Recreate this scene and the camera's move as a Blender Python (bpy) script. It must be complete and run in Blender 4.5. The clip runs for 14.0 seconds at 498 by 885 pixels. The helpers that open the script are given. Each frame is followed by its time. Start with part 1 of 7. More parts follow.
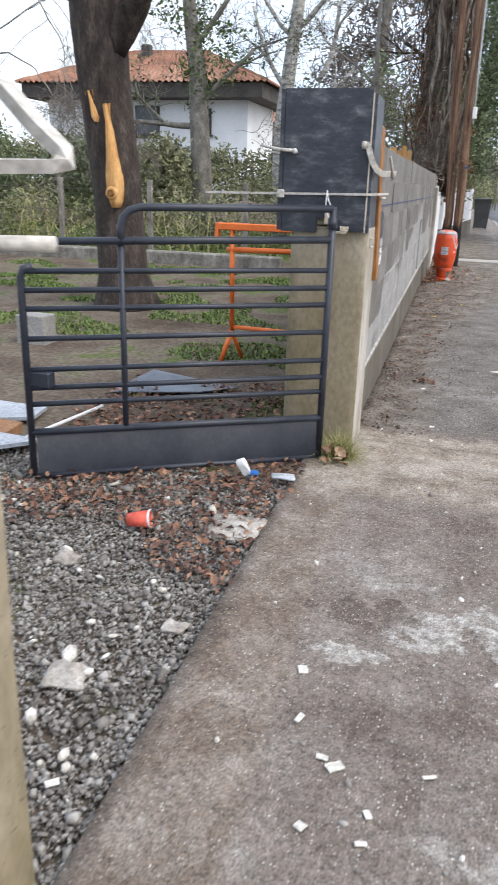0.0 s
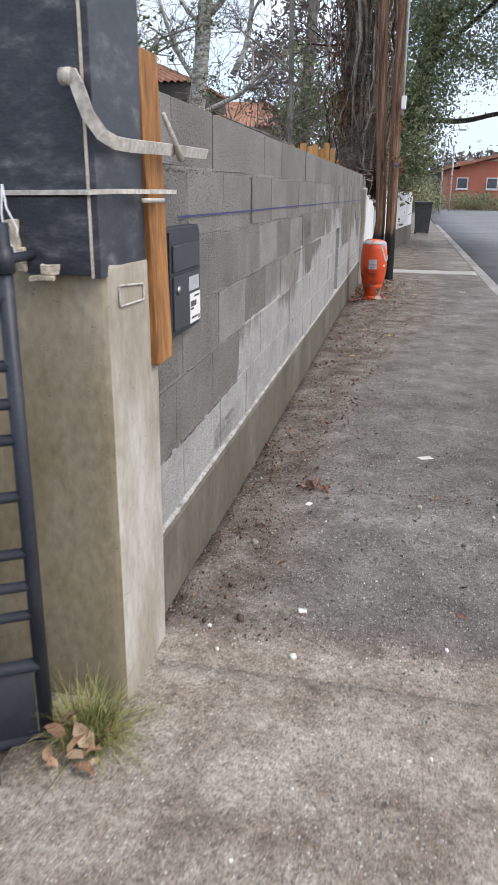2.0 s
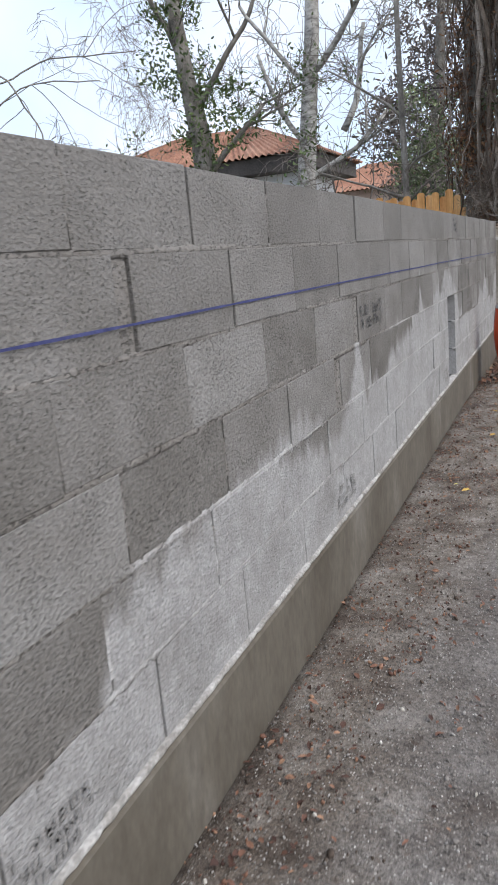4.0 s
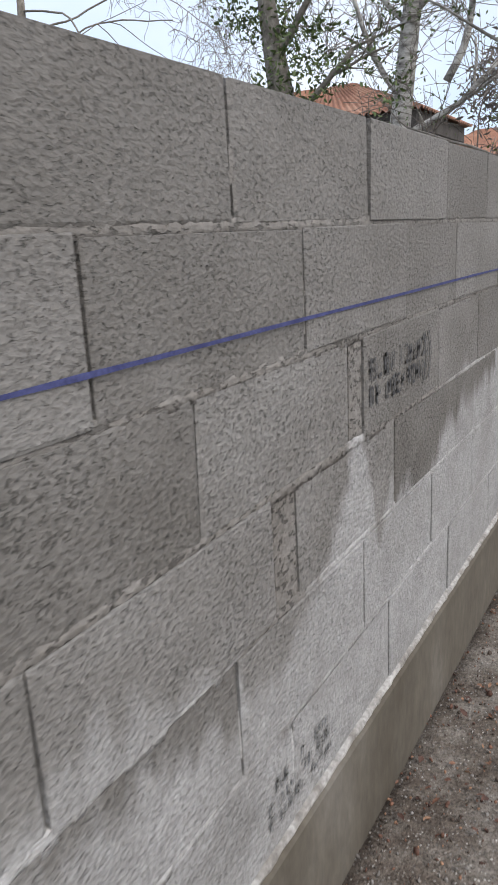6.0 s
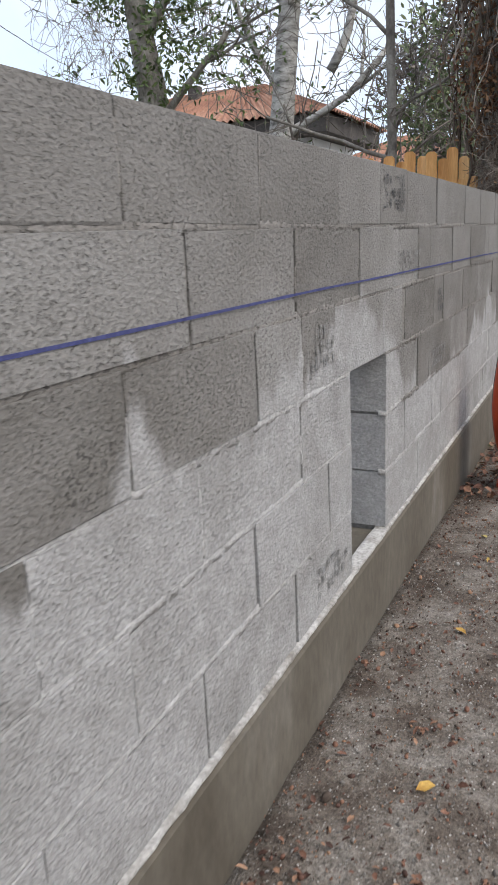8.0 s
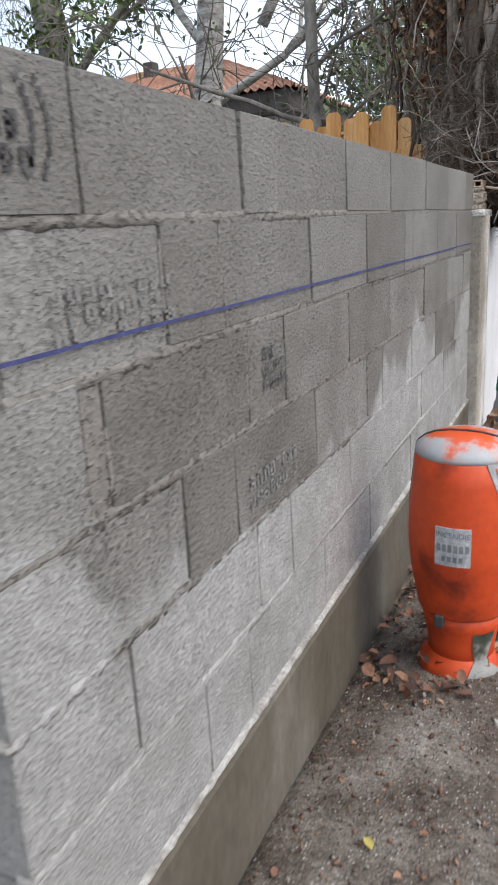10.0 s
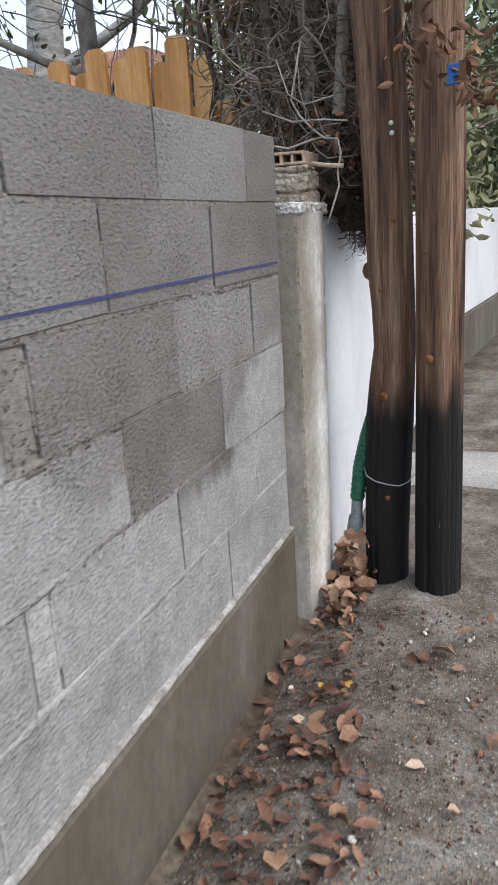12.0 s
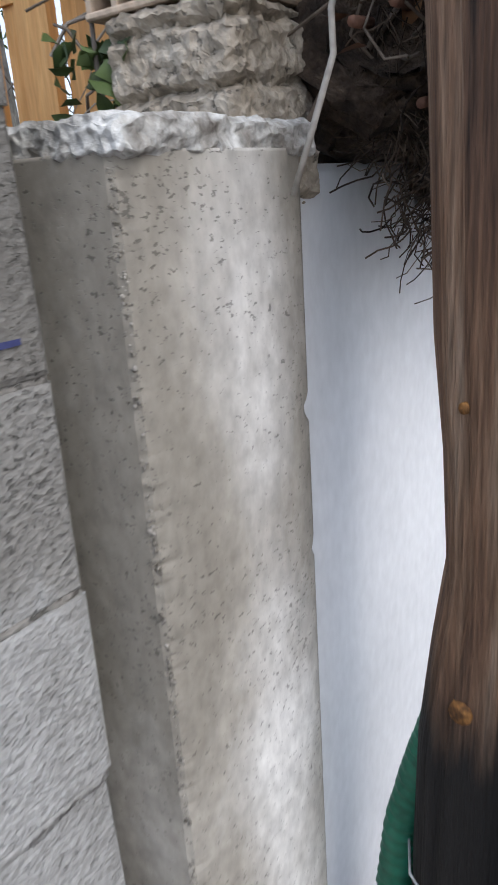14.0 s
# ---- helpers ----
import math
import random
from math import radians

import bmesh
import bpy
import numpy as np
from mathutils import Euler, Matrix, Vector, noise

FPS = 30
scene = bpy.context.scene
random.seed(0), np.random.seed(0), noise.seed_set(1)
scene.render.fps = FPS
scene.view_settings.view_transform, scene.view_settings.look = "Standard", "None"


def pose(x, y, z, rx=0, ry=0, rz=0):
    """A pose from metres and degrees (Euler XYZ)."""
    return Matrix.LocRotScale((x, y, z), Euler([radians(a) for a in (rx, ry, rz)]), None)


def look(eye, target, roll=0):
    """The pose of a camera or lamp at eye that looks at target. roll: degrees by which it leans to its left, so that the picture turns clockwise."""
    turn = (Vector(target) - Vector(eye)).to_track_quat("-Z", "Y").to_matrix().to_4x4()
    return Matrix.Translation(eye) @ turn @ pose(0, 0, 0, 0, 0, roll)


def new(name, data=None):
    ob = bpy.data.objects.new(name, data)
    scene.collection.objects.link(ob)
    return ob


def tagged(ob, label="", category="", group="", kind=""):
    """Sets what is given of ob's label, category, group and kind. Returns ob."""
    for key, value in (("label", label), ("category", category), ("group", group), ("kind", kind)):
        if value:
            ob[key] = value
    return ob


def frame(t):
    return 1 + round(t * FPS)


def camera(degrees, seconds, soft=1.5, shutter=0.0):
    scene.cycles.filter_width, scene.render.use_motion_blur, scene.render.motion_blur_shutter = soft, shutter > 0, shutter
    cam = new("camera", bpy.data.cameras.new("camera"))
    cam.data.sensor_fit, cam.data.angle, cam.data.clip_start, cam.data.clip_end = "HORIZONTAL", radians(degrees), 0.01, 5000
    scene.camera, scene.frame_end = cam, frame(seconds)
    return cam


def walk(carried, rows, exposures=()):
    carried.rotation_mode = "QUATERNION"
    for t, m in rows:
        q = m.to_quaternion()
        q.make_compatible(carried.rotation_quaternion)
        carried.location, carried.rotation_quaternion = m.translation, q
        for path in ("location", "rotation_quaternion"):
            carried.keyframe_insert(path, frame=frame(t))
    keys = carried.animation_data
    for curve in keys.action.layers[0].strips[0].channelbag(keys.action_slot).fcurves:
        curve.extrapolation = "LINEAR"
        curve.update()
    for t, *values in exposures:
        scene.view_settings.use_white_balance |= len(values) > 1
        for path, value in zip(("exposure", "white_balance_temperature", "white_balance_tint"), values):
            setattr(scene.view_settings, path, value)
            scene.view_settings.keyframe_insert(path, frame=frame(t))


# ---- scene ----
cam = camera(37.2, 14.0, 1.6, 0.18)
PATH = [
    (0, (0.448, 0.12, 1.26), (-0.029, 1.945, 0.597), 1.7),
    (0.5, (0.472, 0.585, 1.235), (0.167, 2.448, 0.575), 3.4),
    (1, (0.539, 1.082, 1.212), (0.214, 2.945, 0.561), 2.4),
    (1.5, (0.634, 1.64, 1.231), (0.263, 3.495, 0.583), -0.1),
    (2, (0.664, 2.242, 1.227), (0.294, 4.099, 0.584), 0.6),
    (2.5, (0.762, 2.737, 1.209), (0.354, 4.597, 0.597), -2.2),
    (3, (0.804, 3.239, 1.237), (0.348, 5.101, 0.666), -3.2),
    (3.5, (0.76, 3.745, 1.268), (0.242, 5.595, 0.712), -2.9),
    (4, (0.803, 4.285, 1.244), (0.017, 6.064, 0.777), -5.3),
    (4.2, (0.821, 4.468, 1.264), (0.02, 6.242, 0.805), -5.2),
    (6.5, (0.493, 6.416, 1.281), (-0.515, 8.056, 0.737), -2.7),
    (7, (0.562, 6.854, 1.291), (-0.287, 8.588, 0.767), -2.5),
    (7.5, (0.646, 7.378, 1.278), (-0.207, 9.109, 0.755), -2.6),
    (7.7, (0.664, 7.581, 1.258), (-0.187, 9.314, 0.736), -2.6),
    (9.8, (0.59, 9.543, 1.312), (-0.221, 11.279, 0.741), -3.2),
    (10, (0.611, 9.753, 1.268), (-0.202, 11.493, 0.71), -3.2),
    (10.5, (0.682, 10.299, 1.275), (-0.129, 12.044, 0.732), -3.1),
    (11, (0.7, 10.883, 1.266), (-0.034, 12.662, 0.721), 0.3),
    (11.5, (0.739, 11.373, 1.242), (0.024, 13.165, 0.716), -3.3),
    (12, (0.751, 11.868, 1.234), (0.037, 13.649, 0.67), -3.4),
    (12.5, (0.681, 12.376, 1.229), (-0.038, 14.156, 0.671), -2.9),
    (13, (0.68, 12.831, 1.188), (-0.165, 14.561, 0.649), -4.2),
    (13.5, (0.65, 13.284, 1.216), (-0.46, 14.836, 0.616), -4.4),
    (14, (0.508, 13.676, 1.226), (-0.633, 15.185, 0.575), -3.9),
]
walk(cam, [(t, look(eye, target, roll)) for t, eye, target, roll in PATH], [(0, 0.58, 6620, 10), (1.0, 0.52, 6600, 10), (1.9, 0.42, 6650, 11), (2.5, 0.24, 6550, 11), (3.2, 0.30, 6500, 11), (4.2, 0.29, 6500, 11), (6.3, 0.16, 6700, 11), (7.1, 0.14, 6700, 11), (7.5, 0.20, 6700, 11), (9.8, 0.42, 6600, 10), (10.1, 0.42, 6600, 10), (10.6, 0.30, 6500, 10), (11.0, 0.22, 6500, 10), (11.5, 0.26, 6500, 10), (13.0, 0.60, 6300, 10), (14, 0.44, 6250, 10)])

# ---- world, sun, exposure ----
world = bpy.data.worlds.new("overcast_sky")
scene.world = world
world.use_nodes = True
wn, wl = world.node_tree.nodes, world.node_tree.links
wn.clear()
sky = wn.new("ShaderNodeTexSky")
sky.sky_type = "NISHITA"
sky.sun_disc = False
sky.sun_elevation = radians(38)
sky.sun_rotation = radians(105)
sky.dust_density = 3.0
cloud = wn.new("ShaderNodeTexNoise")
cloud.inputs["Scale"].default_value = 2.2
cloud.inputs["Detail"].default_value = 6
cloud_ramp = wn.new("ShaderNodeValToRGB")
cloud_ramp.color_ramp.elements[0].position = 0.32
cloud_ramp.color_ramp.elements[0].color = (0.50, 0.64, 0.90, 1)
cloud_ramp.color_ramp.elements[1].position = 0.62
cloud_ramp.color_ramp.elements[1].color = (0.82, 0.87, 0.95, 1)
tc = wn.new("ShaderNodeTexCoord")
wl.new(tc.outputs["Generated"], cloud.inputs["Vector"])
wl.new(cloud.outputs["Fac"], cloud_ramp.inputs["Fac"])
bg_sky = wn.new("ShaderNodeBackground")
bg_sky.inputs["Strength"].default_value = 0.06
bg_cloud = wn.new("ShaderNodeBackground")
bg_cloud.inputs["Strength"].default_value = 0.90
add = wn.new("ShaderNodeAddShader")
out = wn.new("ShaderNodeOutputWorld")
wl.new(sky.outputs["Color"], bg_sky.inputs["Color"])
wl.new(cloud_ramp.outputs["Color"], bg_cloud.inputs["Color"])
wl.new(bg_sky.outputs[0], add.inputs[0])
wl.new(bg_cloud.outputs[0], add.inputs[1])
wl.new(add.outputs[0], out.inputs["Surface"])
sun = new("sun", bpy.data.lights.new("sun", "SUN"))
sun.data.energy = 1.35
sun.data.angle = radians(30)
sun.data.color = (1.0, 0.96, 0.9)
sun.matrix_world = look((4.5, -1.2, 6.0), (0, 0, 0))

# ---- materials ----


def surf(name, cols, big=1.5, fine=60.0, rough=0.85, bump=0.4, dist=0.004, rand=0.0, metal=0.0,
         stretch=(1, 1, 1), vary=0.35, pits=0.0, island=0.0, local=False, spec=0.4, zmix=None, disc=None, pock=None, band=None):
    """Procedural surface: a large noise through a colour ramp, fine grain, bump, optional pits and per-piece variation."""
    m = bpy.data.materials.new(name)
    m.use_nodes = True
    n, l = m.node_tree.nodes, m.node_tree.links
    b = n["Principled BSDF"]
    b.inputs["Roughness"].default_value = rough
    b.inputs["Metallic"].default_value = metal
    b.inputs["Specular IOR Level"].default_value = spec
    if local:
        src = n.new("ShaderNodeTexCoord").outputs["Object"]
    else:
        src = n.new("ShaderNodeNewGeometry").outputs["Position"]
    mp = n.new("ShaderNodeMapping")
    mp.inputs["Scale"].default_value = stretch
    l.new(src, mp.inputs["Vector"])
    a = n.new("ShaderNodeTexNoise")
    a.inputs["Scale"].default_value = big
    a.inputs["Detail"].default_value = 7
    a.inputs["Roughness"].default_value = 0.62
    l.new(mp.outputs[0], a.inputs["Vector"])
    f = n.new("ShaderNodeTexNoise")
    f.inputs["Scale"].default_value = fine
    f.inputs["Detail"].default_value = 5
    l.new(mp.outputs[0], f.inputs["Vector"])
    drive = a.outputs["Fac"]
    if zmix:
        z0, z1, amount = zmix
        sp = n.new("ShaderNodeSeparateXYZ")
        l.new(src, sp.inputs[0])
        r = n.new("ShaderNodeMapRange")
        r.inputs["From Min"].default_value, r.inputs["From Max"].default_value = z0, z1
        r.inputs["To Min"].default_value, r.inputs["To Max"].default_value = amount, -amount
        l.new(sp.outputs["Z"], r.inputs["Value"])
        s = n.new("ShaderNodeMath")
        l.new(drive, s.inputs[0])
        l.new(r.outputs[0], s.inputs[1])
        drive = s.outputs[0]
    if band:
        # a pale stripe up the middle of a face: wash and reflected sheen as colour
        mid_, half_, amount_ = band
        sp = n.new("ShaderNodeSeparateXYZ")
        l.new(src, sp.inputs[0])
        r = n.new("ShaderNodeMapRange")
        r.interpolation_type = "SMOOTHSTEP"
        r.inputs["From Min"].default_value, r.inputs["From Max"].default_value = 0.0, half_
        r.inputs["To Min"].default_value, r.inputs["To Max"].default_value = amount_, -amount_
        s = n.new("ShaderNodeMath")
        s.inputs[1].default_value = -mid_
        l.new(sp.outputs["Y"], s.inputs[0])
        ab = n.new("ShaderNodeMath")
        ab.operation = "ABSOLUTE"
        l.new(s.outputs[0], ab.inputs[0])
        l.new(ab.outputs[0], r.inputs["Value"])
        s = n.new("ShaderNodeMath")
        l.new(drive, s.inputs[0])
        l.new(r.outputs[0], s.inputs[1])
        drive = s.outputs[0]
    if disc:
        # wear that spreads outward from the middle of the part
        radius_, cx_, cy_ = disc
        sub_ = n.new("ShaderNodeVectorMath")
        sub_.operation = "MULTIPLY_ADD"
        sub_.inputs[1].default_value = (1, 1, 0)
        sub_.inputs[2].default_value = (-cx_, -cy_, 0)
        l.new(src, sub_.inputs[0])
        ln = n.new("ShaderNodeVectorMath")
        ln.operation = "LENGTH"
        l.new(sub_.outputs[0], ln.inputs[0])
        r = n.new("ShaderNodeMapRange")
        r.inputs["From Max"].default_value = radius_ * 2
        r.inputs["To Min"].default_value, r.inputs["To Max"].default_value = -0.28, 0.22
        l.new(ln.outputs["Value"], r.inputs["Value"])
        s = n.new("ShaderNodeMath")
        l.new(drive, s.inputs[0])
        l.new(r.outputs[0], s.inputs[1])
        drive = s.outputs[0]
    if rand or island:
        info = n.new("ShaderNodeObjectInfo").outputs["Random"] if rand else n.new("ShaderNodeNewGeometry").outputs["Random Per Island"]
        k = rand or island
        r = n.new("ShaderNodeMapRange")
        r.inputs["To Min"].default_value, r.inputs["To Max"].default_value = -k, k
        l.new(info, r.inputs["Value"])
        s = n.new("ShaderNodeMath")
        l.new(drive, s.inputs[0])
        l.new(r.outputs[0], s.inputs[1])
        drive = s.outputs[0]
    ramp = n.new("ShaderNodeValToRGB")
    e = ramp.color_ramp.elements
    while len(e) < len(cols):
        e.new(0.5)
    for el, (p, c) in zip(e, cols):
        el.position, el.color = p, (*c, 1)
    l.new(drive, ramp.inputs["Fac"])
    hsv = n.new("ShaderNodeHueSaturation")
    r = n.new("ShaderNodeMapRange")
    r.inputs["From Min"].default_value, r.inputs["From Max"].default_value = 0.25, 0.75
    r.inputs["To Min"].default_value, r.inputs["To Max"].default_value = 1 - vary, 1 + vary
    l.new(f.outputs["Fac"], r.inputs["Value"])
    l.new(r.outputs[0], hsv.inputs["Value"])
    l.new(ramp.outputs["Color"], hsv.inputs["Color"])
    final = hsv.outputs[0]
    if pock:
        # small dark open pores, thinned out by a larger noise
        scale_, wide_, deep_ = pock
        sq = n.new("ShaderNodeMapping")
        sq.inputs["Scale"].default_value = (1, 0.75, 1.35)
        l.new(src, sq.inputs["Vector"])
        v = n.new("ShaderNodeTexNoise")
        v.inputs["Scale"].default_value = scale_
        v.inputs["Detail"].default_value = 3
        v.inputs["Roughness"].default_value = 0.6
        l.new(sq.outputs[0], v.inputs["Vector"])
        th = n.new("ShaderNodeTexNoise")
        th.inputs["Scale"].default_value = scale_ * 0.05
        th.inputs["Detail"].default_value = 3
        l.new(src, th.inputs["Vector"])
        k_ = n.new("ShaderNodeMath")
        k_.operation = "MULTIPLY_ADD"
        k_.inputs[1].default_value = 0.25
        k_.inputs[2].default_value = -0.125
        l.new(th.outputs["Fac"], k_.inputs[0])
        w_ = n.new("ShaderNodeMath")
        l.new(v.outputs["Fac"], w_.inputs[0])
        l.new(k_.outputs[0], w_.inputs[1])
        q_ = n.new("ShaderNodeMapRange")
        q_.inputs["From Min"].default_value, q_.inputs["From Max"].default_value = wide_, wide_ + 0.05
        l.new(w_.outputs[0], q_.inputs["Value"])
        g_ = n.new("ShaderNodeMath")
        g_.operation = "MULTIPLY"
        g_.inputs[1].default_value = deep_
        l.new(q_.outputs[0], g_.inputs[0])
        mx = n.new("ShaderNodeMix")
        mx.data_type = "RGBA"
        mx.inputs["B"].default_value = (0.03, 0.028, 0.025, 1)
        l.new(g_.outputs[0], mx.inputs["Factor"])
        l.new(final, mx.inputs["A"])
        final = mx.outputs["Result"]
    l.new(final, b.inputs["Base Color"])
    height = f.outputs["Fac"]
    if pits:
        v = n.new("ShaderNodeTexVoronoi")
        v.inputs["Scale"].default_value = pits
        l.new(mp.outputs[0], v.inputs["Vector"])
        s = n.new("ShaderNodeMath")
        s.operation = "ADD"
        l.new(f.outputs["Fac"], s.inputs[0])
        l.new(v.outputs["Distance"], s.inputs[1])
        height = s.outputs[0]
    if pock:
        s = n.new("ShaderNodeMath")
        s.operation = "MULTIPLY_ADD"
        s.inputs[1].default_value = -0.45
        l.new(q_.outputs[0], s.inputs[0])
        l.new(height, s.inputs[2])
        height = s.outputs[0]
    if bump:
        bp = n.new("ShaderNodeBump")
        bp.inputs["Strength"].default_value = bump
        bp.inputs["Distance"].default_value = dist
        l.new(height, bp.inputs["Height"])
        l.new(bp.outputs[0], b.inputs["Normal"])
    return m


# upper edge of the lime bloom on the wall, as (distance along the wall, height)
BLOOM = [(4.0, 0.50), (4.6, 0.36), (5.1, 0.44), (5.5, 0.60), (6.0, 0.65), (6.6, 0.68), (6.95, 0.52), (7.15, 0.62), (7.33, 0.86), (7.44, 0.58), (7.62, 0.80), (7.72, 0.66), (7.95, 0.84), (8.4, 0.88), (8.74, 0.90), (8.82, 1.06), (8.94, 0.88),
         (9.25, 0.86), (9.5, 0.92), (9.75, 1.08), (10.1, 1.04), (10.4, 0.84), (10.62, 0.66), (11.0, 0.72), (11.5, 0.66), (11.95, 0.64), (12.12, 0.80), (12.5, 0.72), (12.68, 0.92), (12.95, 0.70), (13.6, 0.68), (13.95, 0.84)]


def block_face(name, damp, dry, pale, fine, rand, pock):
    """Pressed concrete, damp above and bloomed with lime below a ragged, streaky edge."""
    m = surf(name, damp, big=2.6, fine=fine, rough=0.95, bump=0.95, dist=0.006, rand=rand, vary=0.26, stretch=(1, 0.95, 1.3), spec=0.2, pock=pock)
    n, l = m.node_tree.nodes, m.node_tree.links
    b = n["Principled BSDF"]
    pos = n.new("ShaderNodeNewGeometry").outputs["Position"]

    def noise_(scale, detail, stretch=(1, 1, 1)):
        mp = n.new("ShaderNodeMapping")
        mp.inputs["Scale"].default_value = stretch
        l.new(pos, mp.inputs["Vector"])
        t = n.new("ShaderNodeTexNoise")
        t.inputs["Scale"].default_value, t.inputs["Detail"].default_value, t.inputs["Roughness"].default_value = scale, detail, 0.6
        l.new(mp.outputs[0], t.inputs["Vector"])
        return t.outputs["Fac"]

    def op(kind, a, c, d=None):
        t = n.new("ShaderNodeMath")
        t.operation = kind
        for k, q in enumerate((a, c, d)):
            if q is None:
                continue
            if isinstance(q, (int, float)):
                t.inputs[k].default_value = q
            else:
                l.new(q, t.inputs[k])
        return t.outputs[0]

    def ease(v, lo, hi):
        t = n.new("ShaderNodeMapRange")
        t.interpolation_type = "SMOOTHSTEP"
        t.inputs["From Min"].default_value, t.inputs["From Max"].default_value = lo, hi
        l.new(v, t.inputs["Value"])
        return t.outputs[0]

    def blend(fac, a, c):
        t = n.new("ShaderNodeMix")
        t.data_type = "RGBA"
        l.new(fac, t.inputs["Factor"])
        l.new(a, t.inputs["A"])
        l.new(c, t.inputs["B"])
        return t.outputs["Result"]

    sp = n.new("ShaderNodeSeparateXYZ")
    l.new(pos, sp.inputs[0])
    y, z = sp.outputs["Y"], sp.outputs["Z"]
    edge = n.new("ShaderNodeValToRGB")
    e = edge.color_ramp.elements
    while len(e) < len(BLOOM):
        e.new(0.5)
    for el, (along, high) in zip(e, BLOOM):
        el.position, el.color = (along - 4.0) / 10.0, (high / 1.2, high / 1.2, high / 1.2, 1)
    wander = op("MULTIPLY_ADD", op("SUBTRACT", noise_(5.0, 4), 0.5), 0.16, y)
    l.new(op("MULTIPLY_ADD", wander, 0.1, -0.4), edge.inputs["Fac"])
    lift = op("MULTIPLY_ADD", op("SUBTRACT", noise_(13.0, 3, (1, 1, 0.22)), 0.5), 0.22, op("MULTIPLY", edge.outputs["Color"], 1.2))
    info = n.new("ShaderNodeObjectInfo").outputs["Random"]
    lift = op("ADD", lift, op("MULTIPLY_ADD", info, 0.16, -0.08))
    mask = ease(op("SUBTRACT", lift, z), -0.035, 0.045)
    cloud = ease(noise_(4.0, 6), 0.30, 0.62)
    mask = op("MULTIPLY", mask, op("MULTIPLY_ADD", cloud, 0.45, 0.55))
    tone = n.new("ShaderNodeValToRGB")
    tone.color_ramp.elements[0].position, tone.color_ramp.elements[0].color = 0.20, (*pale[0], 1)
    tone.color_ramp.elements[1].position, tone.color_ramp.elements[1].color = 0.80, (*pale[1], 1)
    l.new(noise_(22.0, 6, (1, 1, 1.3)), tone.inputs["Fac"])
    dried = n.new("ShaderNodeRGB")
    dried.outputs[0].default_value = (*dry, 1)
    old = b.inputs["Base Color"].links[0].from_socket
    top = blend(op("MULTIPLY", ease(op("ADD", z, op("MULTIPLY", noise_(2.0, 5), 0.5)), 1.15, 1.75), 0.45), old, dried.outputs[0])
    h = n.new("ShaderNodeHueSaturation")
    grain = n.new("ShaderNodeMapRange")
    grain.inputs["From Min"].default_value, grain.inputs["From Max"].default_value = 0.3, 0.7
    grain.inputs["To Min"].default_value, grain.inputs["To Max"].default_value = 0.80, 1.18
    l.new(noise_(fine * 1.1, 4), grain.inputs["Value"])
    l.new(grain.outputs[0], h.inputs["Value"])
    l.new(tone.outputs["Color"], h.inputs["Color"])
    l.new(blend(mask, top, h.outputs[0]), b.inputs["Base Color"])
    return m


M_block = block_face("concrete_block", [(0.28, (0.136, 0.128, 0.116)), (0.45, (0.177, 0.169, 0.156)), (0.58, (0.213, 0.205, 0.192)), (0.76, (0.256, 0.250, 0.237))], (0.221, 0.215, 0.204), ((0.272, 0.268, 0.260), (0.421, 0.419, 0.412)), 95, 0.16, (130, 0.60, 0.36))
M_mortar = block_face("mortar", [(0.30, (0.150, 0.138, 0.123)), (0.50, (0.202, 0.189, 0.172)), (0.72, (0.268, 0.256, 0.238))], (0.245, 0.237, 0.223), ((0.34, 0.335, 0.325), (0.51, 0.505, 0.495)), 80, 0.0, (70, 0.56, 0.6))
M_ledge = surf("ledge_mortar", [(0.35, (0.22, 0.205, 0.185)), (0.6, (0.42, 0.41, 0.39))], big=14, fine=90, rough=0.95, bump=0.7, dist=0.004)
M_core = surf("wall_core", [(0.3, (0.10, 0.095, 0.09)), (0.7, (0.22, 0.215, 0.20))], big=4, fine=60, rough=1.0, bump=0.6)
M_plinth = surf("footing_render", [(0.32, (0.076, 0.064, 0.047)), (0.55, (0.118, 0.104, 0.082)), (0.72, (0.182, 0.168, 0.145))], big=2.2, fine=45, rough=0.85, bump=0.25, dist=0.003, vary=0.18, stretch=(1, 1, 0.5))
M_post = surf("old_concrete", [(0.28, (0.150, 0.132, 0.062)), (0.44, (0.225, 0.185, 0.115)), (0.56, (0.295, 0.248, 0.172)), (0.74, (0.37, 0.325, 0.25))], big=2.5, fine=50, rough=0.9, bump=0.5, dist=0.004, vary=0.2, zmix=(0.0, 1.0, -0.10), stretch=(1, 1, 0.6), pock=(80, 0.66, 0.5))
M_post_pale = surf("pale_concrete", [(0.30, (0.36, 0.34, 0.30)), (0.50, (0.58, 0.57, 0.545)), (0.68, (0.74, 0.74, 0.735))], big=2.5, fine=50, rough=0.8, bump=0.35, dist=0.003, vary=0.14, stretch=(1, 1.5, 0.3), pock=(70, 0.68, 0.5))
# lighter copy of M_post: pale streaks, plus street-side light put into the colour
M_post_side = surf("streaked_lit_concrete", [(0.34, (0.27, 0.235, 0.185)), (0.50, (0.36, 0.33, 0.28)), (0.66, (0.50, 0.485, 0.45))], big=3.5, fine=50, rough=0.85, bump=0.35, dist=0.003, vary=0.14, stretch=(1, 1.2, 0.5), pock=(70, 0.68, 0.45))
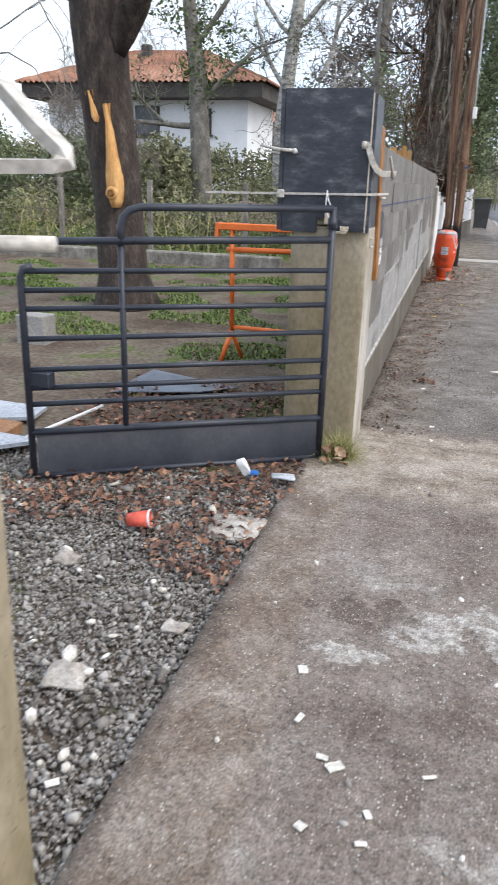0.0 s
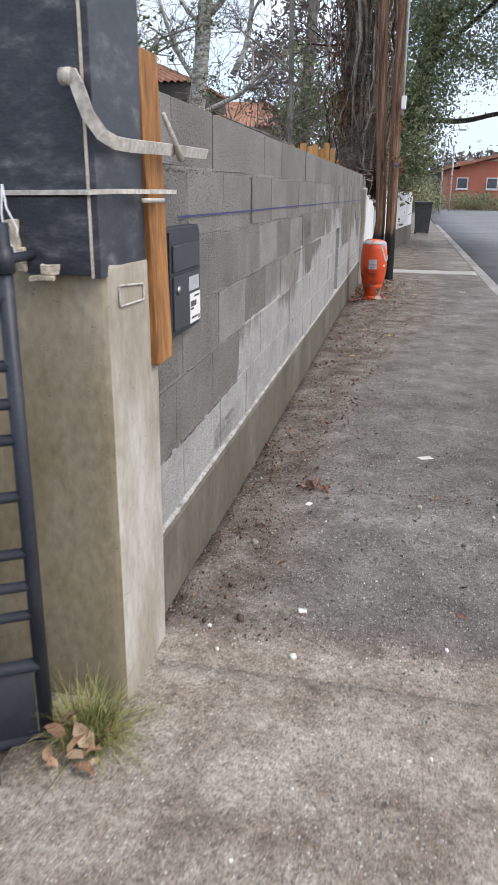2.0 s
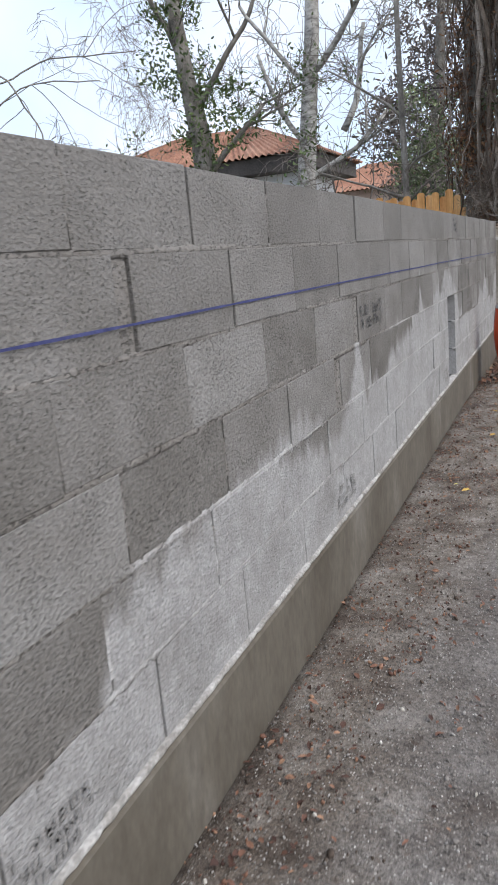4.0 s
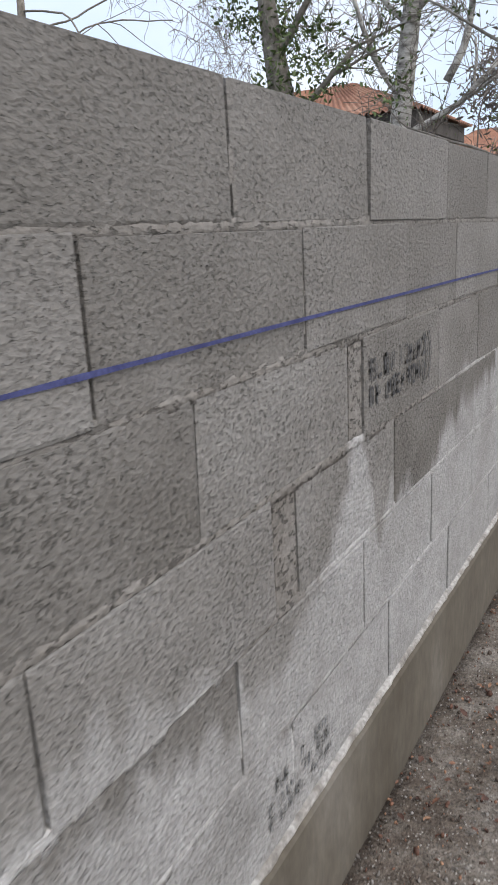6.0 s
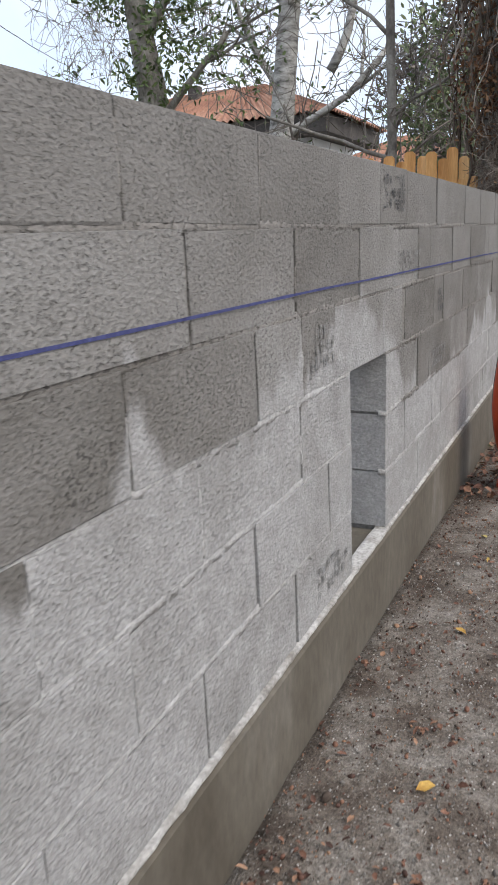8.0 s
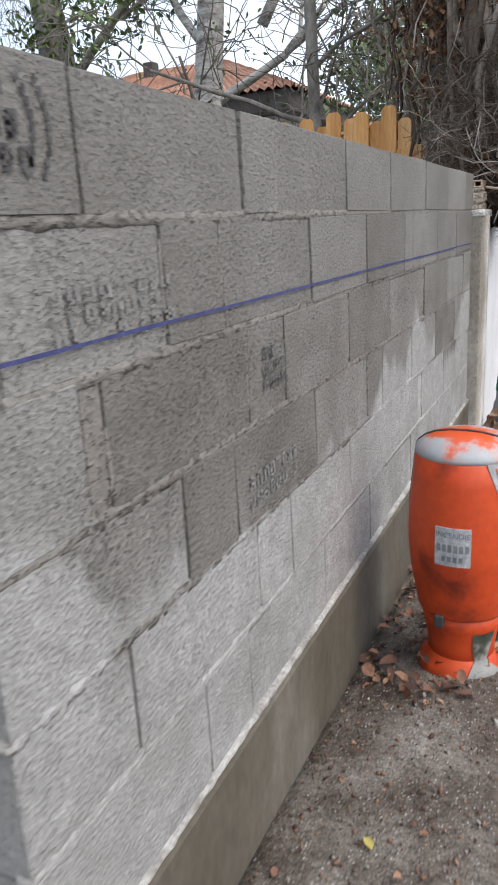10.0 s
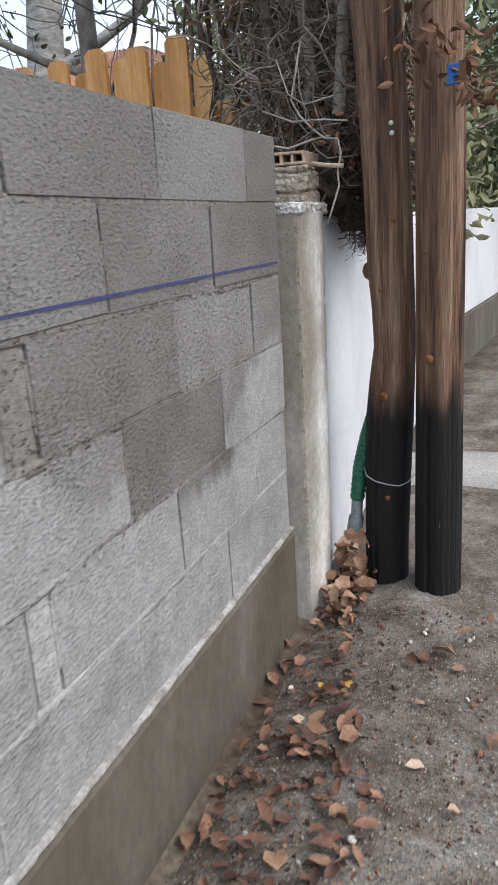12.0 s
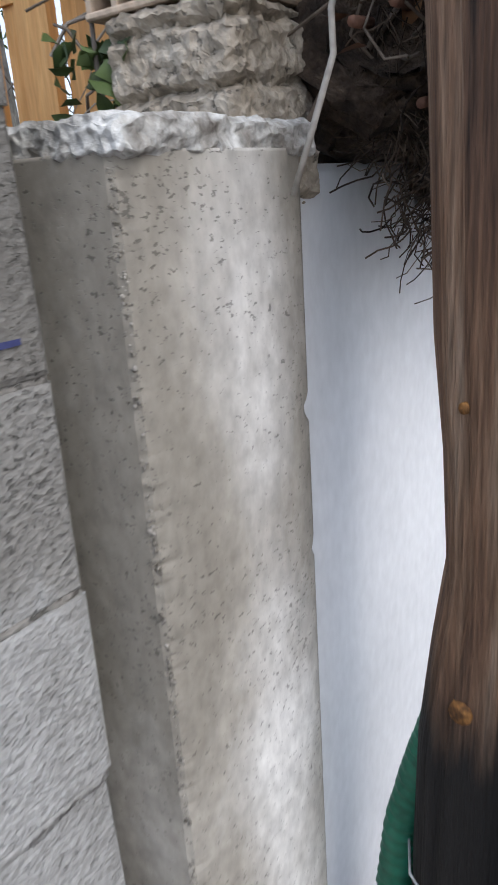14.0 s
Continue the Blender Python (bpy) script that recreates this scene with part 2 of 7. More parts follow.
# band: pale wash mixed with light reflected off the side face, both painted in
M_post_end = surf("washed_sheen_concrete", [(0.26, (0.262, 0.240, 0.205)), (0.42, (0.365, 0.342, 0.304)), (0.56, (0.49, 0.475, 0.448)), (0.72, (0.74, 0.735, 0.72))], big=3.0, fine=60, rough=0.85, bump=0.45, dist=0.004, vary=0.2, stretch=(1, 1, 0.7), pock=(140, 0.62, 0.5), band=(14.285, 0.15, 0.17), zmix=(0.0, 1.25, 0.05))
M_crust = surf("crumbled_mortar", [(0.32, (0.20, 0.18, 0.16)), (0.46, (0.36, 0.35, 0.33)), (0.60, (0.60, 0.60, 0.59))], big=26, fine=90, rough=1, bump=0.9, dist=0.006)
M_crumb = surf("exposed_grit", [(0.3, (0.13, 0.118, 0.10)), (0.7, (0.30, 0.28, 0.25))], big=30, fine=90, rough=1, bump=0.3, island=0.2)
M_rootmat = surf("root_mat", [(0.30, (0.022, 0.015, 0.011)), (0.50, (0.075, 0.052, 0.037)), (0.72, (0.165, 0.122, 0.09))], big=22, fine=90, rough=1, bump=1.0, dist=0.012, island=0.2, vary=0.5)
M_black_ply = surf("black_film_plywood", [(0.30, (0.022, 0.026, 0.036)), (0.52, (0.040, 0.045, 0.057)), (0.62, (0.085, 0.09, 0.10)), (0.76, (0.20, 0.205, 0.21))], big=9, fine=90, rough=0.42, bump=0.08, dist=0.001, vary=0.25, stretch=(1, 1, 2.2))
M_ply_edge = surf("plywood_edge", [(0.3, (0.45, 0.38, 0.28)), (0.7, (0.66, 0.60, 0.50))], big=20, fine=120, rough=0.85, bump=0.3)
M_gate = surf("anthracite_paint", [(0.30, (0.020, 0.024, 0.034)), (0.66, (0.036, 0.042, 0.056)), (0.82, (0.16, 0.16, 0.165))], big=9, fine=120, rough=0.42, bump=0.12, dist=0.001, vary=0.2)
M_gate_panel = surf("anthracite_sheet", [(0.30, (0.022, 0.026, 0.036)), (0.52, (0.045, 0.05, 0.062)), (0.70, (0.075, 0.08, 0.09))], big=2.5, fine=60, rough=0.45, bump=0.06, dist=0.001, vary=0.15, stretch=(1, 1, 0.8), zmix=(-0.03, 0.15, -0.16))
M_clamp = surf("weathered_clamp_steel", [(0.3, (0.34, 0.31, 0.27)), (0.7, (0.60, 0.58, 0.54))], big=14, fine=80, rough=0.6, bump=0.2, dist=0.001)
M_stick = surf("orange_timber", [(0.30, (0.13, 0.055, 0.018)), (0.50, (0.30, 0.135, 0.040)), (0.70, (0.42, 0.21, 0.075))], big=5, fine=40, rough=0.7, bump=0.35, dist=0.002, stretch=(3, 3, 0.35))
M_knot = surf("timber_knot", [(0.35, (0.09, 0.04, 0.016)), (0.55, (0.26, 0.12, 0.035)), (0.7, (0.40, 0.20, 0.06))], big=60, fine=120, rough=0.8, bump=0.4, dist=0.002)
M_picket = surf("new_pine", [(0.30, (0.45, 0.21, 0.065)), (0.52, (0.62, 0.33, 0.12)), (0.72, (0.74, 0.45, 0.20))], big=5, fine=30, rough=0.75, bump=0.2, dist=0.001, rand=0.1, stretch=(4, 4, 0.5), vary=0.15)
M_pole = surf("weathered_pole_wood", [(0.33, (0.026, 0.016, 0.012)), (0.41, (0.105, 0.058, 0.037)), (0.52, (0.190, 0.108, 0.066)), (0.60, (0.238, 0.150, 0.098)), (0.72, (0.30, 0.215, 0.155))], big=2.4, fine=16, rough=0.85, bump=1.0, dist=0.010, stretch=(13, 13, 0.6), vary=0.5)


def tar_foot(m, z0, z1):
    """Brush-edged black tar over the lowest part of the timber."""
    n, l = m.node_tree.nodes, m.node_tree.links
    b = n["Principled BSDF"]
    old = b.inputs["Base Color"].links[0].from_socket
    pos = n.new("ShaderNodeNewGeometry").outputs["Position"]
    mp = n.new("ShaderNodeMapping")
    mp.inputs["Scale"].default_value = (9, 9, 1.2)
    l.new(pos, mp.inputs["Vector"])
    t = n.new("ShaderNodeTexNoise")
    t.inputs["Scale"].default_value = 2.5
    t.inputs["Detail"].default_value = 6
    l.new(mp.outputs[0], t.inputs["Vector"])
    sp = n.new("ShaderNodeSeparateXYZ")
    l.new(pos, sp.inputs[0])
    s = n.new("ShaderNodeMath")
    s.operation = "MULTIPLY_ADD"
    s.inputs[1].default_value = 0.35
    l.new(t.outputs["Fac"], s.inputs[0])
    l.new(sp.outputs["Z"], s.inputs[2])
    r = n.new("ShaderNodeMapRange")
    r.interpolation_type = "SMOOTHSTEP"
    r.inputs["From Min"].default_value, r.inputs["From Max"].default_value = z0 + 0.175, z1 + 0.175
    l.new(s.outputs[0], r.inputs["Value"])
    x = n.new("ShaderNodeMix")
    x.data_type = "RGBA"
    x.inputs["A"].default_value = (0.012, 0.011, 0.011, 1)
    l.new(r.outputs[0], x.inputs["Factor"])
    l.new(old, x.inputs["B"])
    l.new(x.outputs["Result"], b.inputs["Base Color"])


tar_foot(M_pole, 0.56, 0.74)
M_orange = surf("orange_plastic", [(0.33, (0.20, 0.026, 0.010)), (0.45, (0.54, 0.062, 0.014)), (0.64, (0.62, 0.082, 0.02)), (0.74, (0.56, 0.22, 0.16))], big=4, fine=50, rough=0.5, bump=0.06, dist=0.001, vary=0.10, local=True)
M_orange_worn = surf("worn_top_plastic", [(0.43, (0.70, 0.095, 0.022)), (0.49, (0.66, 0.13, 0.06)), (0.54, (0.50, 0.36, 0.35)), (0.58, (0.40, 0.42, 0.44))], big=5.0, fine=60, rough=0.55, bump=0.05, dist=0.001, vary=0.06, local=True, disc=(0.085, 0.0, -0.02))
M_shield_red = surf("worn_red_plastic", [(0.40, (0.66, 0.085, 0.03)), (0.55, (0.62, 0.13, 0.08)), (0.66, (0.46, 0.36, 0.36))], big=9.0, fine=60, rough=0.55, bump=0.05, dist=0.001, vary=0.06, local=True)
M_patch_paint = surf("touched_up_paint", [(0.38, (0.030, 0.034, 0.026)), (0.48, (0.075, 0.085, 0.065)), (0.56, (0.26, 0.26, 0.25)), (0.72, (0.36, 0.36, 0.35))], big=9.0, fine=60, rough=0.6, bump=0.1, dist=0.001, vary=0.1, local=True)
M_grey_plastic = surf("grey_plastic", [(0.3, (0.33, 0.35, 0.37)), (0.7, (0.47, 0.48, 0.50))], big=12, fine=80, rough=0.55, bump=0.08, dist=0.001)
M_white_wall = surf("white_render", [(0.30, (0.52, 0.53, 0.55)), (0.55, (0.68, 0.69, 0.71)), (0.75, (0.74, 0.75, 0.77))], big=1.2, fine=55, rough=0.9, bump=0.35, dist=0.003, vary=0.06, stretch=(1, 1, 0.6))
M_blue_chalk = surf("blue_chalk", [(0.3, (0.03, 0.035, 0.11)), (0.7, (0.07, 0.08, 0.20))], big=30, fine=200, rough=0.95, bump=0.3, dist=0.001)
M_ink = surf("stamp_ink", [(0.35, (0.03, 0.03, 0.034)), (0.65, (0.13, 0.128, 0.125))], big=40, fine=200, rough=0.95, bump=0.3, dist=0.002)


def footway(name):
    """Asphalt, concrete edging, dusty apron and wall-side dirt in one surface, blending with ragged borders."""
    m = bpy.data.materials.new(name)
    m.use_nodes = True
    n, l = m.node_tree.nodes, m.node_tree.links
    b = n["Principled BSDF"]
    b.inputs["Roughness"].default_value = 0.93
    b.inputs["Specular IOR Level"].default_value = 0.25
    pos = n.new("ShaderNodeNewGeometry").outputs["Position"]
    sp = n.new("ShaderNodeSeparateXYZ")
    l.new(pos, sp.inputs[0])

    def noise_(scale, detail=6, rgh=0.6):
        t = n.new("ShaderNodeTexNoise")
        t.inputs["Scale"].default_value, t.inputs["Detail"].default_value, t.inputs["Roughness"].default_value = scale, detail, rgh
        l.new(pos, t.inputs["Vector"])
        return t.outputs["Fac"]

    def ramp_(drive, cols):
        r = n.new("ShaderNodeValToRGB")
        while len(r.color_ramp.elements) < len(cols):
            r.color_ramp.elements.new(0.5)
        for e, (p, c) in zip(r.color_ramp.elements, cols):
            e.position, e.color = p, (*c, 1)
        l.new(drive, r.inputs["Fac"])
        return r.outputs["Color"]

    def op(kind, a, b_):
        t = n.new("ShaderNodeMath")
        t.operation = kind
        for i_, q in enumerate((a, b_)):
            if isinstance(q, (int, float)):
                t.inputs[i_].default_value = q
            else:
                l.new(q, t.inputs[i_])
        return t.outputs[0]

    def rise(v, a, b_):
        t = n.new("ShaderNodeMapRange")
        t.interpolation_type = "SMOOTHSTEP"
        t.inputs["From Min"].default_value, t.inputs["From Max"].default_value = a, b_
        l.new(v, t.inputs["Value"])
        return t.outputs[0]

    def mix(fac, a, b_):
        t = n.new("ShaderNodeMix")
        t.data_type = "RGBA"
        l.new(fac, t.inputs["Factor"])
        l.new(a, t.inputs["A"])
        l.new(b_, t.inputs["B"])
        return t.outputs["Result"]

    big, mid, fine = noise_(1.1), noise_(5.5, 8, 0.68), noise_(150, 4)
    wob = op("MULTIPLY", op("SUBTRACT", noise_(3.0, 7, 0.65), 0.5), 0.55)
    asphalt = ramp_(op("ADD", op("MULTIPLY", big, 0.5), op("MULTIPLY", mid, 0.5)), [(0.36, (0.105, 0.082, 0.068)), (0.46, (0.172, 0.143, 0.123)), (0.54, (0.222, 0.190, 0.166)), (0.64, (0.32, 0.285, 0.255))])
    worn = ramp_(op("ADD", op("MULTIPLY", big, 0.5), op("MULTIPLY", mid, 0.5)), [(0.36, (0.092, 0.080, 0.071)), (0.46, (0.145, 0.131, 0.119)), (0.54, (0.19, 0.175, 0.161)), (0.64, (0.28, 0.262, 0.244))])
    edging = ramp_(mid, [(0.30, (0.120, 0.088, 0.066)), (0.46, (0.190, 0.150, 0.120)), (0.58, (0.245, 0.205, 0.172)), (0.72, (0.35, 0.315, 0.28))])
    apron = ramp_(mid, [(0.30, (0.165, 0.128, 0.098)), (0.47, (0.285, 0.240, 0.195)), (0.62, (0.385, 0.340, 0.290))])
    dirt = ramp_(mid, [(0.30, (0.066, 0.050, 0.039)), (0.45, (0.142, 0.118, 0.097)), (0.56, (0.212, 0.188, 0.161)), (0.70, (0.315, 0.29, 0.258))])
    chalk_ = ramp_(mid, [(0.40, (0.30, 0.28, 0.25)), (0.60, (0.52, 0.50, 0.47))])
    x, y = sp.outputs["X"], sp.outputs["Y"]
    further = rise(op("ADD", y, op("MULTIPLY", wob, 0.5)), 4.05, 4.35)
    col = mix(op("MULTIPLY", op("MULTIPLY", rise(noise_(2.3, 8, 0.7), 0.54, 0.66), 0.6), op("SUBTRACT", 1.0, op("MULTIPLY", further, 0.75))), mix(further, asphalt, worn), chalk_)
    col = mix(op("SUBTRACT", 1.0, rise(op("ADD", x, op("MULTIPLY", wob, 0.35)), 0.08, 0.17)), col, edging)
    ya = op("ADD", y, op("MULTIPLY", wob, 0.5))
    col = mix(op("MULTIPLY", rise(ya, 3.10, 3.30), op("SUBTRACT", 1.0, rise(ya, 4.05, 4.20))), col, apron)
    reach = op("ADD", op("ADD", x, wob), op("MULTIPLY", rise(y, 6.0, 11.5), -0.85))
    col = mix(op("MULTIPLY", rise(y, 4.05, 4.3), op("SUBTRACT", 1.0, rise(reach, 0.18, 0.55))), col, dirt)
    damp = ramp_(mid, [(0.3, (0.075, 0.055, 0.045)), (0.6, (0.15, 0.122, 0.10))])
    col = mix(op("MULTIPLY", rise(noise_(3.4, 8, 0.72), 0.545, 0.66), 0.5), col, damp)
    def blotch(cx, cy, rx, ry):
        gx = op("DIVIDE", op("SUBTRACT", x, cx), rx)
        gy = op("DIVIDE", op("SUBTRACT", y, cy), ry)
        d_ = op("ADD", op("ADD", op("MULTIPLY", gx, gx), op("MULTIPLY", gy, gy)), op("MULTIPLY", op("SUBTRACT", noise_(11.0, 8, 0.75), 0.5), 7.5))
        return op("SUBTRACT", 1.0, rise(d_, 0.45, 1.0))

    lime = ramp_(noise_(28, 6, 0.7), [(0.38, (0.27, 0.25, 0.225)), (0.58, (0.62, 0.605, 0.57))])
    for spot in ((0.50, 2.16, 0.15, 0.12), (0.72, 2.24, 0.12, 0.15), (0.26, 1.98, 0.12, 0.06)):
        col = mix(op("MULTIPLY", blotch(*spot), 0.55), col, lime)
    for spot in ((0.30, 2.22, 0.18, 0.10), (0.75, 3.0, 0.2, 0.12)):
        col = mix(op("MULTIPLY", blotch(*spot), 0.8), col, damp)
    spots = ramp_(mid, [(0.3, (0.055, 0.040, 0.032)), (0.6, (0.11, 0.086, 0.07))])
    speck = rise(noise_(26, 5, 0.62), 0.60, 0.68)
    col = mix(op("MULTIPLY", op("MULTIPLY", speck, rise(ya, 3.3, 3.5)), 0.7), col, spots)
    col = mix(op("MULTIPLY", rise(noise_(17, 6, 0.66), 0.62, 0.70), 0.45), col, spots)
    h = n.new("ShaderNodeHueSaturation")
    t = n.new("ShaderNodeMapRange")
    t.inputs["From Min"].default_value, t.inputs["From Max"].default_value = 0.36, 0.64
    t.inputs["To Min"].default_value, t.inputs["To Max"].default_value = 0.42, 1.62
    l.new(op("ADD", op("MULTIPLY", fine, 0.5), op("MULTIPLY", noise_(52, 6, 0.7), 0.5)), t.inputs["Value"])
    l.new(t.outputs[0], h.inputs["Value"])
    vo = n.new("ShaderNodeTexVoronoi")
    vo.inputs["Scale"].default_value = 120
    l.new(pos, vo.inputs["Vector"])
    sc_ = n.new("ShaderNodeSeparateColor")
    l.new(vo.outputs["Color"], sc_.inputs[0])
    stones = ramp_(sc_.outputs["Green"], [(0.0, (0.16, 0.145, 0.13)), (0.7, (0.34, 0.32, 0.29)), (1.0, (0.60, 0.58, 0.54))])
    close = op("SUBTRACT", 1.0, rise(vo.outputs["Distance"], 0.25, 0.40))
    col = mix(op("MULTIPLY", op("MULTIPLY", close, rise(sc_.outputs["Red"], 0.58, 0.62)), 0.8), col, stones)
    l.new(col, h.inputs["Color"])
    l.new(h.outputs[0], b.inputs["Base Color"])
    bp = n.new("ShaderNodeBump")
    bp.inputs["Strength"].default_value = 1.0
    bp.inputs["Distance"].default_value = 0.007
    l.new(op("ADD", fine, op("MULTIPLY", noise_(38, 6), 0.8)), bp.inputs["Height"])
    l.new(bp.outputs[0], b.inputs["Normal"])
    return m


M_ink_faint = surf("faint_stamp_ink", [(0.35, (0.165, 0.162, 0.155)), (0.65, (0.27, 0.265, 0.257))], big=40, fine=200, rough=0.95, bump=0.3, dist=0.002)
M_dirt_dark = surf("crack_earth", [(0.3, (0.05, 0.038, 0.03)), (0.7, (0.13, 0.10, 0.08))], big=20, fine=90, rough=1.0, bump=0.6, dist=0.004)
M_pave = footway("worn_footway")
M_soil = surf("garden_soil", [(0.30, (0.065, 0.048, 0.037)), (0.46, (0.125, 0.098, 0.076)), (0.56, (0.16, 0.135, 0.105)), (0.62, (0.10, 0.125, 0.045)), (0.75, (0.12, 0.16, 0.05))], big=1.2, fine=30, rough=1.0, bump=0.9, dist=0.02, vary=0.45, spec=0.1)
M_road = surf("road_asphalt", [(0.3, (0.13, 0.13, 0.135)), (0.7, (0.21, 0.21, 0.215))], big=0.6, fine=80, rough=0.8, bump=0.4, dist=0.004, vary=0.2)
M_kerb = surf("kerb_stone", [(0.3, (0.20, 0.19, 0.175)), (0.7, (0.34, 0.33, 0.31))], big=3, fine=70, rough=0.9, bump=0.4, rand=0.1)
M_band = surf("pale_concrete_band", [(0.3, (0.30, 0.285, 0.26)), (0.7, (0.46, 0.445, 0.42))], big=3, fine=70, rough=0.9, bump=0.4)
M_stone = surf("gravel_stone", [(0.24, (0.135, 0.122, 0.108)), (0.42, (0.215, 0.198, 0.18)), (0.58, (0.285, 0.268, 0.248)), (0.74, (0.39, 0.375, 0.35))], big=8, fine=90, rough=0.9, bump=0.3, dist=0.002, island=0.24, vary=0.2)
M_plaster = surf("dirty_plaster", [(0.35, (0.22, 0.19, 0.16)), (0.6, (0.46, 0.43, 0.39))], big=9, fine=80, rough=0.95, bump=0.6, dist=0.006, pits=60)
M_chip = surf("pale_chips", [(0.3, (0.42, 0.39, 0.33)), (0.7, (0.72, 0.70, 0.66))], big=20, fine=100, rough=0.85, bump=0.2, island=0.2)
M_leaf_dead = surf("dead_leaf", [(0.25, (0.065, 0.034, 0.026)), (0.45, (0.15, 0.075, 0.052)), (0.62, (0.21, 0.105, 0.068)), (0.80, (0.34, 0.20, 0.125))], big=15, fine=120, rough=0.75, bump=0.2, dist=0.001, island=0.3, vary=0.2)
M_leaf_tan = surf("tan_leaf", [(0.25, (0.17, 0.09, 0.055)), (0.50, (0.36, 0.215, 0.135)), (0.75, (0.56, 0.41, 0.29))], big=15, fine=120, rough=0.7, bump=0.2, dist=0.001, island=0.25, vary=0.15)
M_leaf_yellow = surf("yellow_leaf", [(0.25, (0.40, 0.22, 0.05)), (0.50, (0.58, 0.38, 0.10)), (0.75, (0.50, 0.46, 0.14))], big=15, fine=120, rough=0.7, bump=0.2, dist=0.001, island=0.25, vary=0.15)
M_grass = surf("weed_green", [(0.25, (0.06, 0.10, 0.025)), (0.50, (0.12, 0.185, 0.045)), (0.75, (0.21, 0.26, 0.08))], big=6, fine=60, rough=0.75, bump=0.0, island=0.2, vary=0.2)
M_straw = surf("straw_blades", [(0.25, (0.09, 0.12, 0.03)), (0.50, (0.22, 0.23, 0.07)), (0.75, (0.46, 0.40, 0.20))], big=9, fine=60, rough=0.8, bump=0.0, island=0.25, vary=0.2)
M_ever = surf("evergreen_leaf", [(0.25, (0.095, 0.128, 0.066)), (0.50, (0.17, 0.21, 0.11)), (0.78, (0.27, 0.31, 0.17))], big=1.2, fine=40, rough=0.6, bump=0.0, island=0.16, vary=0.2)
M_ivy = surf("ivy_leaf", [(0.25, (0.04, 0.066, 0.022)), (0.50, (0.082, 0.125, 0.04)), (0.78, (0.15, 0.20, 0.07))], big=2, fine=40, rough=0.5, bump=0.0, island=0.2, vary=0.2)
M_brownleaf = surf("brown_hanging_leaf", [(0.25, (0.07, 0.032, 0.018)), (0.50, (0.17, 0.08, 0.04)), (0.78, (0.32, 0.18, 0.09))], big=3, fine=40, rough=0.75, bump=0.0, island=0.25, vary=0.2)
M_hedge = surf("hedge_leaf", [(0.25, (0.13, 0.148, 0.078)), (0.50, (0.205, 0.218, 0.115)), (0.78, (0.33, 0.305, 0.19))], big=0.6, fine=40, rough=0.7, bump=0.0, island=0.22, vary=0.2)
M_needle = surf("dusky_needles", [(0.25, (0.14, 0.118, 0.108)), (0.50, (0.21, 0.18, 0.165)), (0.78, (0.29, 0.26, 0.235))], big=1, fine=40, rough=0.8, bump=0.0, island=0.2, vary=0.2)
M_bark_dark = surf("dark_bark", [(0.30, (0.022, 0.016, 0.014)), (0.52, (0.052, 0.040, 0.034)), (0.74, (0.115, 0.09, 0.075))], big=7, fine=35, rough=0.95, bump=1.0, dist=0.02, stretch=(1.5, 1.5, 0.6), vary=0.4)
M_bark_grey = surf("grey_bark", [(0.30, (0.10, 0.092, 0.080)), (0.52, (0.21, 0.195, 0.17)), (0.74, (0.34, 0.325, 0.29))], big=6, fine=35, rough=0.95, bump=0.7, dist=0.012, stretch=(1, 1, 0.7), vary=0.3)
M_birch = surf("birch_bark", [(0.30, (0.08, 0.075, 0.07)), (0.44, (0.30, 0.29, 0.27)), (0.56, (0.46, 0.45, 0.42)), (0.74, (0.60, 0.59, 0.56))], big=5, fine=30, rough=0.85, bump=0.4, dist=0.006, stretch=(1, 1, 2.5), vary=0.25)
M_twig = surf("bare_twig", [(0.3, (0.10, 0.085, 0.075)), (0.7, (0.22, 0.195, 0.17))], big=4, fine=30, rough=0.95, bump=0.0)
M_vine = surf("dead_vine", [(0.25, (0.075, 0.055, 0.042)), (0.50, (0.165, 0.13, 0.10)), (0.80, (0.38, 0.33, 0.28))], big=5, fine=60, rough=0.95, bump=0.3, dist=0.002, island=0.25)
M_vine_pale = surf("pale_vine", [(0.25, (0.22, 0.195, 0.17)), (0.75, (0.44, 0.41, 0.37))], big=12, fine=60, rough=0.9, bump=0.3, dist=0.001)
M_scar = surf("fresh_cut_wood", [(0.30, (0.36, 0.15, 0.045)), (0.50, (0.60, 0.33, 0.12)), (0.72, (0.74, 0.48, 0.22))], big=5, fine=40, rough=0.75, bump=0.2, dist=0.003, stretch=(3, 3, 0.5), vary=0.15)
M_trestle = surf("orange_paint", [(0.3, (0.66, 0.13, 0.025)), (0.7, (0.80, 0.19, 0.04))], big=10, fine=60, rough=0.45, bump=0.05, vary=0.1)
M_sheet = surf("blue_grey_sheet", [(0.3, (0.09, 0.11, 0.14)), (0.7, (0.17, 0.20, 0.24))], big=3, fine=60, rough=0.35, bump=0.05, vary=0.12)
M_panel = surf("pale_panel", [(0.3, (0.28, 0.31, 0.35)), (0.7, (0.46, 0.49, 0.53))], big=5, fine=60, rough=0.5, bump=0.05)
M_mail = surf("mailbox_anthracite", [(0.3, (0.018, 0.021, 0.028)), (0.7, (0.030, 0.034, 0.043))], big=10, fine=150, rough=0.42, bump=0.04, dist=0.0005, vary=0.08)
M_mail_flap = surf("mailbox_flap", [(0.3, (0.030, 0.035, 0.043)), (0.7, (0.045, 0.05, 0.06))], big=10, fine=150, rough=0.38, bump=0.04, dist=0.0005, vary=0.08)
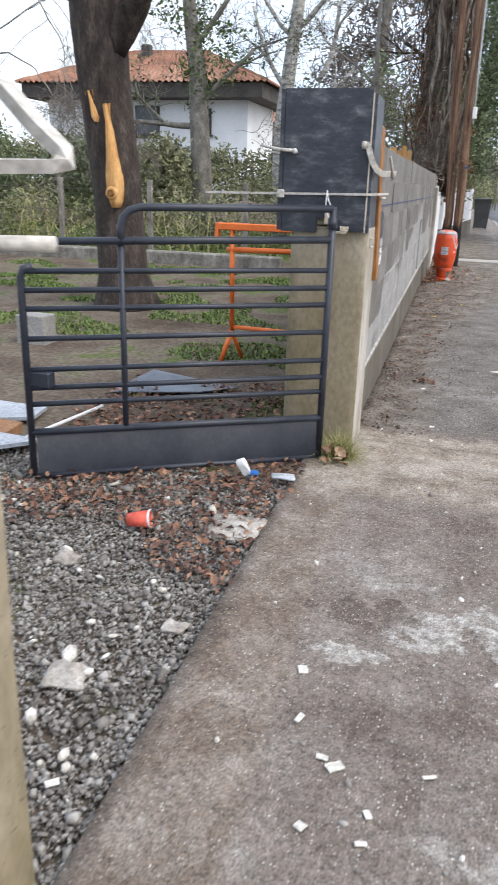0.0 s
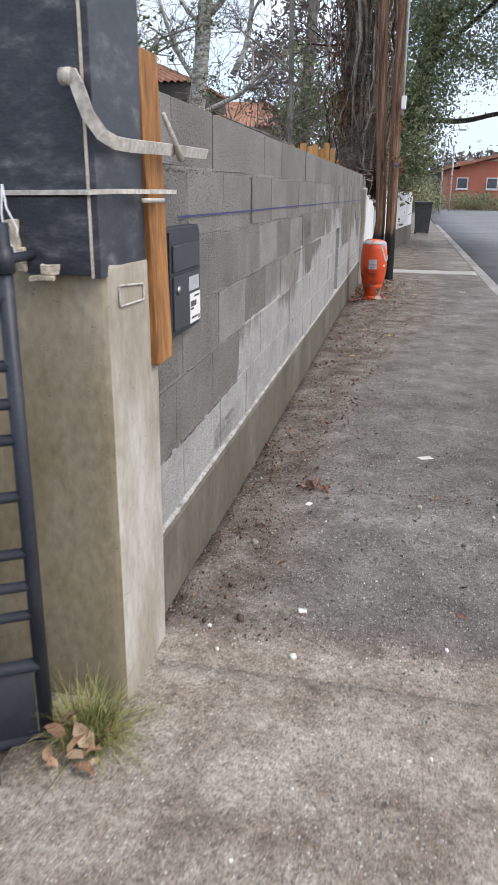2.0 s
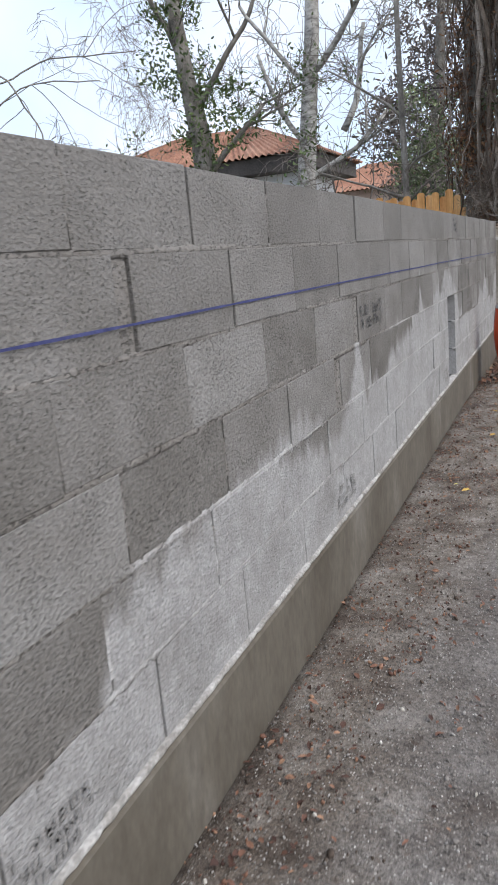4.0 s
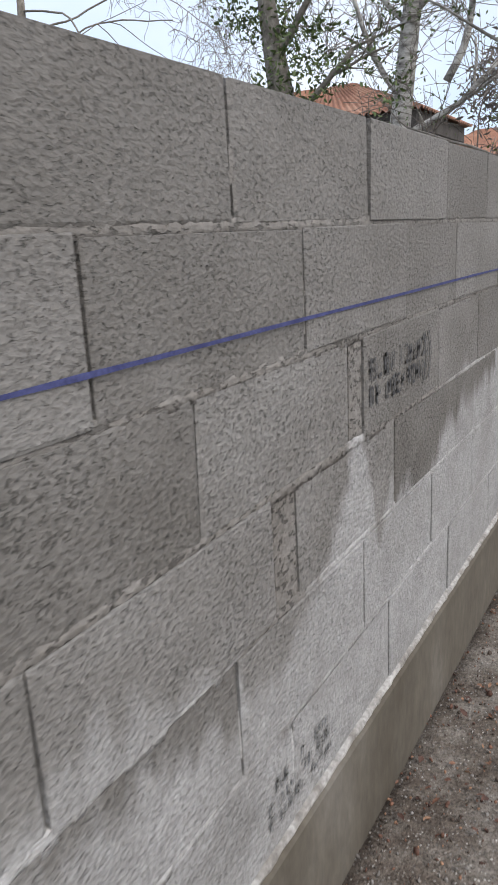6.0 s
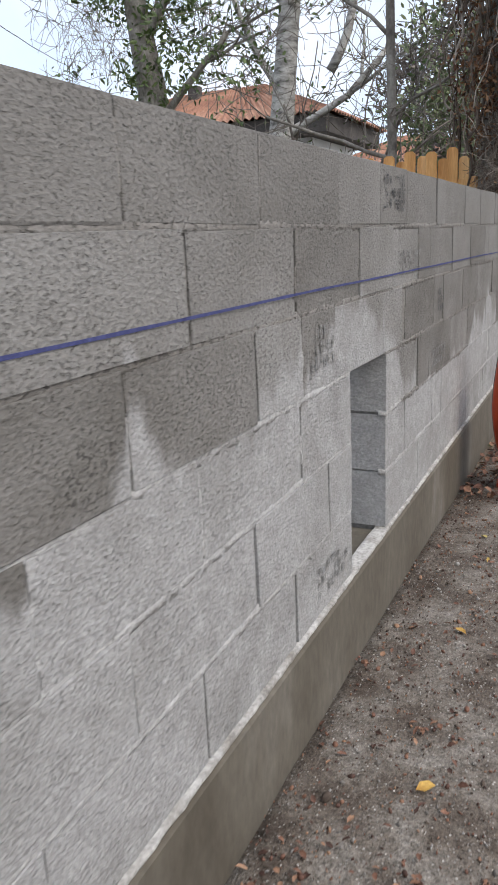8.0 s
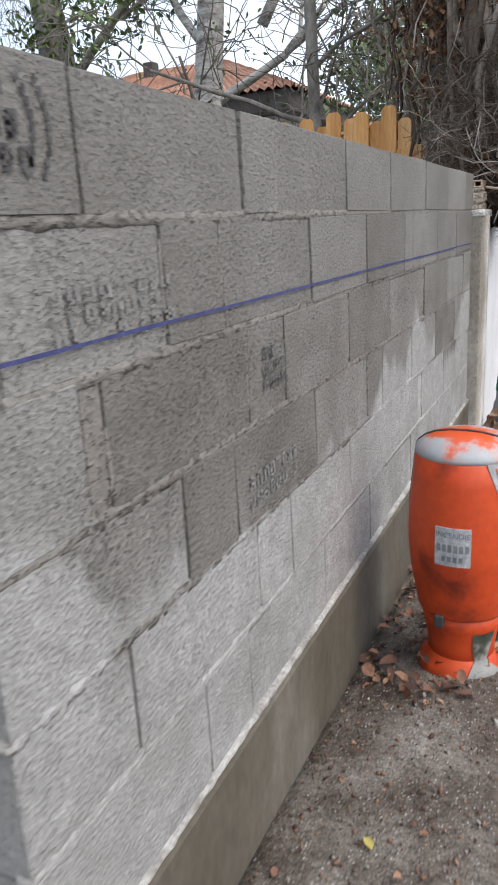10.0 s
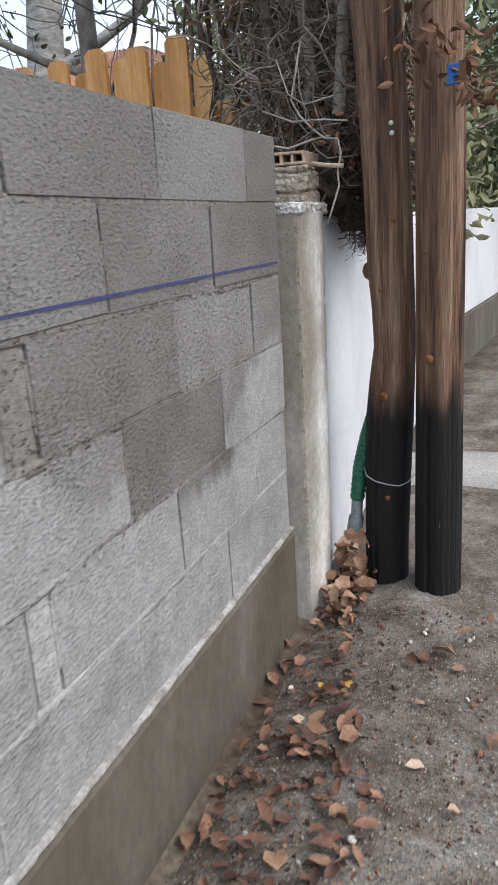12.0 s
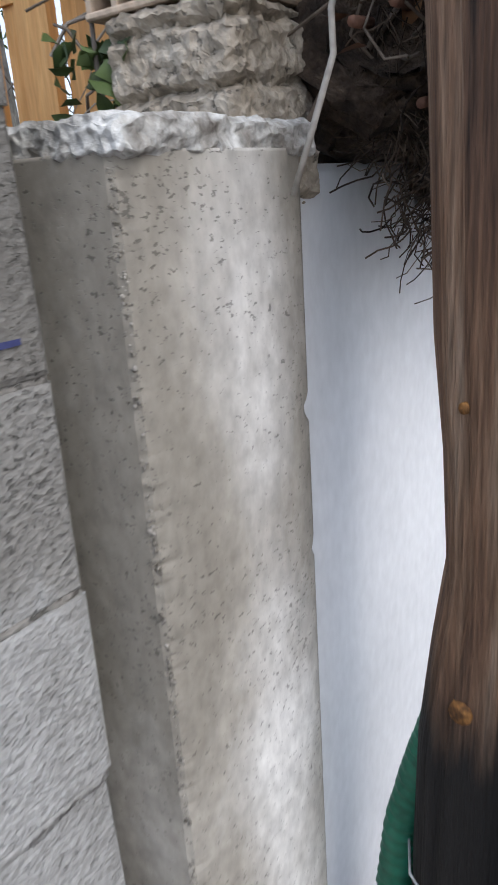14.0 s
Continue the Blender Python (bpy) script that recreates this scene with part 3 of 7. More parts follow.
M_white = surf("white_label", [(0.3, (0.70, 0.71, 0.72)), (0.7, (0.80, 0.81, 0.82))], big=10, fine=60, rough=0.5, bump=0.0, vary=0.04)
M_text = surf("dark_print", [(0.3, (0.05, 0.05, 0.05)), (0.7, (0.09, 0.09, 0.09))], big=10, fine=60, rough=0.7, bump=0.0)
M_steel = surf("lock_steel", [(0.3, (0.5, 0.5, 0.5)), (0.7, (0.65, 0.65, 0.65))], big=10, fine=60, rough=0.3, metal=1.0, bump=0.0)
M_house = surf("house_render", [(0.30, (0.62, 0.64, 0.66)), (0.55, (0.76, 0.78, 0.80)), (0.75, (0.82, 0.83, 0.84))], big=0.4, fine=12, rough=0.9, bump=0.1, vary=0.05)
M_soffit = surf("dark_eave", [(0.3, (0.05, 0.045, 0.042)), (0.7, (0.10, 0.09, 0.082))], big=2, fine=20, rough=0.9, bump=0.2)
M_tile = surf("terracotta_tile", [(0.28, (0.19, 0.095, 0.065)), (0.50, (0.33, 0.168, 0.110)), (0.74, (0.46, 0.29, 0.205))], big=0.9, fine=14, rough=0.9, bump=0.3, dist=0.02, vary=0.3)
M_redhouse = surf("red_render", [(0.3, (0.36, 0.12, 0.08)), (0.7, (0.50, 0.19, 0.13))], big=0.4, fine=10, rough=0.9, bump=0.1, vary=0.1)
M_glass = surf("window_glass", [(0.3, (0.05, 0.06, 0.07)), (0.7, (0.10, 0.11, 0.12))], big=1, fine=5, rough=0.1, bump=0.0)
M_pink = surf("pink_wall", [(0.3, (0.42, 0.33, 0.27)), (0.7, (0.56, 0.46, 0.39))], big=1, fine=10, rough=0.9, bump=0.2, vary=0.1)
M_bin = surf("bin_plastic", [(0.3, (0.04, 0.042, 0.046)), (0.7, (0.075, 0.078, 0.082))], big=5, fine=40, rough=0.55, bump=0.05)
M_green_pipe = surf("green_corrugated_pipe", [(0.3, (0.012, 0.10, 0.06)), (0.7, (0.025, 0.16, 0.10))], big=10, fine=60, rough=0.45, bump=0.1)
M_grey_pipe = surf("grey_conduit", [(0.3, (0.13, 0.15, 0.155)), (0.7, (0.22, 0.24, 0.245))], big=10, fine=60, rough=0.45, bump=0.1)
M_rubble = surf("lime_rubble", [(0.3, (0.20, 0.17, 0.13)), (0.5, (0.36, 0.31, 0.25)), (0.7, (0.52, 0.47, 0.40))], big=18, fine=90, rough=1, bump=0.9, dist=0.006, pock=(70, 0.62, 0.5))
M_brick = surf("hollow_brick", [(0.3, (0.36, 0.26, 0.19)), (0.7, (0.56, 0.46, 0.36))], big=12, fine=80, rough=0.95, bump=0.5, dist=0.003)
M_blue = surf("blue_plastic", [(0.3, (0.02, 0.12, 0.42)), (0.7, (0.05, 0.22, 0.60))], big=12, fine=60, rough=0.45, bump=0.0)
M_red = surf("red_cup", [(0.3, (0.55, 0.06, 0.04)), (0.7, (0.70, 0.14, 0.09))], big=12, fine=60, rough=0.5, bump=0.0)
M_capsule = surf("pale_green_cap", [(0.3, (0.34, 0.44, 0.36)), (0.7, (0.50, 0.58, 0.50))], big=12, fine=60, rough=0.5, bump=0.0)
M_brown_post = surf("brown_timber", [(0.3, (0.20, 0.10, 0.05)), (0.7, (0.36, 0.20, 0.11))], big=3, fine=20, rough=0.85, bump=0.2, stretch=(3, 3, 0.5))

# ---- mesh helpers ----


def mesh_from(name, verts, faces, material, smooth=False):
    me = bpy.data.meshes.new(name)
    me.from_pydata([tuple(v) for v in verts], [], faces)
    me.materials.append(material)
    if smooth:
        me.polygons.foreach_set("use_smooth", [True] * len(me.polygons))
    me.update()
    return me


def bm_mesh(name, bm, material, smooth=False):
    bmesh.ops.recalc_face_normals(bm, faces=bm.faces)
    me = bpy.data.meshes.new(name)
    bm.to_mesh(me)
    bm.free()
    me.materials.append(material)
    if smooth:
        me.polygons.foreach_set("use_smooth", [True] * len(me.polygons))
    return me


def part(name, bm, material, parent, label="", smooth=False):
    ob = new(name, bm_mesh(name, bm, material, smooth))
    ob.parent = parent
    if label:
        tagged(ob, label)
    return ob


def thing(name, label, category, group="", at=(0, 0, 0), turn=0):
    ob = new(name)
    ob.matrix_world = pose(*at, 0, 0, turn)
    return tagged(ob, label, category, group)


def box(bm, lo, hi, bevel=0.0, seg=1):
    m = Matrix.LocRotScale([(a + b) / 2 for a, b in zip(lo, hi)], None, [b - a for a, b in zip(lo, hi)])
    r = bmesh.ops.create_cube(bm, size=1, matrix=m)
    if bevel:
        edges = list({e for v in r["verts"] for e in v.link_edges})
        bmesh.ops.bevel(bm, geom=edges, offset=bevel, segments=seg, affect="EDGES", profile=0.5)
    return bm


def boxed(lo, hi, bevel=0.0, seg=1):
    return box(bmesh.new(), lo, hi, bevel, seg)


def rough(bm, amount, scale, seed=0.0, cuts=0):
    """Uneven surface: cut the faces up and push the points about by a noise."""
    if cuts:
        bmesh.ops.subdivide_edges(bm, edges=bm.edges[:], cuts=cuts, use_grid_fill=True)
    for v in bm.verts:
        v.co += noise.noise_vector(v.co * scale + Vector((seed, seed * 1.7, 0))) * amount
    return bm


def sweep(verts, faces, pts, radii, seg=6, cap=True):
    """Append a round tube along pts to the lists."""
    pts = [Vector(p) for p in pts]
    if not hasattr(radii, "__len__"):
        radii = [radii] * len(pts)
    base = len(verts)
    side = None
    for i, p in enumerate(pts):
        d = (pts[min(i + 1, len(pts) - 1)] - pts[max(i - 1, 0)])
        d = d.normalized() if d.length > 1e-9 else Vector((0, 0, 1))
        if side is None:
            side = d.cross(Vector((0, 0, 1)) if abs(d.z) < 0.9 else Vector((1, 0, 0))).normalized()
        side = (side - d * side.dot(d)).normalized()
        other = d.cross(side)
        for k in range(seg):
            a = 2 * math.pi * k / seg
            verts.append(p + (side * math.cos(a) + other * math.sin(a)) * radii[i])
    for i in range(len(pts) - 1):
        for k in range(seg):
            a, b = base + i * seg + k, base + i * seg + (k + 1) % seg
            faces.append((a, b, b + seg, a + seg))
    if cap:
        faces.append(tuple(base + k for k in reversed(range(seg))))
        faces.append(tuple(base + (len(pts) - 1) * seg + k for k in range(seg)))


def tube(name, pts, radii, material, parent=None, seg=8, label=""):
    v, f = [], []
    sweep(v, f, pts, radii, seg)
    ob = new(name, mesh_from(name, v, f, material, True))
    if parent:
        ob.parent = parent
    if label:
        tagged(ob, label)
    return ob


def lathe(name, profile, material, parent, seg=32, label="", close=True):
    """A body of rotation round z from (radius, height) pairs."""
    v, f = [], []
    for r, z in profile:
        for k in range(seg):
            a = 2 * math.pi * k / seg
            v.append((r * math.cos(a), r * math.sin(a), z))
    for i in range(len(profile) - 1):
        for k in range(seg):
            a, b = i * seg + k, i * seg + (k + 1) % seg
            f.append((a, b, b + seg, a + seg))
    if close:
        f.append(tuple(reversed(range(seg))))
        f.append(tuple((len(profile) - 1) * seg + k for k in range(seg)))
    ob = new(name, mesh_from(name, v, f, material, True))
    ob.parent = parent
    if label:
        tagged(ob, label)
    return ob


ICO = bmesh.new()
bmesh.ops.create_icosphere(ICO, subdivisions=1, radius=1)
ICO_V = np.array([v.co[:] for v in ICO.verts])
ICO_F = np.array([[v.index for v in f.verts] for f in ICO.faces])
ICO.free()
LEAF_V = np.array([[0, 0, 0], [0.30, 0.35, 0.10], [0.22, 0.75, 0.12], [0, 1.0, -0.06], [-0.22, 0.75, 0.12], [-0.30, 0.35, 0.10], [0, 0.5, 0.0]])
LEAF_F = np.array([[0, 1, 6], [1, 2, 6], [2, 3, 6], [3, 4, 6], [4, 5, 6], [5, 0, 6]])
BLADE_V = np.array([[-0.5, 0, 0], [0.5, 0, 0], [0.32, 0.55, 0.05], [-0.32, 0.55, 0.05], [0, 1, -0.05]])
BLADE_F = np.array([[0, 1, 2], [0, 2, 3], [3, 2, 4]])


def turns(rng, n, flat=None):
    """n rotation matrices; flat limits the tilt (degrees) for things that lie on the ground."""
    q = rng.normal(size=(n, 4))
    if flat is not None:
        a = rng.uniform(0, 2 * np.pi, n)
        t = np.radians(flat) * rng.normal(size=(n, 2)) * 0.5
        q = np.stack([np.cos(a / 2), t[:, 0] * 0.5, t[:, 1] * 0.5, np.sin(a / 2)], 1)
    q /= np.linalg.norm(q, axis=1)[:, None]
    w, x, y, z = q.T
    return np.stack([1 - 2 * (y * y + z * z), 2 * (x * y - z * w), 2 * (x * z + y * w), 2 * (x * y + z * w), 1 - 2 * (x * x + z * z), 2 * (y * z - x * w),
                     2 * (x * z - y * w), 2 * (y * z + x * w), 1 - 2 * (x * x + y * y)], 1).reshape(n, 3, 3)


def scatter(name, shape_v, shape_f, places, rot, scale, material, label="", category="", parent=None, kind="stuff", smooth=False):
    """Many small copies of one shape joined into a single mesh."""
    n = len(places)
    v = np.einsum("nij,nkj->nki", rot, shape_v[None] * scale[:, None, :]) + places[:, None, :]
    f = (shape_f[None] + (np.arange(n) * len(shape_v))[:, None, None]).reshape(-1, 3)
    me = bpy.data.meshes.new(name)
    v = v.reshape(-1, 3)
    me.vertices.add(len(v))
    me.vertices.foreach_set("co", v.ravel())
    me.loops.add(f.size)
    me.loops.foreach_set("vertex_index", f.ravel().astype(np.int32))
    me.polygons.add(len(f))
    me.polygons.foreach_set("loop_start", np.arange(0, f.size, 3, dtype=np.int32))
    me.materials.append(material)
    me.update(calc_edges=True)
    if smooth:
        me.polygons.foreach_set("use_smooth", [True] * len(f))
    ob = new(name, me)
    if parent:
        ob.parent = parent
    tagged(ob, label, category, "", kind)
    return ob


RNG = np.random.default_rng(7)
GZ = -0.035     # top of the pavement
YZ = -0.06      # garden soil

# ---- ground, road, pavement ----
xs = [-400, -120, -40, -20, -12, -8, -6, -5, -4, -3.4, -2.8, -2.2, -1.7, -1.2, -0.8, -0.45, -0.2, 0.2, 1.0, 2.05, 2.12, 4.5, 7.5, 12, 40, 120, 400]
ys = [-400, -100, -30, -10, -4, -1, 0.5, 1.5, 2.3, 3.0, 3.6, 4.2, 4.8, 5.4, 6, 6.7, 7.4, 8.2, 9, 10, 11, 12, 13, 14, 15, 17, 20, 25, 32, 45, 70, 120, 250, 400]


def ground_height(x, y):
    if x > 2.08:
        return -0.16 + 0.0
    if x > -0.1:
        return -0.19
    dip = -0.085 if y < 3.3 else YZ
    return dip + 0.03 * noise.noise(Vector((x * 0.7, y * 0.7, 3)))


def fall(y):
    """How far the footway has dropped at y."""
    k = min(1.0, max(0.0, (y - 10.5) / 3.5))
    return -0.035 * k * k * (3 - 2 * k)


def lie(x, y):
    """Height of the footway over its datum: it falls towards the end and is trodden down along the wall."""
    k = min(1.0, max(0.0, (y - 10.5) / 2.5))
    near_wall = max(0.0, 1.0 - max(0.0, x) / 0.38) ** 1.5 * min(1.0, max(0.0, y - 4.2))
    return fall(y) - (0.035 + 0.065 * k * k * (3 - 2 * k)) * near_wall * (1.0 if y < 14.45 else 0.4)


gv = [(x, y, ground_height(x, y)) for y in ys for x in xs]
gf = [(j * len(xs) + i, j * len(xs) + i + 1, (j + 1) * len(xs) + i + 1, (j + 1) * len(xs) + i) for j in range(len(ys) - 1) for i in range(len(xs) - 1)]
ground = tagged(new("ground", mesh_from("ground", gv, gf, M_soil, True)), "bare brown garden soil with weeds and trodden earth", "ground", kind="structure")


def strip_sheet(name, x0, x1, y0, y1, z, material, label, category, step=0.12, wobble=0.0, edge=0.05, seed=0.0, kind="structure", thick=0.12, drop=lie):
    """A slab with an uneven top and wandering edges."""
    nx, ny = max(2, int((x1 - x0) / step)), max(2, int((y1 - y0) / step))
    v, f = [], []
    for j in range(ny + 1):
        for i in range(nx + 1):
            x, y = x0 + (x1 - x0) * i / nx, y0 + (y1 - y0) * j / ny
            k = Vector((x * 1.3 + seed, y * 1.3, seed))
            dx = edge * noise.noise(k * 2.1) if i in (0, nx) else 0
            dy = edge * noise.noise(k * 2.7 + Vector((9, 0, 0))) if j in (0, ny) else 0
            v.append((x + dx, y + dy, z + drop(x, y) + wobble * noise.noise(k * 3)))
    for j in range(ny):
        for i in range(nx):
            a = j * (nx + 1) + i
            f.append((a, a + 1, a + nx + 2, a + nx + 1))
    rim = [i for i in range(nx + 1)] + [j * (nx + 1) + nx for j in range(1, ny + 1)] + [ny * (nx + 1) + i for i in range(nx - 1, -1, -1)] + [j * (nx + 1) for j in range(ny - 1, 0, -1)]
    low = len(v)
    v += [(v[i][0], v[i][1], z + drop(v[i][0], v[i][1]) - thick) for i in rim]
    for k in range(len(rim)):
        a, b = k, (k + 1) % len(rim)
        f.append((rim[b], rim[a], low + a, low + b))
    return tagged(new(name, mesh_from(name, v, f, material, True)), label, category, kind=kind)


pavement = strip_sheet("pavement", -0.165, 1.93, -3.0, 3.95, GZ, M_pave, "worn grey-brown asphalt footway with a concrete edging strip", "pavement", 0.06, 0.008, 0.0)
strip_sheet("pavement_by_wall", 0.0, 1.93, 3.95, 15.45, GZ, M_pave, "asphalt footway half buried in dirt along the wall", "pavement", 0.06, 0.008, 0.0)
strip_sheet("pavement_far", -0.1, 1.93, 16.05, 60, GZ - 0.004, M_pave, "grey asphalt footway further along the street", "pavement", 0.6, 0.005, 0.0)
strip_sheet("pavement_joint", -0.1, 1.93, 15.45, 16.05, GZ, M_band, "pale concrete band set across the footway", "pavement", 0.1, 0.002, 0.0)
road = strip_sheet("road", 2.1, 8.2, -30, 140, -0.145, M_road, "grey asphalt street surface", "road", 1.5, 0.01, 0.0, drop=lambda a, b: 0.0)
for k in range(40):
    y = -3 + k * 1.0
    bm = boxed((1.93, y + 0.004, -0.24), (2.09, y + 0.996, GZ + 0.004 + fall(y + 0.5)), 0.012, 2)
    kerb = new("kerb_stone", bm_mesh("kerb_stone", bm, M_kerb))
    tagged(kerb, "grey concrete kerb stone at the edge of the street", "kerb", "kerb stones")

# ---- block wall ----
LEVELS = [1.475, 1.290, 1.083, 0.875, 0.664, 0.451, 0.236]
HOLE = (9.93, 10.32)
END = 14.075
COURSES = [
    [3.96, 4.42, 4.90, 5.41, 5.895, 6.39, 6.89, 7.39, 7.915, 8.33, 8.835, 9.34, 9.84, 10.24, 10.59, 11.10, 11.28, 11.77, 12.26, 12.825, 13.33, 13.83, END],
    [3.96, 4.10, 4.57, 5.05, 5.535, 5.59, 6.09, 6.58, 7.10, 7.605, 8.01, 8.515, 9.01, 9.52, 10.02, 10.40, 10.78, 10.99, 11.47, 11.96, 12.46, 12.59, 13.08, 13.58, END],
    [3.96, 4.33, 4.82, 5.29, 5.79, 6.28, 6.765, 7.28, 7.355, 7.865, 8.28, 8.795, 9.28, 9.55, 9.80, 10.28, 10.535, 10.59, 11.08, 11.28, 11.77, 12.255, 12.74, 12.825, 13.34, 13.83, END],
    [4.0, 4.49, 4.97, 5.465, 5.955, 6.44, 6.96, 7.05, 7.54, 8.05, 8.545, 9.01, 9.53, HOLE[0], HOLE[1], 10.79, 10.99, 11.47, 11.965, 12.15, 12.60, 13.085, 13.575, END],
    [3.98, 4.40, 4.87, 5.35, 5.84, 6.32, 6.83, 7.34, 7.835, 8.25, 8.755, 9.24, 9.72, HOLE[0], HOLE[1], 10.59, 11.09, 11.28, 11.77, 12.26, 12.73, 12.80, 13.29, 13.79, END],
    [4.0, 4.48, 5.0, 5.51, 5.99, 6.50, 7.0, 7.50, 8.0, 8.505, 8.98, 9.47, HOLE[0], HOLE[1], 10.81, 11.01, 11.52, 11.98, 12.60, 13.06, 13.56, END],
]
core = bmesh.new()
for lo, hi in (((-0.19, 3.98, 0.0), (-0.011, HOLE[0] - 0.01, 1.455)), ((-0.19, HOLE[0] - 0.01, 0.89), (-0.011, HOLE[1] + 0.01, 1.455)), ((-0.19, HOLE[1] + 0.01, 0.0), (-0.011, END - 0.01, 1.455))):
    box(core, lo, hi)
wall = tagged(new("wall_street", bm_mesh("wall_street", core, M_core)), "unrendered grey concrete block boundary wall on a rendered footing", "wall", kind="structure")
bm = rough(boxed((-0.22, 3.96, -0.2), (0.012, END + 0.01, LEVELS[6] - 0.012), 0.008), 0.0, 1)
part("footing", bm, M_plinth, wall, "brown-grey rendered concrete footing")


def lumpy_strip(name, y0, y1, z, half, depth, proud, material, parent, seed, step=0.03, label=""):
    """A ragged bead of mortar along the wall face."""
    n = int((y1 - y0) / step)
    v, f = [], []
    for i in range(n + 1):
        y = y0 + (y1 - y0) * i / n
        a = noise.noise(Vector((y * 9, seed, 0)))
        b = noise.noise(Vector((y * 23, seed, 5)))
        c = noise.noise(Vector((y * 31, seed, 9)))
        top, low = z + half * (1 + 0.45 * a + 0.5 * c), z - half * (1 + 0.6 * b)
        out_ = proud * (1.0 + 0.6 * c) + 0.0024 * noise.noise(Vector((y * 55, seed, 7)))
        soft_ = 1.0 if proud < 0 else 0.55
        v += [(-depth, y, top), (out_ * soft_, y, top - 0.1 * half), (out_, y, z + half * 0.25 * b), (out_ * soft_, y, low + 0.1 * half), (-depth, y, low)]
    for i in range(n):
        for k in range(4):
            a = i * 5 + k
            f.append((a, a + 1, a + 6, a + 5))
    f += [(0, 1, 2, 3, 4)[::-1], tuple(n * 5 + k for k in range(5))]
    ob = new(name, mesh_from(name, v, f, material, True))
    ob.parent = parent
    if label:
        tagged(ob, label)
    return ob


for i in range(1, 6):
    spans = [(3.97, END - 0.005)] if i <= 2 else ([(3.97, HOLE[0]), (HOLE[1], END - 0.005)] if i >= 4 else [(3.97, HOLE[0]), (HOLE[1], END - 0.005)])
    for y0, y1 in spans:
        lumpy_strip("mortar_bed", y0, y1, LEVELS[i] - 0.001, 0.0115, 0.03, -0.0030, M_mortar, wall, i * 3.1 + y0, 0.014)
lumpy_strip("footing_ledge", 3.97, END + 0.015, LEVELS[6] - 0.002, 0.009, 0.04, 0.010, M_ledge, wall, 41.0, 0.025, "ragged pale mortar ledge over the footing")

# chalk line and stamped marks on the blocks
v, f = [], []
n = 200
for i in range(n + 1):
    y = 4.45 + (END - 0.03 - 4.45) * i / n
    z = 1.150 - 0.0034 * (y - 5.0) + 0.003 * noise.noise(Vector((y * 1.2, 0, 0)))
    w = 0.0030 + 0.0012 * noise.noise(Vector((y * 8, 2, 0)))
    v += [(0.0045, y, z - w), (0.0045, y, z + w)]
f = [(2 * i, 2 * i + 2, 2 * i + 3, 2 * i + 1) for i in range(n)]
chalk = new("chalk_line", mesh_from("chalk_line", v, f, M_blue_chalk))
chalk.parent = wall
tagged(chalk, "snapped blue chalk line")


def stamp(y0, y1, z0, z1, rows, seed, ink=M_ink, bold=False):
    """A printed block stamp that cannot be read: broken upright strokes and dabs in rows, closed by two bowed strokes."""
    r = random.Random(seed)
    bm = bmesh.new()

    def dab(y, z, w, h, lean=0.0):
        vs = [bm.verts.new((0.0035, a, b)) for a, b in ((y - lean, z - h), (y + w - lean, z - h), (y + w + lean, z + h), (y + lean, z + h))]
        bm.faces.new(vs)

    last = y1 - 0.06 if bold else y1
    for k in range(rows):
        z = z1 - (z1 - z0) * (k + 0.5) / rows
        h0 = (z1 - z0) / rows * 0.42
        y = y0
        while y < last:
            w = r.uniform(0.018, 0.030)
            if r.random() < 0.88:
                for q in range(2):
                    if r.random() < 0.85:
                        dab(y + q * w * 0.65, z + r.uniform(-0.15, 0.15) * h0, w * r.uniform(0.18, 0.34), h0 * r.uniform(0.55, 1.0), r.uniform(-0.002, 0.002))
                for q in (-0.8, 0.0, 0.8):
                    if r.random() < 0.5:
                        dab(y, z + q * h0, w * r.uniform(0.5, 0.9), h0 * r.uniform(0.12, 0.22))
            y += w + r.uniform(0.005, 0.012)
    if bold:
        for off in (0.0, 0.03):
            for i in range(9):
                a = (i / 8 - 0.5) * 2
                if r.random() < 0.9:
                    dab(last + 0.012 + off - 0.018 * a * a, (z0 + z1) / 2 + a * (z1 - z0) * 0.48, 0.007, (z1 - z0) * 0.052)
    part("ink_stamp", bm, ink, wall, "dark smudged maker's stamp on the block")


stamp(7.375, 7.80, 0.925, 1.035, 2, 1, bold=True)
stamp(9.60, 9.76, 0.93, 1.05, 3, 2, M_ink_faint)
stamp(10.27, 10.55, 1.34, 1.45, 3, 3, bold=True)
stamp(10.50, 10.78, 1.13, 1.21, 3, 4, M_ink_faint)
stamp(11.15, 11.28, 0.93, 1.03, 3, 5)
stamp(11.05, 11.32, 0.70, 0.78, 2, 6, M_ink_faint)
stamp(4.90, 5.22, 0.26, 0.36, 3, 7, M_ink_faint)
stamp(6.90, 7.15, 0.28, 0.38, 3, 8, M_ink_faint)
stamp(9.62, 9.86, 0.29, 0.39, 3, 9, M_ink_faint)

# ---- gate pillar in shuttering ----


def slab_post(name, lo, hi, material, parent, seed, label="", cuts=5, amount=0.004, bevel=0.012, lit_side=None):
    bm = boxed(lo, hi, bevel, 2)
    rough(bm, amount, 9, seed, cuts)
    ob = part(name, bm, material, parent, label, True)
    # faces turned to the street get the paler colour that stands for their light
    if lit_side:
        ob.data.materials.append(lit_side)
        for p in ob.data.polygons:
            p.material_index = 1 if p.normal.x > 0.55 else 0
    return ob


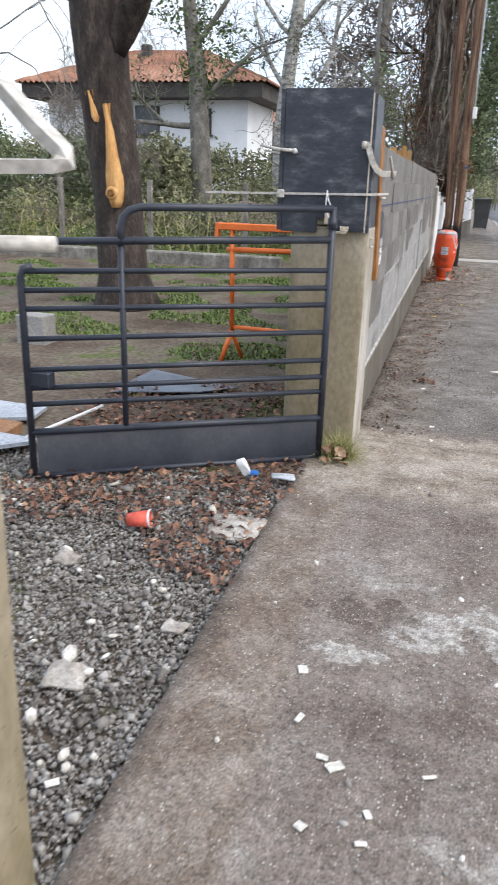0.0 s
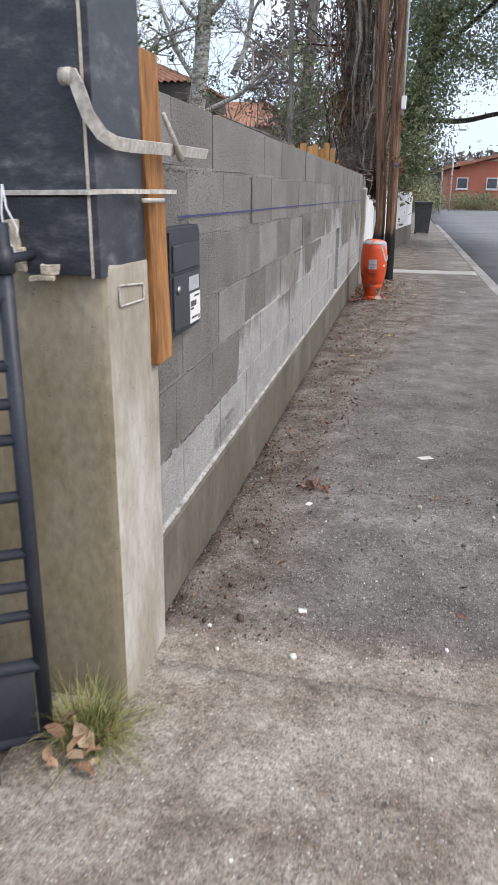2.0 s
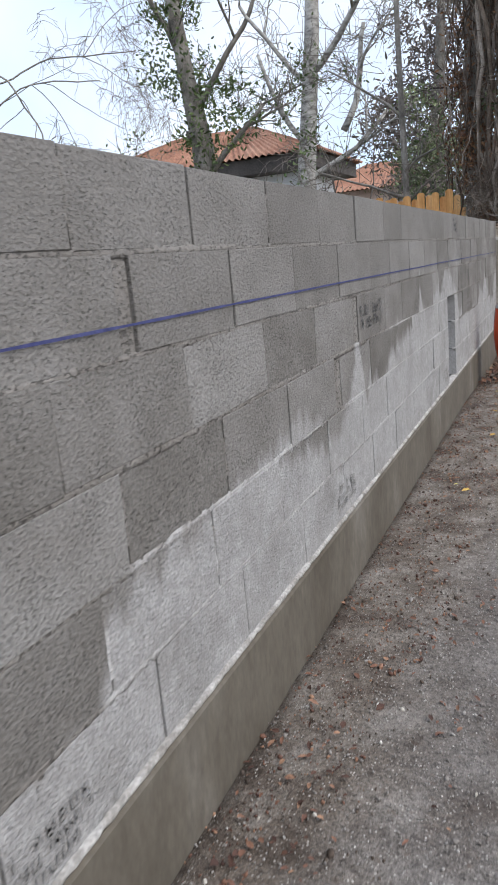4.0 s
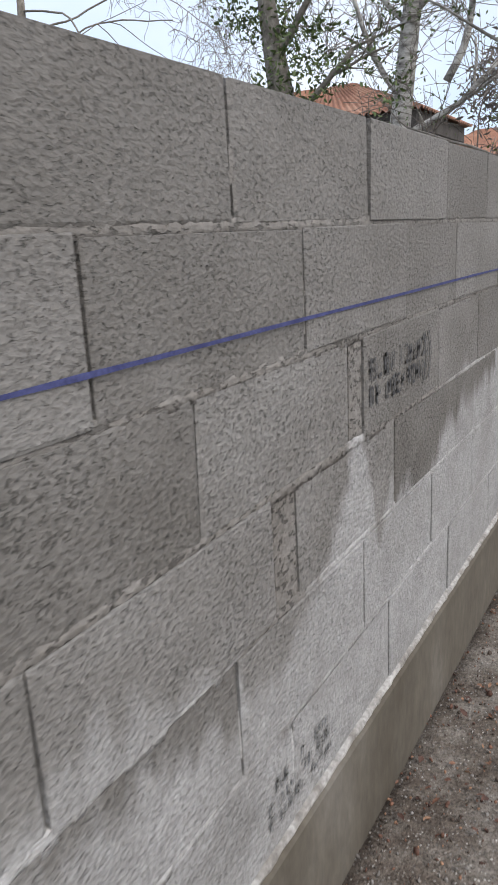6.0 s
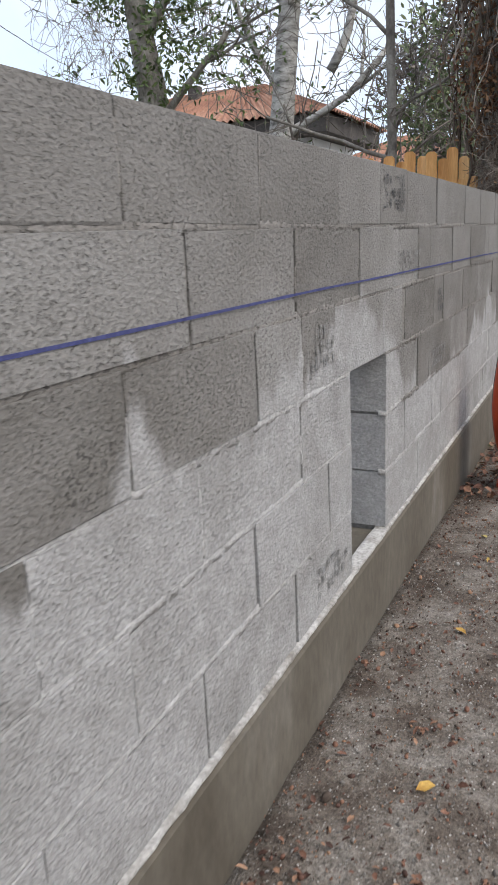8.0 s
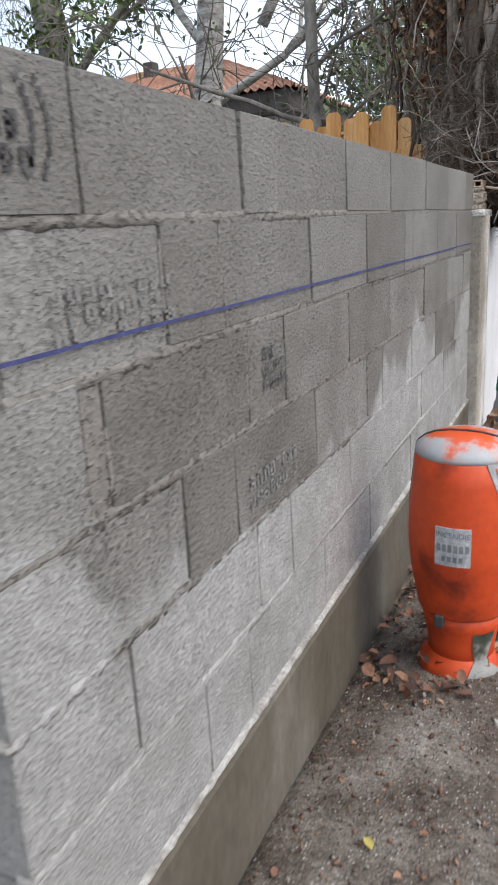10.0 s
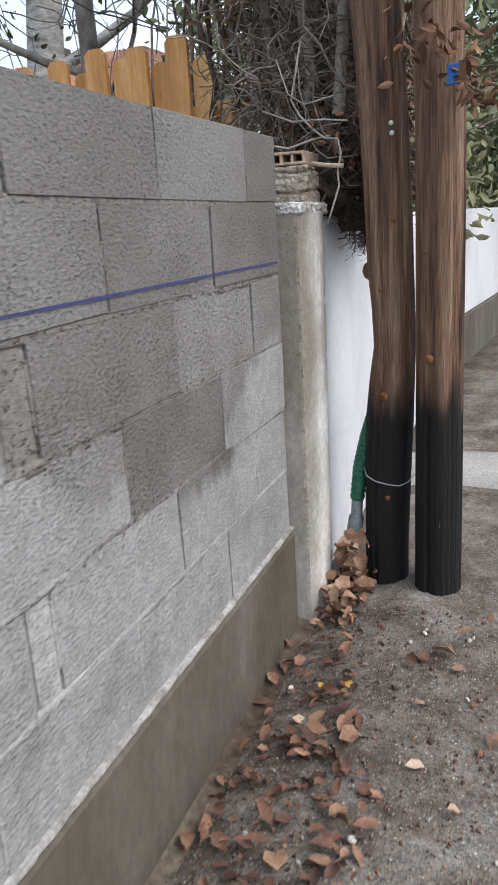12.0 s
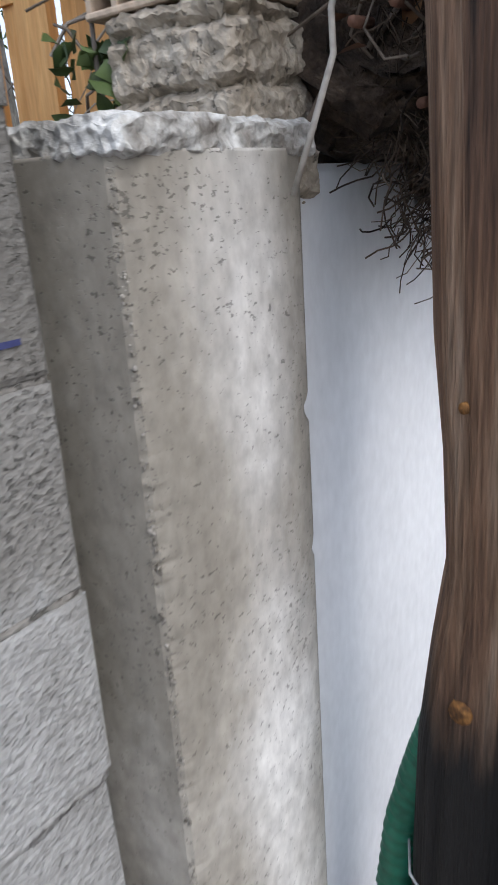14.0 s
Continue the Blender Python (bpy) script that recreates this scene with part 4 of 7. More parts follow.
pillar = thing("gate_pillar", "stained beige concrete gate pillar with its head still in black shuttering", "pillar", at=(0, 0, 0))
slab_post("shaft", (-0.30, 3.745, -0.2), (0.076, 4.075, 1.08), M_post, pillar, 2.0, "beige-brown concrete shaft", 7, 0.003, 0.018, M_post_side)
bm = bmesh.new()
box(bm, (-0.345, 3.718, 1.215), (0.052, 3.738, 1.668), 0.001)
part("front_board", bm, M_black_ply, pillar, "scuffed black film-faced plywood")
bm = bmesh.new()
# lower board with the broken notch where the hinge sits
for lo, hi in (((-0.345, 3.719, 1.045), (-0.175, 3.738, 1.211)), ((-0.175, 3.719, 1.11), (-0.095, 3.738, 1.211)), ((-0.095, 3.719, 1.055), (0.052, 3.738, 1.211))):
    box(bm, lo, hi, 0.0008)
part("lower_board", bm, M_black_ply, pillar, "black shuttering board split round the hinge")
part("side_board", boxed((0.054, 3.716, 1.05), (0.073, 4.0, 1.645), 0.001), M_black_ply, pillar)
part("side_board", boxed((-0.366, 3.716, 1.05), (-0.347, 4.0, 1.665), 0.001), M_black_ply, pillar)
part("back_board", boxed((-0.345, 3.98, 1.05), (0.052, 4.0, 1.66), 0.001), M_black_ply, pillar)
part("fill", boxed((-0.34, 3.742, 1.08), (0.05, 3.978, 1.60)), M_post, pillar)
part("board_edge", boxed((0.0525, 3.7135, 1.05), (0.0585, 3.7155, 1.648)), M_ply_edge, pillar, "pale raw plywood edge")
bm = bmesh.new()
for k, (x0, x1, z0, z1) in enumerate([(-0.135, -0.105, 1.09, 1.165), (-0.115, -0.093, 1.06, 1.11), (-0.09, -0.03, 1.042, 1.052), (-0.06, -0.02, 1.052, 1.078)]):
    box(bm, (x0, 3.706, z0), (x1, 3.719, z1), 0.002)
rough(bm, 0.006, 30, 3.0, 2)
part("splinter", bm, M_ply_edge, pillar, "torn pale plywood splinters")


def flat_bar(name, pts, w, t, material, parent, label="", axis=Vector((0, 0, 1))):
    """A flat steel strap bent through pts."""
    bm = bmesh.new()
    pts = [Vector(p) for p in pts]
    rings = []
    for i, p in enumerate(pts):
        d = (pts[min(i + 1, len(pts) - 1)] - pts[max(i - 1, 0)]).normalized()
        nrm = d.cross(Vector(axis)).normalized()
        up = nrm.cross(d).normalized()
        rings.append([bm.verts.new(p + up * a * w / 2 + nrm * b * t / 2) for a, b in ((-1, -1), (1, -1), (1, 1), (-1, 1))])
    for a, b in zip(rings, rings[1:]):
        for k in range(4):
            bm.faces.new((a[k], a[(k + 1) % 4], b[(k + 1) % 4], b[k]))
    bm.faces.new(rings[0][::-1])
    bm.faces.new(rings[-1])
    return part(name, bm, material, parent, label)


clamp = thing("shuttering_clamp", "bent pale steel clamp gripping the pillar shuttering", "clamp", "shuttering clamps")
flat_bar("arm", [(0.025, 3.700, 1.432), (0.042, 3.698, 1.436), (0.054, 3.698, 1.41), (0.068, 3.704, 1.365), (0.090, 3.716, 1.330), (0.108, 3.74, 1.316), (0.118, 3.80, 1.314), (0.118, 4.05, 1.320), (0.118, 4.42, 1.326)], 0.026, 0.008, M_clamp, clamp, axis=(0.3, 0, 1))
tube("handle", [(0.12, 4.02, 1.395), (0.128, 4.08, 1.34), (0.132, 4.12, 1.30)], [0.006, 0.008, 0.010], M_clamp, clamp, 6)
tube("pad", [(0.02, 3.700, 1.432), (0.04, 3.698, 1.432)], 0.017, M_clamp, clamp, 8)
clamp = thing("shuttering_clamp", "long pale steel clamp bar laid across the shuttering boards", "clamp", "shuttering clamps")
flat_bar("arm", [(-0.72, 3.700, 1.210), (-0.345, 3.706, 1.216), (0.06, 3.706, 1.222), (0.10, 3.74, 1.224), (0.112, 4.13, 1.224)], 0.010, 0.008, M_clamp, clamp, axis=(0, 0, 1))
part("slider", boxed((-0.365, 3.690, 1.197), (-0.333, 3.712, 1.233), 0.003), M_clamp, clamp)
tube("screw", [(0.105, 3.90, 1.205), (0.108, 4.04, 1.204)], 0.006, M_clamp, clamp, 6)
clamp = thing("shuttering_clamp", "pale clamp bar reaching out beside the shuttered pillar head", "clamp", "shuttering clamps")
tube("arm", [(-0.30, 3.700, 1.404), (-0.36, 3.694, 1.408), (-0.455, 3.70, 1.424)], [0.009, 0.009, 0.005], M_clamp, clamp, 6)
tube("pad", [(-0.288, 3.690, 1.402), (-0.292, 3.715, 1.402)], 0.013, M_clamp, clamp, 10)
tube("screw", [(-0.36, 3.695, 1.392), (-0.43, 3.70, 1.402)], 0.005, M_clamp, clamp, 6)

tie = thing("tie_wire", "white tie wire knotted over the gate hinge", "wire")
tube("loop", [(-0.128, 3.704, 1.235), (-0.118, 3.695, 1.19), (-0.095, 3.69, 1.15), (-0.10, 3.69, 1.12)], 0.0025, M_white, tie, 5)
tube("loop", [(-0.128, 3.704, 1.235), (-0.13, 3.695, 1.18), (-0.125, 3.69, 1.14), (-0.09, 3.688, 1.08)], 0.0025, M_white, tie, 5)

plank = new("timber_plank", bm_mesh("timber_plank", rough(boxed((0.078, 3.985, 0.80), (0.103, 4.110, 1.53), 0.003), 0.004, 4, 1.0, 3), M_stick))
tagged(plank, "orange-brown weathered timber plank strapped to the pillar", "plank")
plank.matrix_world = Matrix.Translation((-0.028, 0.03, 0.8)) @ pose(0, 0, 0, 0, -2.0, 0) @ Matrix.Translation((0, 0, -0.8))

plate = thing("steel_loop", "thin galvanised loop cast into the pillar side", "fitting")
tube("loop", [(0.078, 3.80, 1.022), (0.079, 3.80, 0.985), (0.079, 3.805, 0.980), (0.079, 3.955, 0.976), (0.079, 3.96, 0.981), (0.078, 3.96, 1.010), (0.078, 3.955, 1.014), (0.078, 3.805, 1.026), (0.078, 3.80, 1.022)], 0.0028, M_clamp, plate, 6)

# built-in letterbox
mailbox = thing("mailbox", "anthracite metal letterbox set into the block wall", "mailbox", at=(0, 4.225, 0.822))
mailbox.scale = (1.0, 1.14, 1.06)
part("body", boxed((-0.16, 0.0, 0.0), (0.034, 0.295, 0.29), 0.004), M_mail, mailbox)
part("rim", boxed((0.034, 0.012, 0.012), (0.040, 0.285, 0.280), 0.002), M_mail, mailbox)
part("flap", boxed((0.040, 0.028, 0.175), (0.046, 0.268, 0.245), 0.003), M_mail_flap, mailbox, "slightly lighter hinged letter flap")
door = part("door", boxed((0.040, 0.028, 0.020), (0.045, 0.268, 0.165), 0.002), M_mail_flap, mailbox)
tube("lock", [(0.045, 0.062, 0.128), (0.050, 0.062, 0.128)], 0.012, M_steel, door, 12, "chrome lock")
part("name_window", boxed((0.045, 0.155, 0.112), (0.047, 0.252, 0.152), 0.001), M_grey_plastic, door, "clear name holder")
part("sticker", boxed((0.045, 0.165, 0.020), (0.0462, 0.265, 0.104)), M_white, door, "white paper sticker with unreadable print")
bm = bmesh.new()
for k, (a, b, z, h) in enumerate([(0.172, 0.225, 0.074, 0.008), (0.172, 0.200, 0.060, 0.003), (0.178, 0.240, 0.034, 0.003), (0.205, 0.255, 0.094, 0.003), (0.245, 0.258, 0.030, 0.006)]):
    box(bm, (0.0462, a, z - h), (0.0466, b, z + h))
part("print", bm, M_text, door)

# ---- metal gate ----
HINGE, FREE = Vector((-0.075, 3.585, 0)), Vector((-1.265, 2.895, 0))
gdir = (FREE - HINGE).normalized()
glen = (FREE - HINGE).length
gate = thing("metal_gate", "anthracite tubular steel gate leaf with a sheet kick panel, standing ajar", "gate")


def gp(s, z):
    p = HINGE + gdir * s
    return (p.x, p.y, z)


tube("hinge_stile", [gp(0, -0.03), gp(0, 1.165)], 0.017, M_gate, gate, 12)
tube("free_stile", [gp(glen, -0.03), gp(glen, 0.86), gp(glen - 0.012, 0.895), gp(glen - 0.05, 0.905)], 0.016, M_gate, gate, 12)
mid = 0.955
tube("middle_stile", [gp(mid, 0.175), gp(mid, 0.99)], 0.014, M_gate, gate, 10)
arch = [gp(mid, 0.99), gp(mid, 1.06), gp(mid - 0.012, 1.105), gp(mid - 0.04, 1.135), gp(mid - 0.085, 1.148), gp(mid - 0.2, 1.15), gp(0.0, 1.157)]
tube("top_rail", arch, 0.0165, M_gate, gate, 12)
tube("rail", [gp(0, 1.022), gp(glen, 1.005)], 0.0165, M_gate, gate, 12)
for z in (0.885, 0.805, 0.727, 0.598, 0.462, 0.380, 0.306):
    tube("rail", [gp(0, z), gp(glen, z)], 0.0125, M_gate, gate, 10)
tube("rail", [gp(0, 0.172), gp(glen, 0.176)], 0.0165, M_gate, gate, 12)
tube("bottom_rail", [gp(0, -0.035), gp(glen, -0.035)], 0.014, M_gate, gate, 10)
g0, g1 = Vector(gp(0.02, 0)), Vector(gp(glen - 0.02, 0))
nrm = Vector((gdir.y, -gdir.x, 0)) * 0.003
bm = bmesh.new()
vs = []
for z in (-0.03, 0.165):
    for p in (g0 - nrm, g1 - nrm, g1 + nrm, g0 + nrm):
        vs.append(bm.verts.new((p.x, p.y, z)))
for q in ((0, 1, 2, 3), (7, 6, 5, 4), (0, 4, 5, 1), (1, 5, 6, 2), (2, 6, 7, 3), (3, 7, 4, 0)):
    bm.faces.new([vs[i] for i in q])
part("kick_panel", bm, M_gate_panel, gate, "water-stained dark sheet kick panel")
tube("hinge_pin", [(-0.075, 3.585, 1.07), (-0.075, 3.585, 1.12)], 0.022, M_gate, gate, 10)
tube("hinge_arm", [(-0.075, 3.585, 1.095), (-0.085, 3.75, 1.095)], 0.010, M_gate, gate, 8)
p = Vector(gp(glen - 0.06, 0.42))
part("latch_box", boxed((p.x - 0.05, p.y - 0.03, 0.385), (p.x + 0.05, p.y + 0.03, 0.455), 0.006), M_gate, gate)

# the whole gateway stands a little back from its datum
for ob in [o for o in scene.objects if o.parent is None and o.name.split(".")[0] in ("gate_pillar", "shuttering_clamp", "tie_wire", "steel_loop", "metal_gate")]:
    ob.location += Vector((-0.024, 0.012, 0))

# ---- old post at the far end of the wall ----
post = thing("concrete_post", "old chamfered concrete post with a crumbling mortar cap", "post")
bm = bmesh.new()
ring = [(-0.16, 14.116), (-0.06, 14.121), (0.030, 14.127), (0.038, 14.128), (0.046, 14.132), (0.049, 14.145), (0.0515, 14.165), (0.056, 14.20), (0.060, 14.24), (0.062, 14.28), (0.0625, 14.32), (0.061, 14.36), (0.056, 14.393), (0.044, 14.415), (-0.16, 14.42)]
lev = [bmesh.ops.create_vert(bm, co=(x, y, z))["vert"][0] for z in (-0.2, 1.262) for x, y in ring]
nR = len(ring)
for k in range(nR):
    bm.faces.new((lev[k], lev[(k + 1) % nR], lev[nR + (k + 1) % nR], lev[nR + k]))
bm.faces.new(lev[nR:])
bmesh.ops.subdivide_edges(bm, edges=[e for e in bm.edges if abs(e.verts[0].co.z - e.verts[1].co.z) > 0.5], cuts=420)
for q in bm.verts:
    edge = max(0.0, 1 - abs(q.co.y - 14.134) / 0.0055) if q.co.x > 0.03 else 0.0
    chip = max(0.0, noise.noise(Vector((q.co.z * 90, 3, q.co.y * 60))) + 0.5 * noise.noise(Vector((q.co.z * 180, 8, q.co.y * 120))))
    far = max(0.0, noise.noise(Vector((q.co.z * 16, 13, 0))) - 0.35) if q.co.y > 14.38 and q.co.x > 0.04 else 0.0
    q.co += Vector((-0.012 * chip * edge - 0.012 * far, 0.010 * chip * edge - 0.02 * far, 0))
for e in bm.edges:
    if all(q.co.x > 0.036 and q.co.y < 14.140 for q in e.verts) and abs(e.verts[0].co.z - e.verts[1].co.z) > 0.001:
        e.smooth = False
part("shaft", bm, M_post_end, post, "grey-beige concrete with a rough arris, its side pale from wash and painted sheen", True)
r_ = np.random.default_rng(77)
n = 520
pl = np.stack([0.043 + r_.normal(0, 0.0022, n), 14.1305 + r_.normal(0, 0.0022, n), r_.uniform(-0.12, 1.25, n)], 1)
sz = np.exp(r_.normal(-6.6, 0.4, n))
scatter("exposed_aggregate", ICO_V, ICO_F, pl, turns(r_, n), sz[:, None] * r_.uniform(0.6, 1.4, (n, 3)), M_crumb, "gritty exposed stones along the arris", "", post)
bm = boxed((-0.17, 14.126, 1.256), (0.060, 14.428, 1.290), 0.006, 1)
rough(bm, 0.005, 30, 7.0, 34)
rough(bm, 0.005, 90, 17.0)
part("cap", bm, M_crust, post, "crumbled white mortar cap", False)

pier = thing("broken_pier", "broken rubble pier topped with a hollow clay brick", "pier")
bm = bmesh.new()
box(bm, (-0.155, 14.335, 1.20), (0.022, 14.50, 1.413), 0.01)
rough(bm, 0.006, 14, 8.0, 34)
rough(bm, 0.006, 85, 18.0)
for q in bm.verts:
    bed = abs((q.co.z - 1.2) / 0.064 + 0.25 * noise.noise(Vector((q.co.x * 14, q.co.y * 14, 2))) - round((q.co.z - 1.2) / 0.064 + 0.25 * noise.noise(Vector((q.co.x * 14, q.co.y * 14, 2)))))
    dip = max(0.0, 1 - bed / 0.13)
    q.co.y += 0.014 * dip if q.co.y < 14.38 else 0
    q.co.x -= 0.012 * dip if q.co.x > 0.0 else 0
part("rubble", bm, M_rubble, pier, "pitted rubble and lime mortar", False)
bm = bmesh.new()
box(bm, (-0.185, 14.34, 1.414), (0.012, 14.52, 1.422), 0.002)
box(bm, (-0.185, 14.34, 1.446), (0.012, 14.52, 1.455), 0.002)
for k in range(6):
    x = -0.185 + 0.0376 * k
    box(bm, (x, 14.343, 1.420), (x + 0.009, 14.518, 1.448), 0.001)
rough(bm, 0.003, 22, 9.0)
part("brick", bm, M_brick, pier, "broken hollow terracotta brick")

bm = boxed((-0.16, 14.43, -0.2), (0.015, 19.0, 1.25), 0.01)
rough(bm, 0.010, 1.7, 10.0, 12)
white_wall = tagged(new("wall_white", bm_mesh("wall_white", bm, M_white_wall, True)), "whitewashed rendered wall beyond the block wall", "wall", kind="structure")

bm = bmesh.new()
box(bm, (-0.1, 0.0, 0.35), (0.0, 7.0, 1.26), 0.01)
wall_b = tagged(new("wall_white_far", bm_mesh("wall_white_far", bm, M_white_wall)), "whitewashed garden wall continuing along the street", "wall", kind="structure")
wall_b.matrix_world = pose(0.10, 18.6, 0, 0, 0, -6)
bm = boxed((-0.12, 0.0, -0.2), (0.02, 7.0, 0.35), 0.01)
part("plinth", bm, M_plinth, wall_b, "grey rendered plinth")

# ---- hydrant casing ----
hyd = thing("fire_hydrant", "scuffed orange-red fire hydrant casing with worn grey top", "hydrant", at=(0.320, 11.84, GZ + lie(0.3, 11.84) - 0.026))
hyd.scale = (1.04, 1.04, 1.09)
hyd.rotation_euler = (0, 0, -0.11)
lathe("foot", [(0.0, 0), (0.119, 0.0), (0.122, 0.02), (0.117, 0.042), (0.100, 0.055), (0.094, 0.07)], M_orange, hyd, 40)
lathe("lower_shell", [(0.093, 0.055), (0.096, 0.10), (0.107, 0.16), (0.121, 0.205)], M_orange, hyd, 40)
lathe("shell", [(0.123, 0.205), (0.1265, 0.213), (0.144, 0.30), (0.1545, 0.385), (0.156, 0.42), (0.153, 0.50), (0.145, 0.58), (0.1375, 0.649)], M_orange, hyd, 48)
lathe("worn_top", [(0.1380, 0.644), (0.1385, 0.654), (0.133, 0.666), (0.112, 0.681), (0.085, 0.692), (0.045, 0.699), (0.0, 0.701)], M_orange_worn, hyd, 48, "grey top with orange paint worn through")


def shell_r(z):
    pts = [(0.205, 0.123), (0.30, 0.144), (0.385, 0.1545), (0.42, 0.156), (0.50, 0.153), (0.58, 0.145), (0.633, 0.139), (0.66, 0.134)]
    for (z0, r0), (z1, r1) in zip(pts, pts[1:]):
        if z <= z1:
            return r0 + (r1 - r0) * (z - z0) / (z1 - z0)
    return pts[-1][1]


def shell_patch(name, outline, off, material, parent, label="", n=14):
    """A plate that follows the casing: a grid between two angle limits at each height."""
    bm = bmesh.new()
    rows = []
    for z, a0, a1 in outline:
        rows.append([bm.verts.new(((shell_r(z) + off) * math.cos(radians(a0 + (a1 - a0) * i / n)), (shell_r(z) + off) * math.sin(radians(a0 + (a1 - a0) * i / n)), z)) for i in range(n + 1)])
    for a, b in zip(rows, rows[1:]):
        for i in range(n):
            bm.faces.new((a[i], a[i + 1], b[i + 1], b[i]))
    ext = bmesh.ops.extrude_face_region(bm, geom=bm.faces[:])
    for e in ext["geom"]:
        if isinstance(e, bmesh.types.BMVert):
            r = math.hypot(e.co.x, e.co.y)
            e.co.x *= (r - off - 0.002) / r
            e.co.y *= (r - off - 0.002) / r
    return part(name, bm, material, parent, label, False)


shield = shell_patch("side_shield", [(0.46, -26, -5), (0.54, -38, -5), (0.645, -54, -5)], 0.004, M_grey_plastic, hyd, "grey side shield with its red field")
shell_patch("red_field", [(0.485, -21, -8), (0.54, -31, -8), (0.635, -45, -8)], 0.0055, M_shield_red, shield, "worn red field")
lathe("foot_rim", [(0.119, 0.0), (0.1235, 0.004), (0.1235, 0.014), (0.1185, 0.016)], M_dirt_dark, hyd, 40, "earth-stained lower rim")
bm = bmesh.new()
rings = []
for r0, z0 in ((0.1222, 0.018), (0.1235, 0.022), (0.1185, 0.044), (0.1015, 0.057), (0.0955, 0.072), (0.0975, 0.098), (0.108, 0.158)):
    wide = 20 + 9 * math.sin(z0 * 60)
    rings.append([bm.verts.new(((r0 + 0.0012) * math.cos(radians(-40 + wide * (i / 8 - 0.5) * 2)), (r0 + 0.0012) * math.sin(radians(-40 + wide * (i / 8 - 0.5) * 2)), z0)) for i in range(9)])
for a, b in zip(rings, rings[1:]):
    for i in range(8):
        bm.faces.new((a[i], a[i + 1], b[i + 1], b[i]))
part("patched_paint", bm, M_patch_paint, hyd, "dark olive and grey patch of touched-up paint", True)
plate = shell_patch("maker_plate", [(0.378, -104, -69), (0.43, -104, -69), (0.482, -104, -69)], 0.004, M_grey_plastic, hyd, "grey embossed plate")


def curved_text(name, body, size, z, angle, material, parent, off=0.0045, radius=None):
    cu = bpy.data.curves.new(name, "FONT")
    cu.body, cu.size, cu.extrude, cu.align_x = body, size, 0.0006, "CENTER"
    ob = bpy.data.objects.new(name, cu)
    scene.collection.objects.link(ob)
    bpy.context.view_layer.update()
    me = bpy.data.meshes.new_from_object(ob.evaluated_get(bpy.context.evaluated_depsgraph_get()))
    bpy.data.objects.remove(ob)
    bm = bmesh.new()
    bm.from_mesh(me)
    for q in bm.verts:
        r = shell_r(z + q.co.y) + off + q.co.z
        a = radians(angle) + q.co.x / shell_r(z)
        q.co = Vector((r * math.cos(a), r * math.sin(a), z + q.co.y))
    me.clear_geometry()
    bm.to_mesh(me)
    bm.free()
    me.materials.append(material)
    t = new(name, me)
    t.parent = parent
    return t


curved_text("lettering", "INCENDIE", 0.020, 0.457, -86.5, M_grey_pipe, plate)
curved_text("number", "89", 0.040, 0.40, -30, M_white, hyd, 0.001)
bm = bmesh.new()
for z, h in ((0.428, 0.010), (0.398, 0.007)):
    for k in range(6 if h > 0.008 else 4):
        a = radians(-101.5 + 5.4 * k + (0 if h > 0.008 else 5))
        b = a + radians(3.6)
        r = shell_r(z) + 0.0048
        bm.faces.new([bm.verts.new((r * math.cos(t), r * math.sin(t), zz)) for t, zz in ((a, z - h), (b, z - h), (b, z + h), (a, z + h))])
tagged(part("maker_mark", bm, M_grey_pipe, plate, "worn embossed maker's bars"), kind="stuff")
v, f = [], []
path = []
for z in (0.22, 0.30, 0.40, 0.50, 0.58, 0.64):
    path.append(((shell_r(z) + 0.002) * math.cos(radians(185)), (shell_r(z) + 0.002) * math.sin(radians(185)), z))
lid = [(0.1395, 0.650), (0.133, 0.667), (0.112, 0.6835), (0.085, 0.6945), (0.045, 0.7015)]
path += [(-r * 0.995, -0.012, z) for r, z in lid] + [(0, -0.012, 0.7035)] + [(r * 0.995, -0.012, z) for r, z in lid[::-1]]
for z in (0.64, 0.58, 0.50, 0.40, 0.30, 0.22):
    path.append(((shell_r(z) + 0.002) * math.cos(radians(-4)), (shell_r(z) + 0.002) * math.sin(radians(-4)), z))
tube("seam", path, 0.0026, M_text, hyd, 6, "dark seam between the two casing halves")
tube("lock", [(0.146, -0.012, 0.50), (0.162, -0.012, 0.50)], 0.022, M_grey_plastic, hyd, 14, "grey lock boss")
part("catch", boxed((-0.045, -0.128, 0.178), (-0.018, -0.112, 0.215), 0.004), M_bin, hyd, "dark spring catch")

# ---- telegraph poles ----


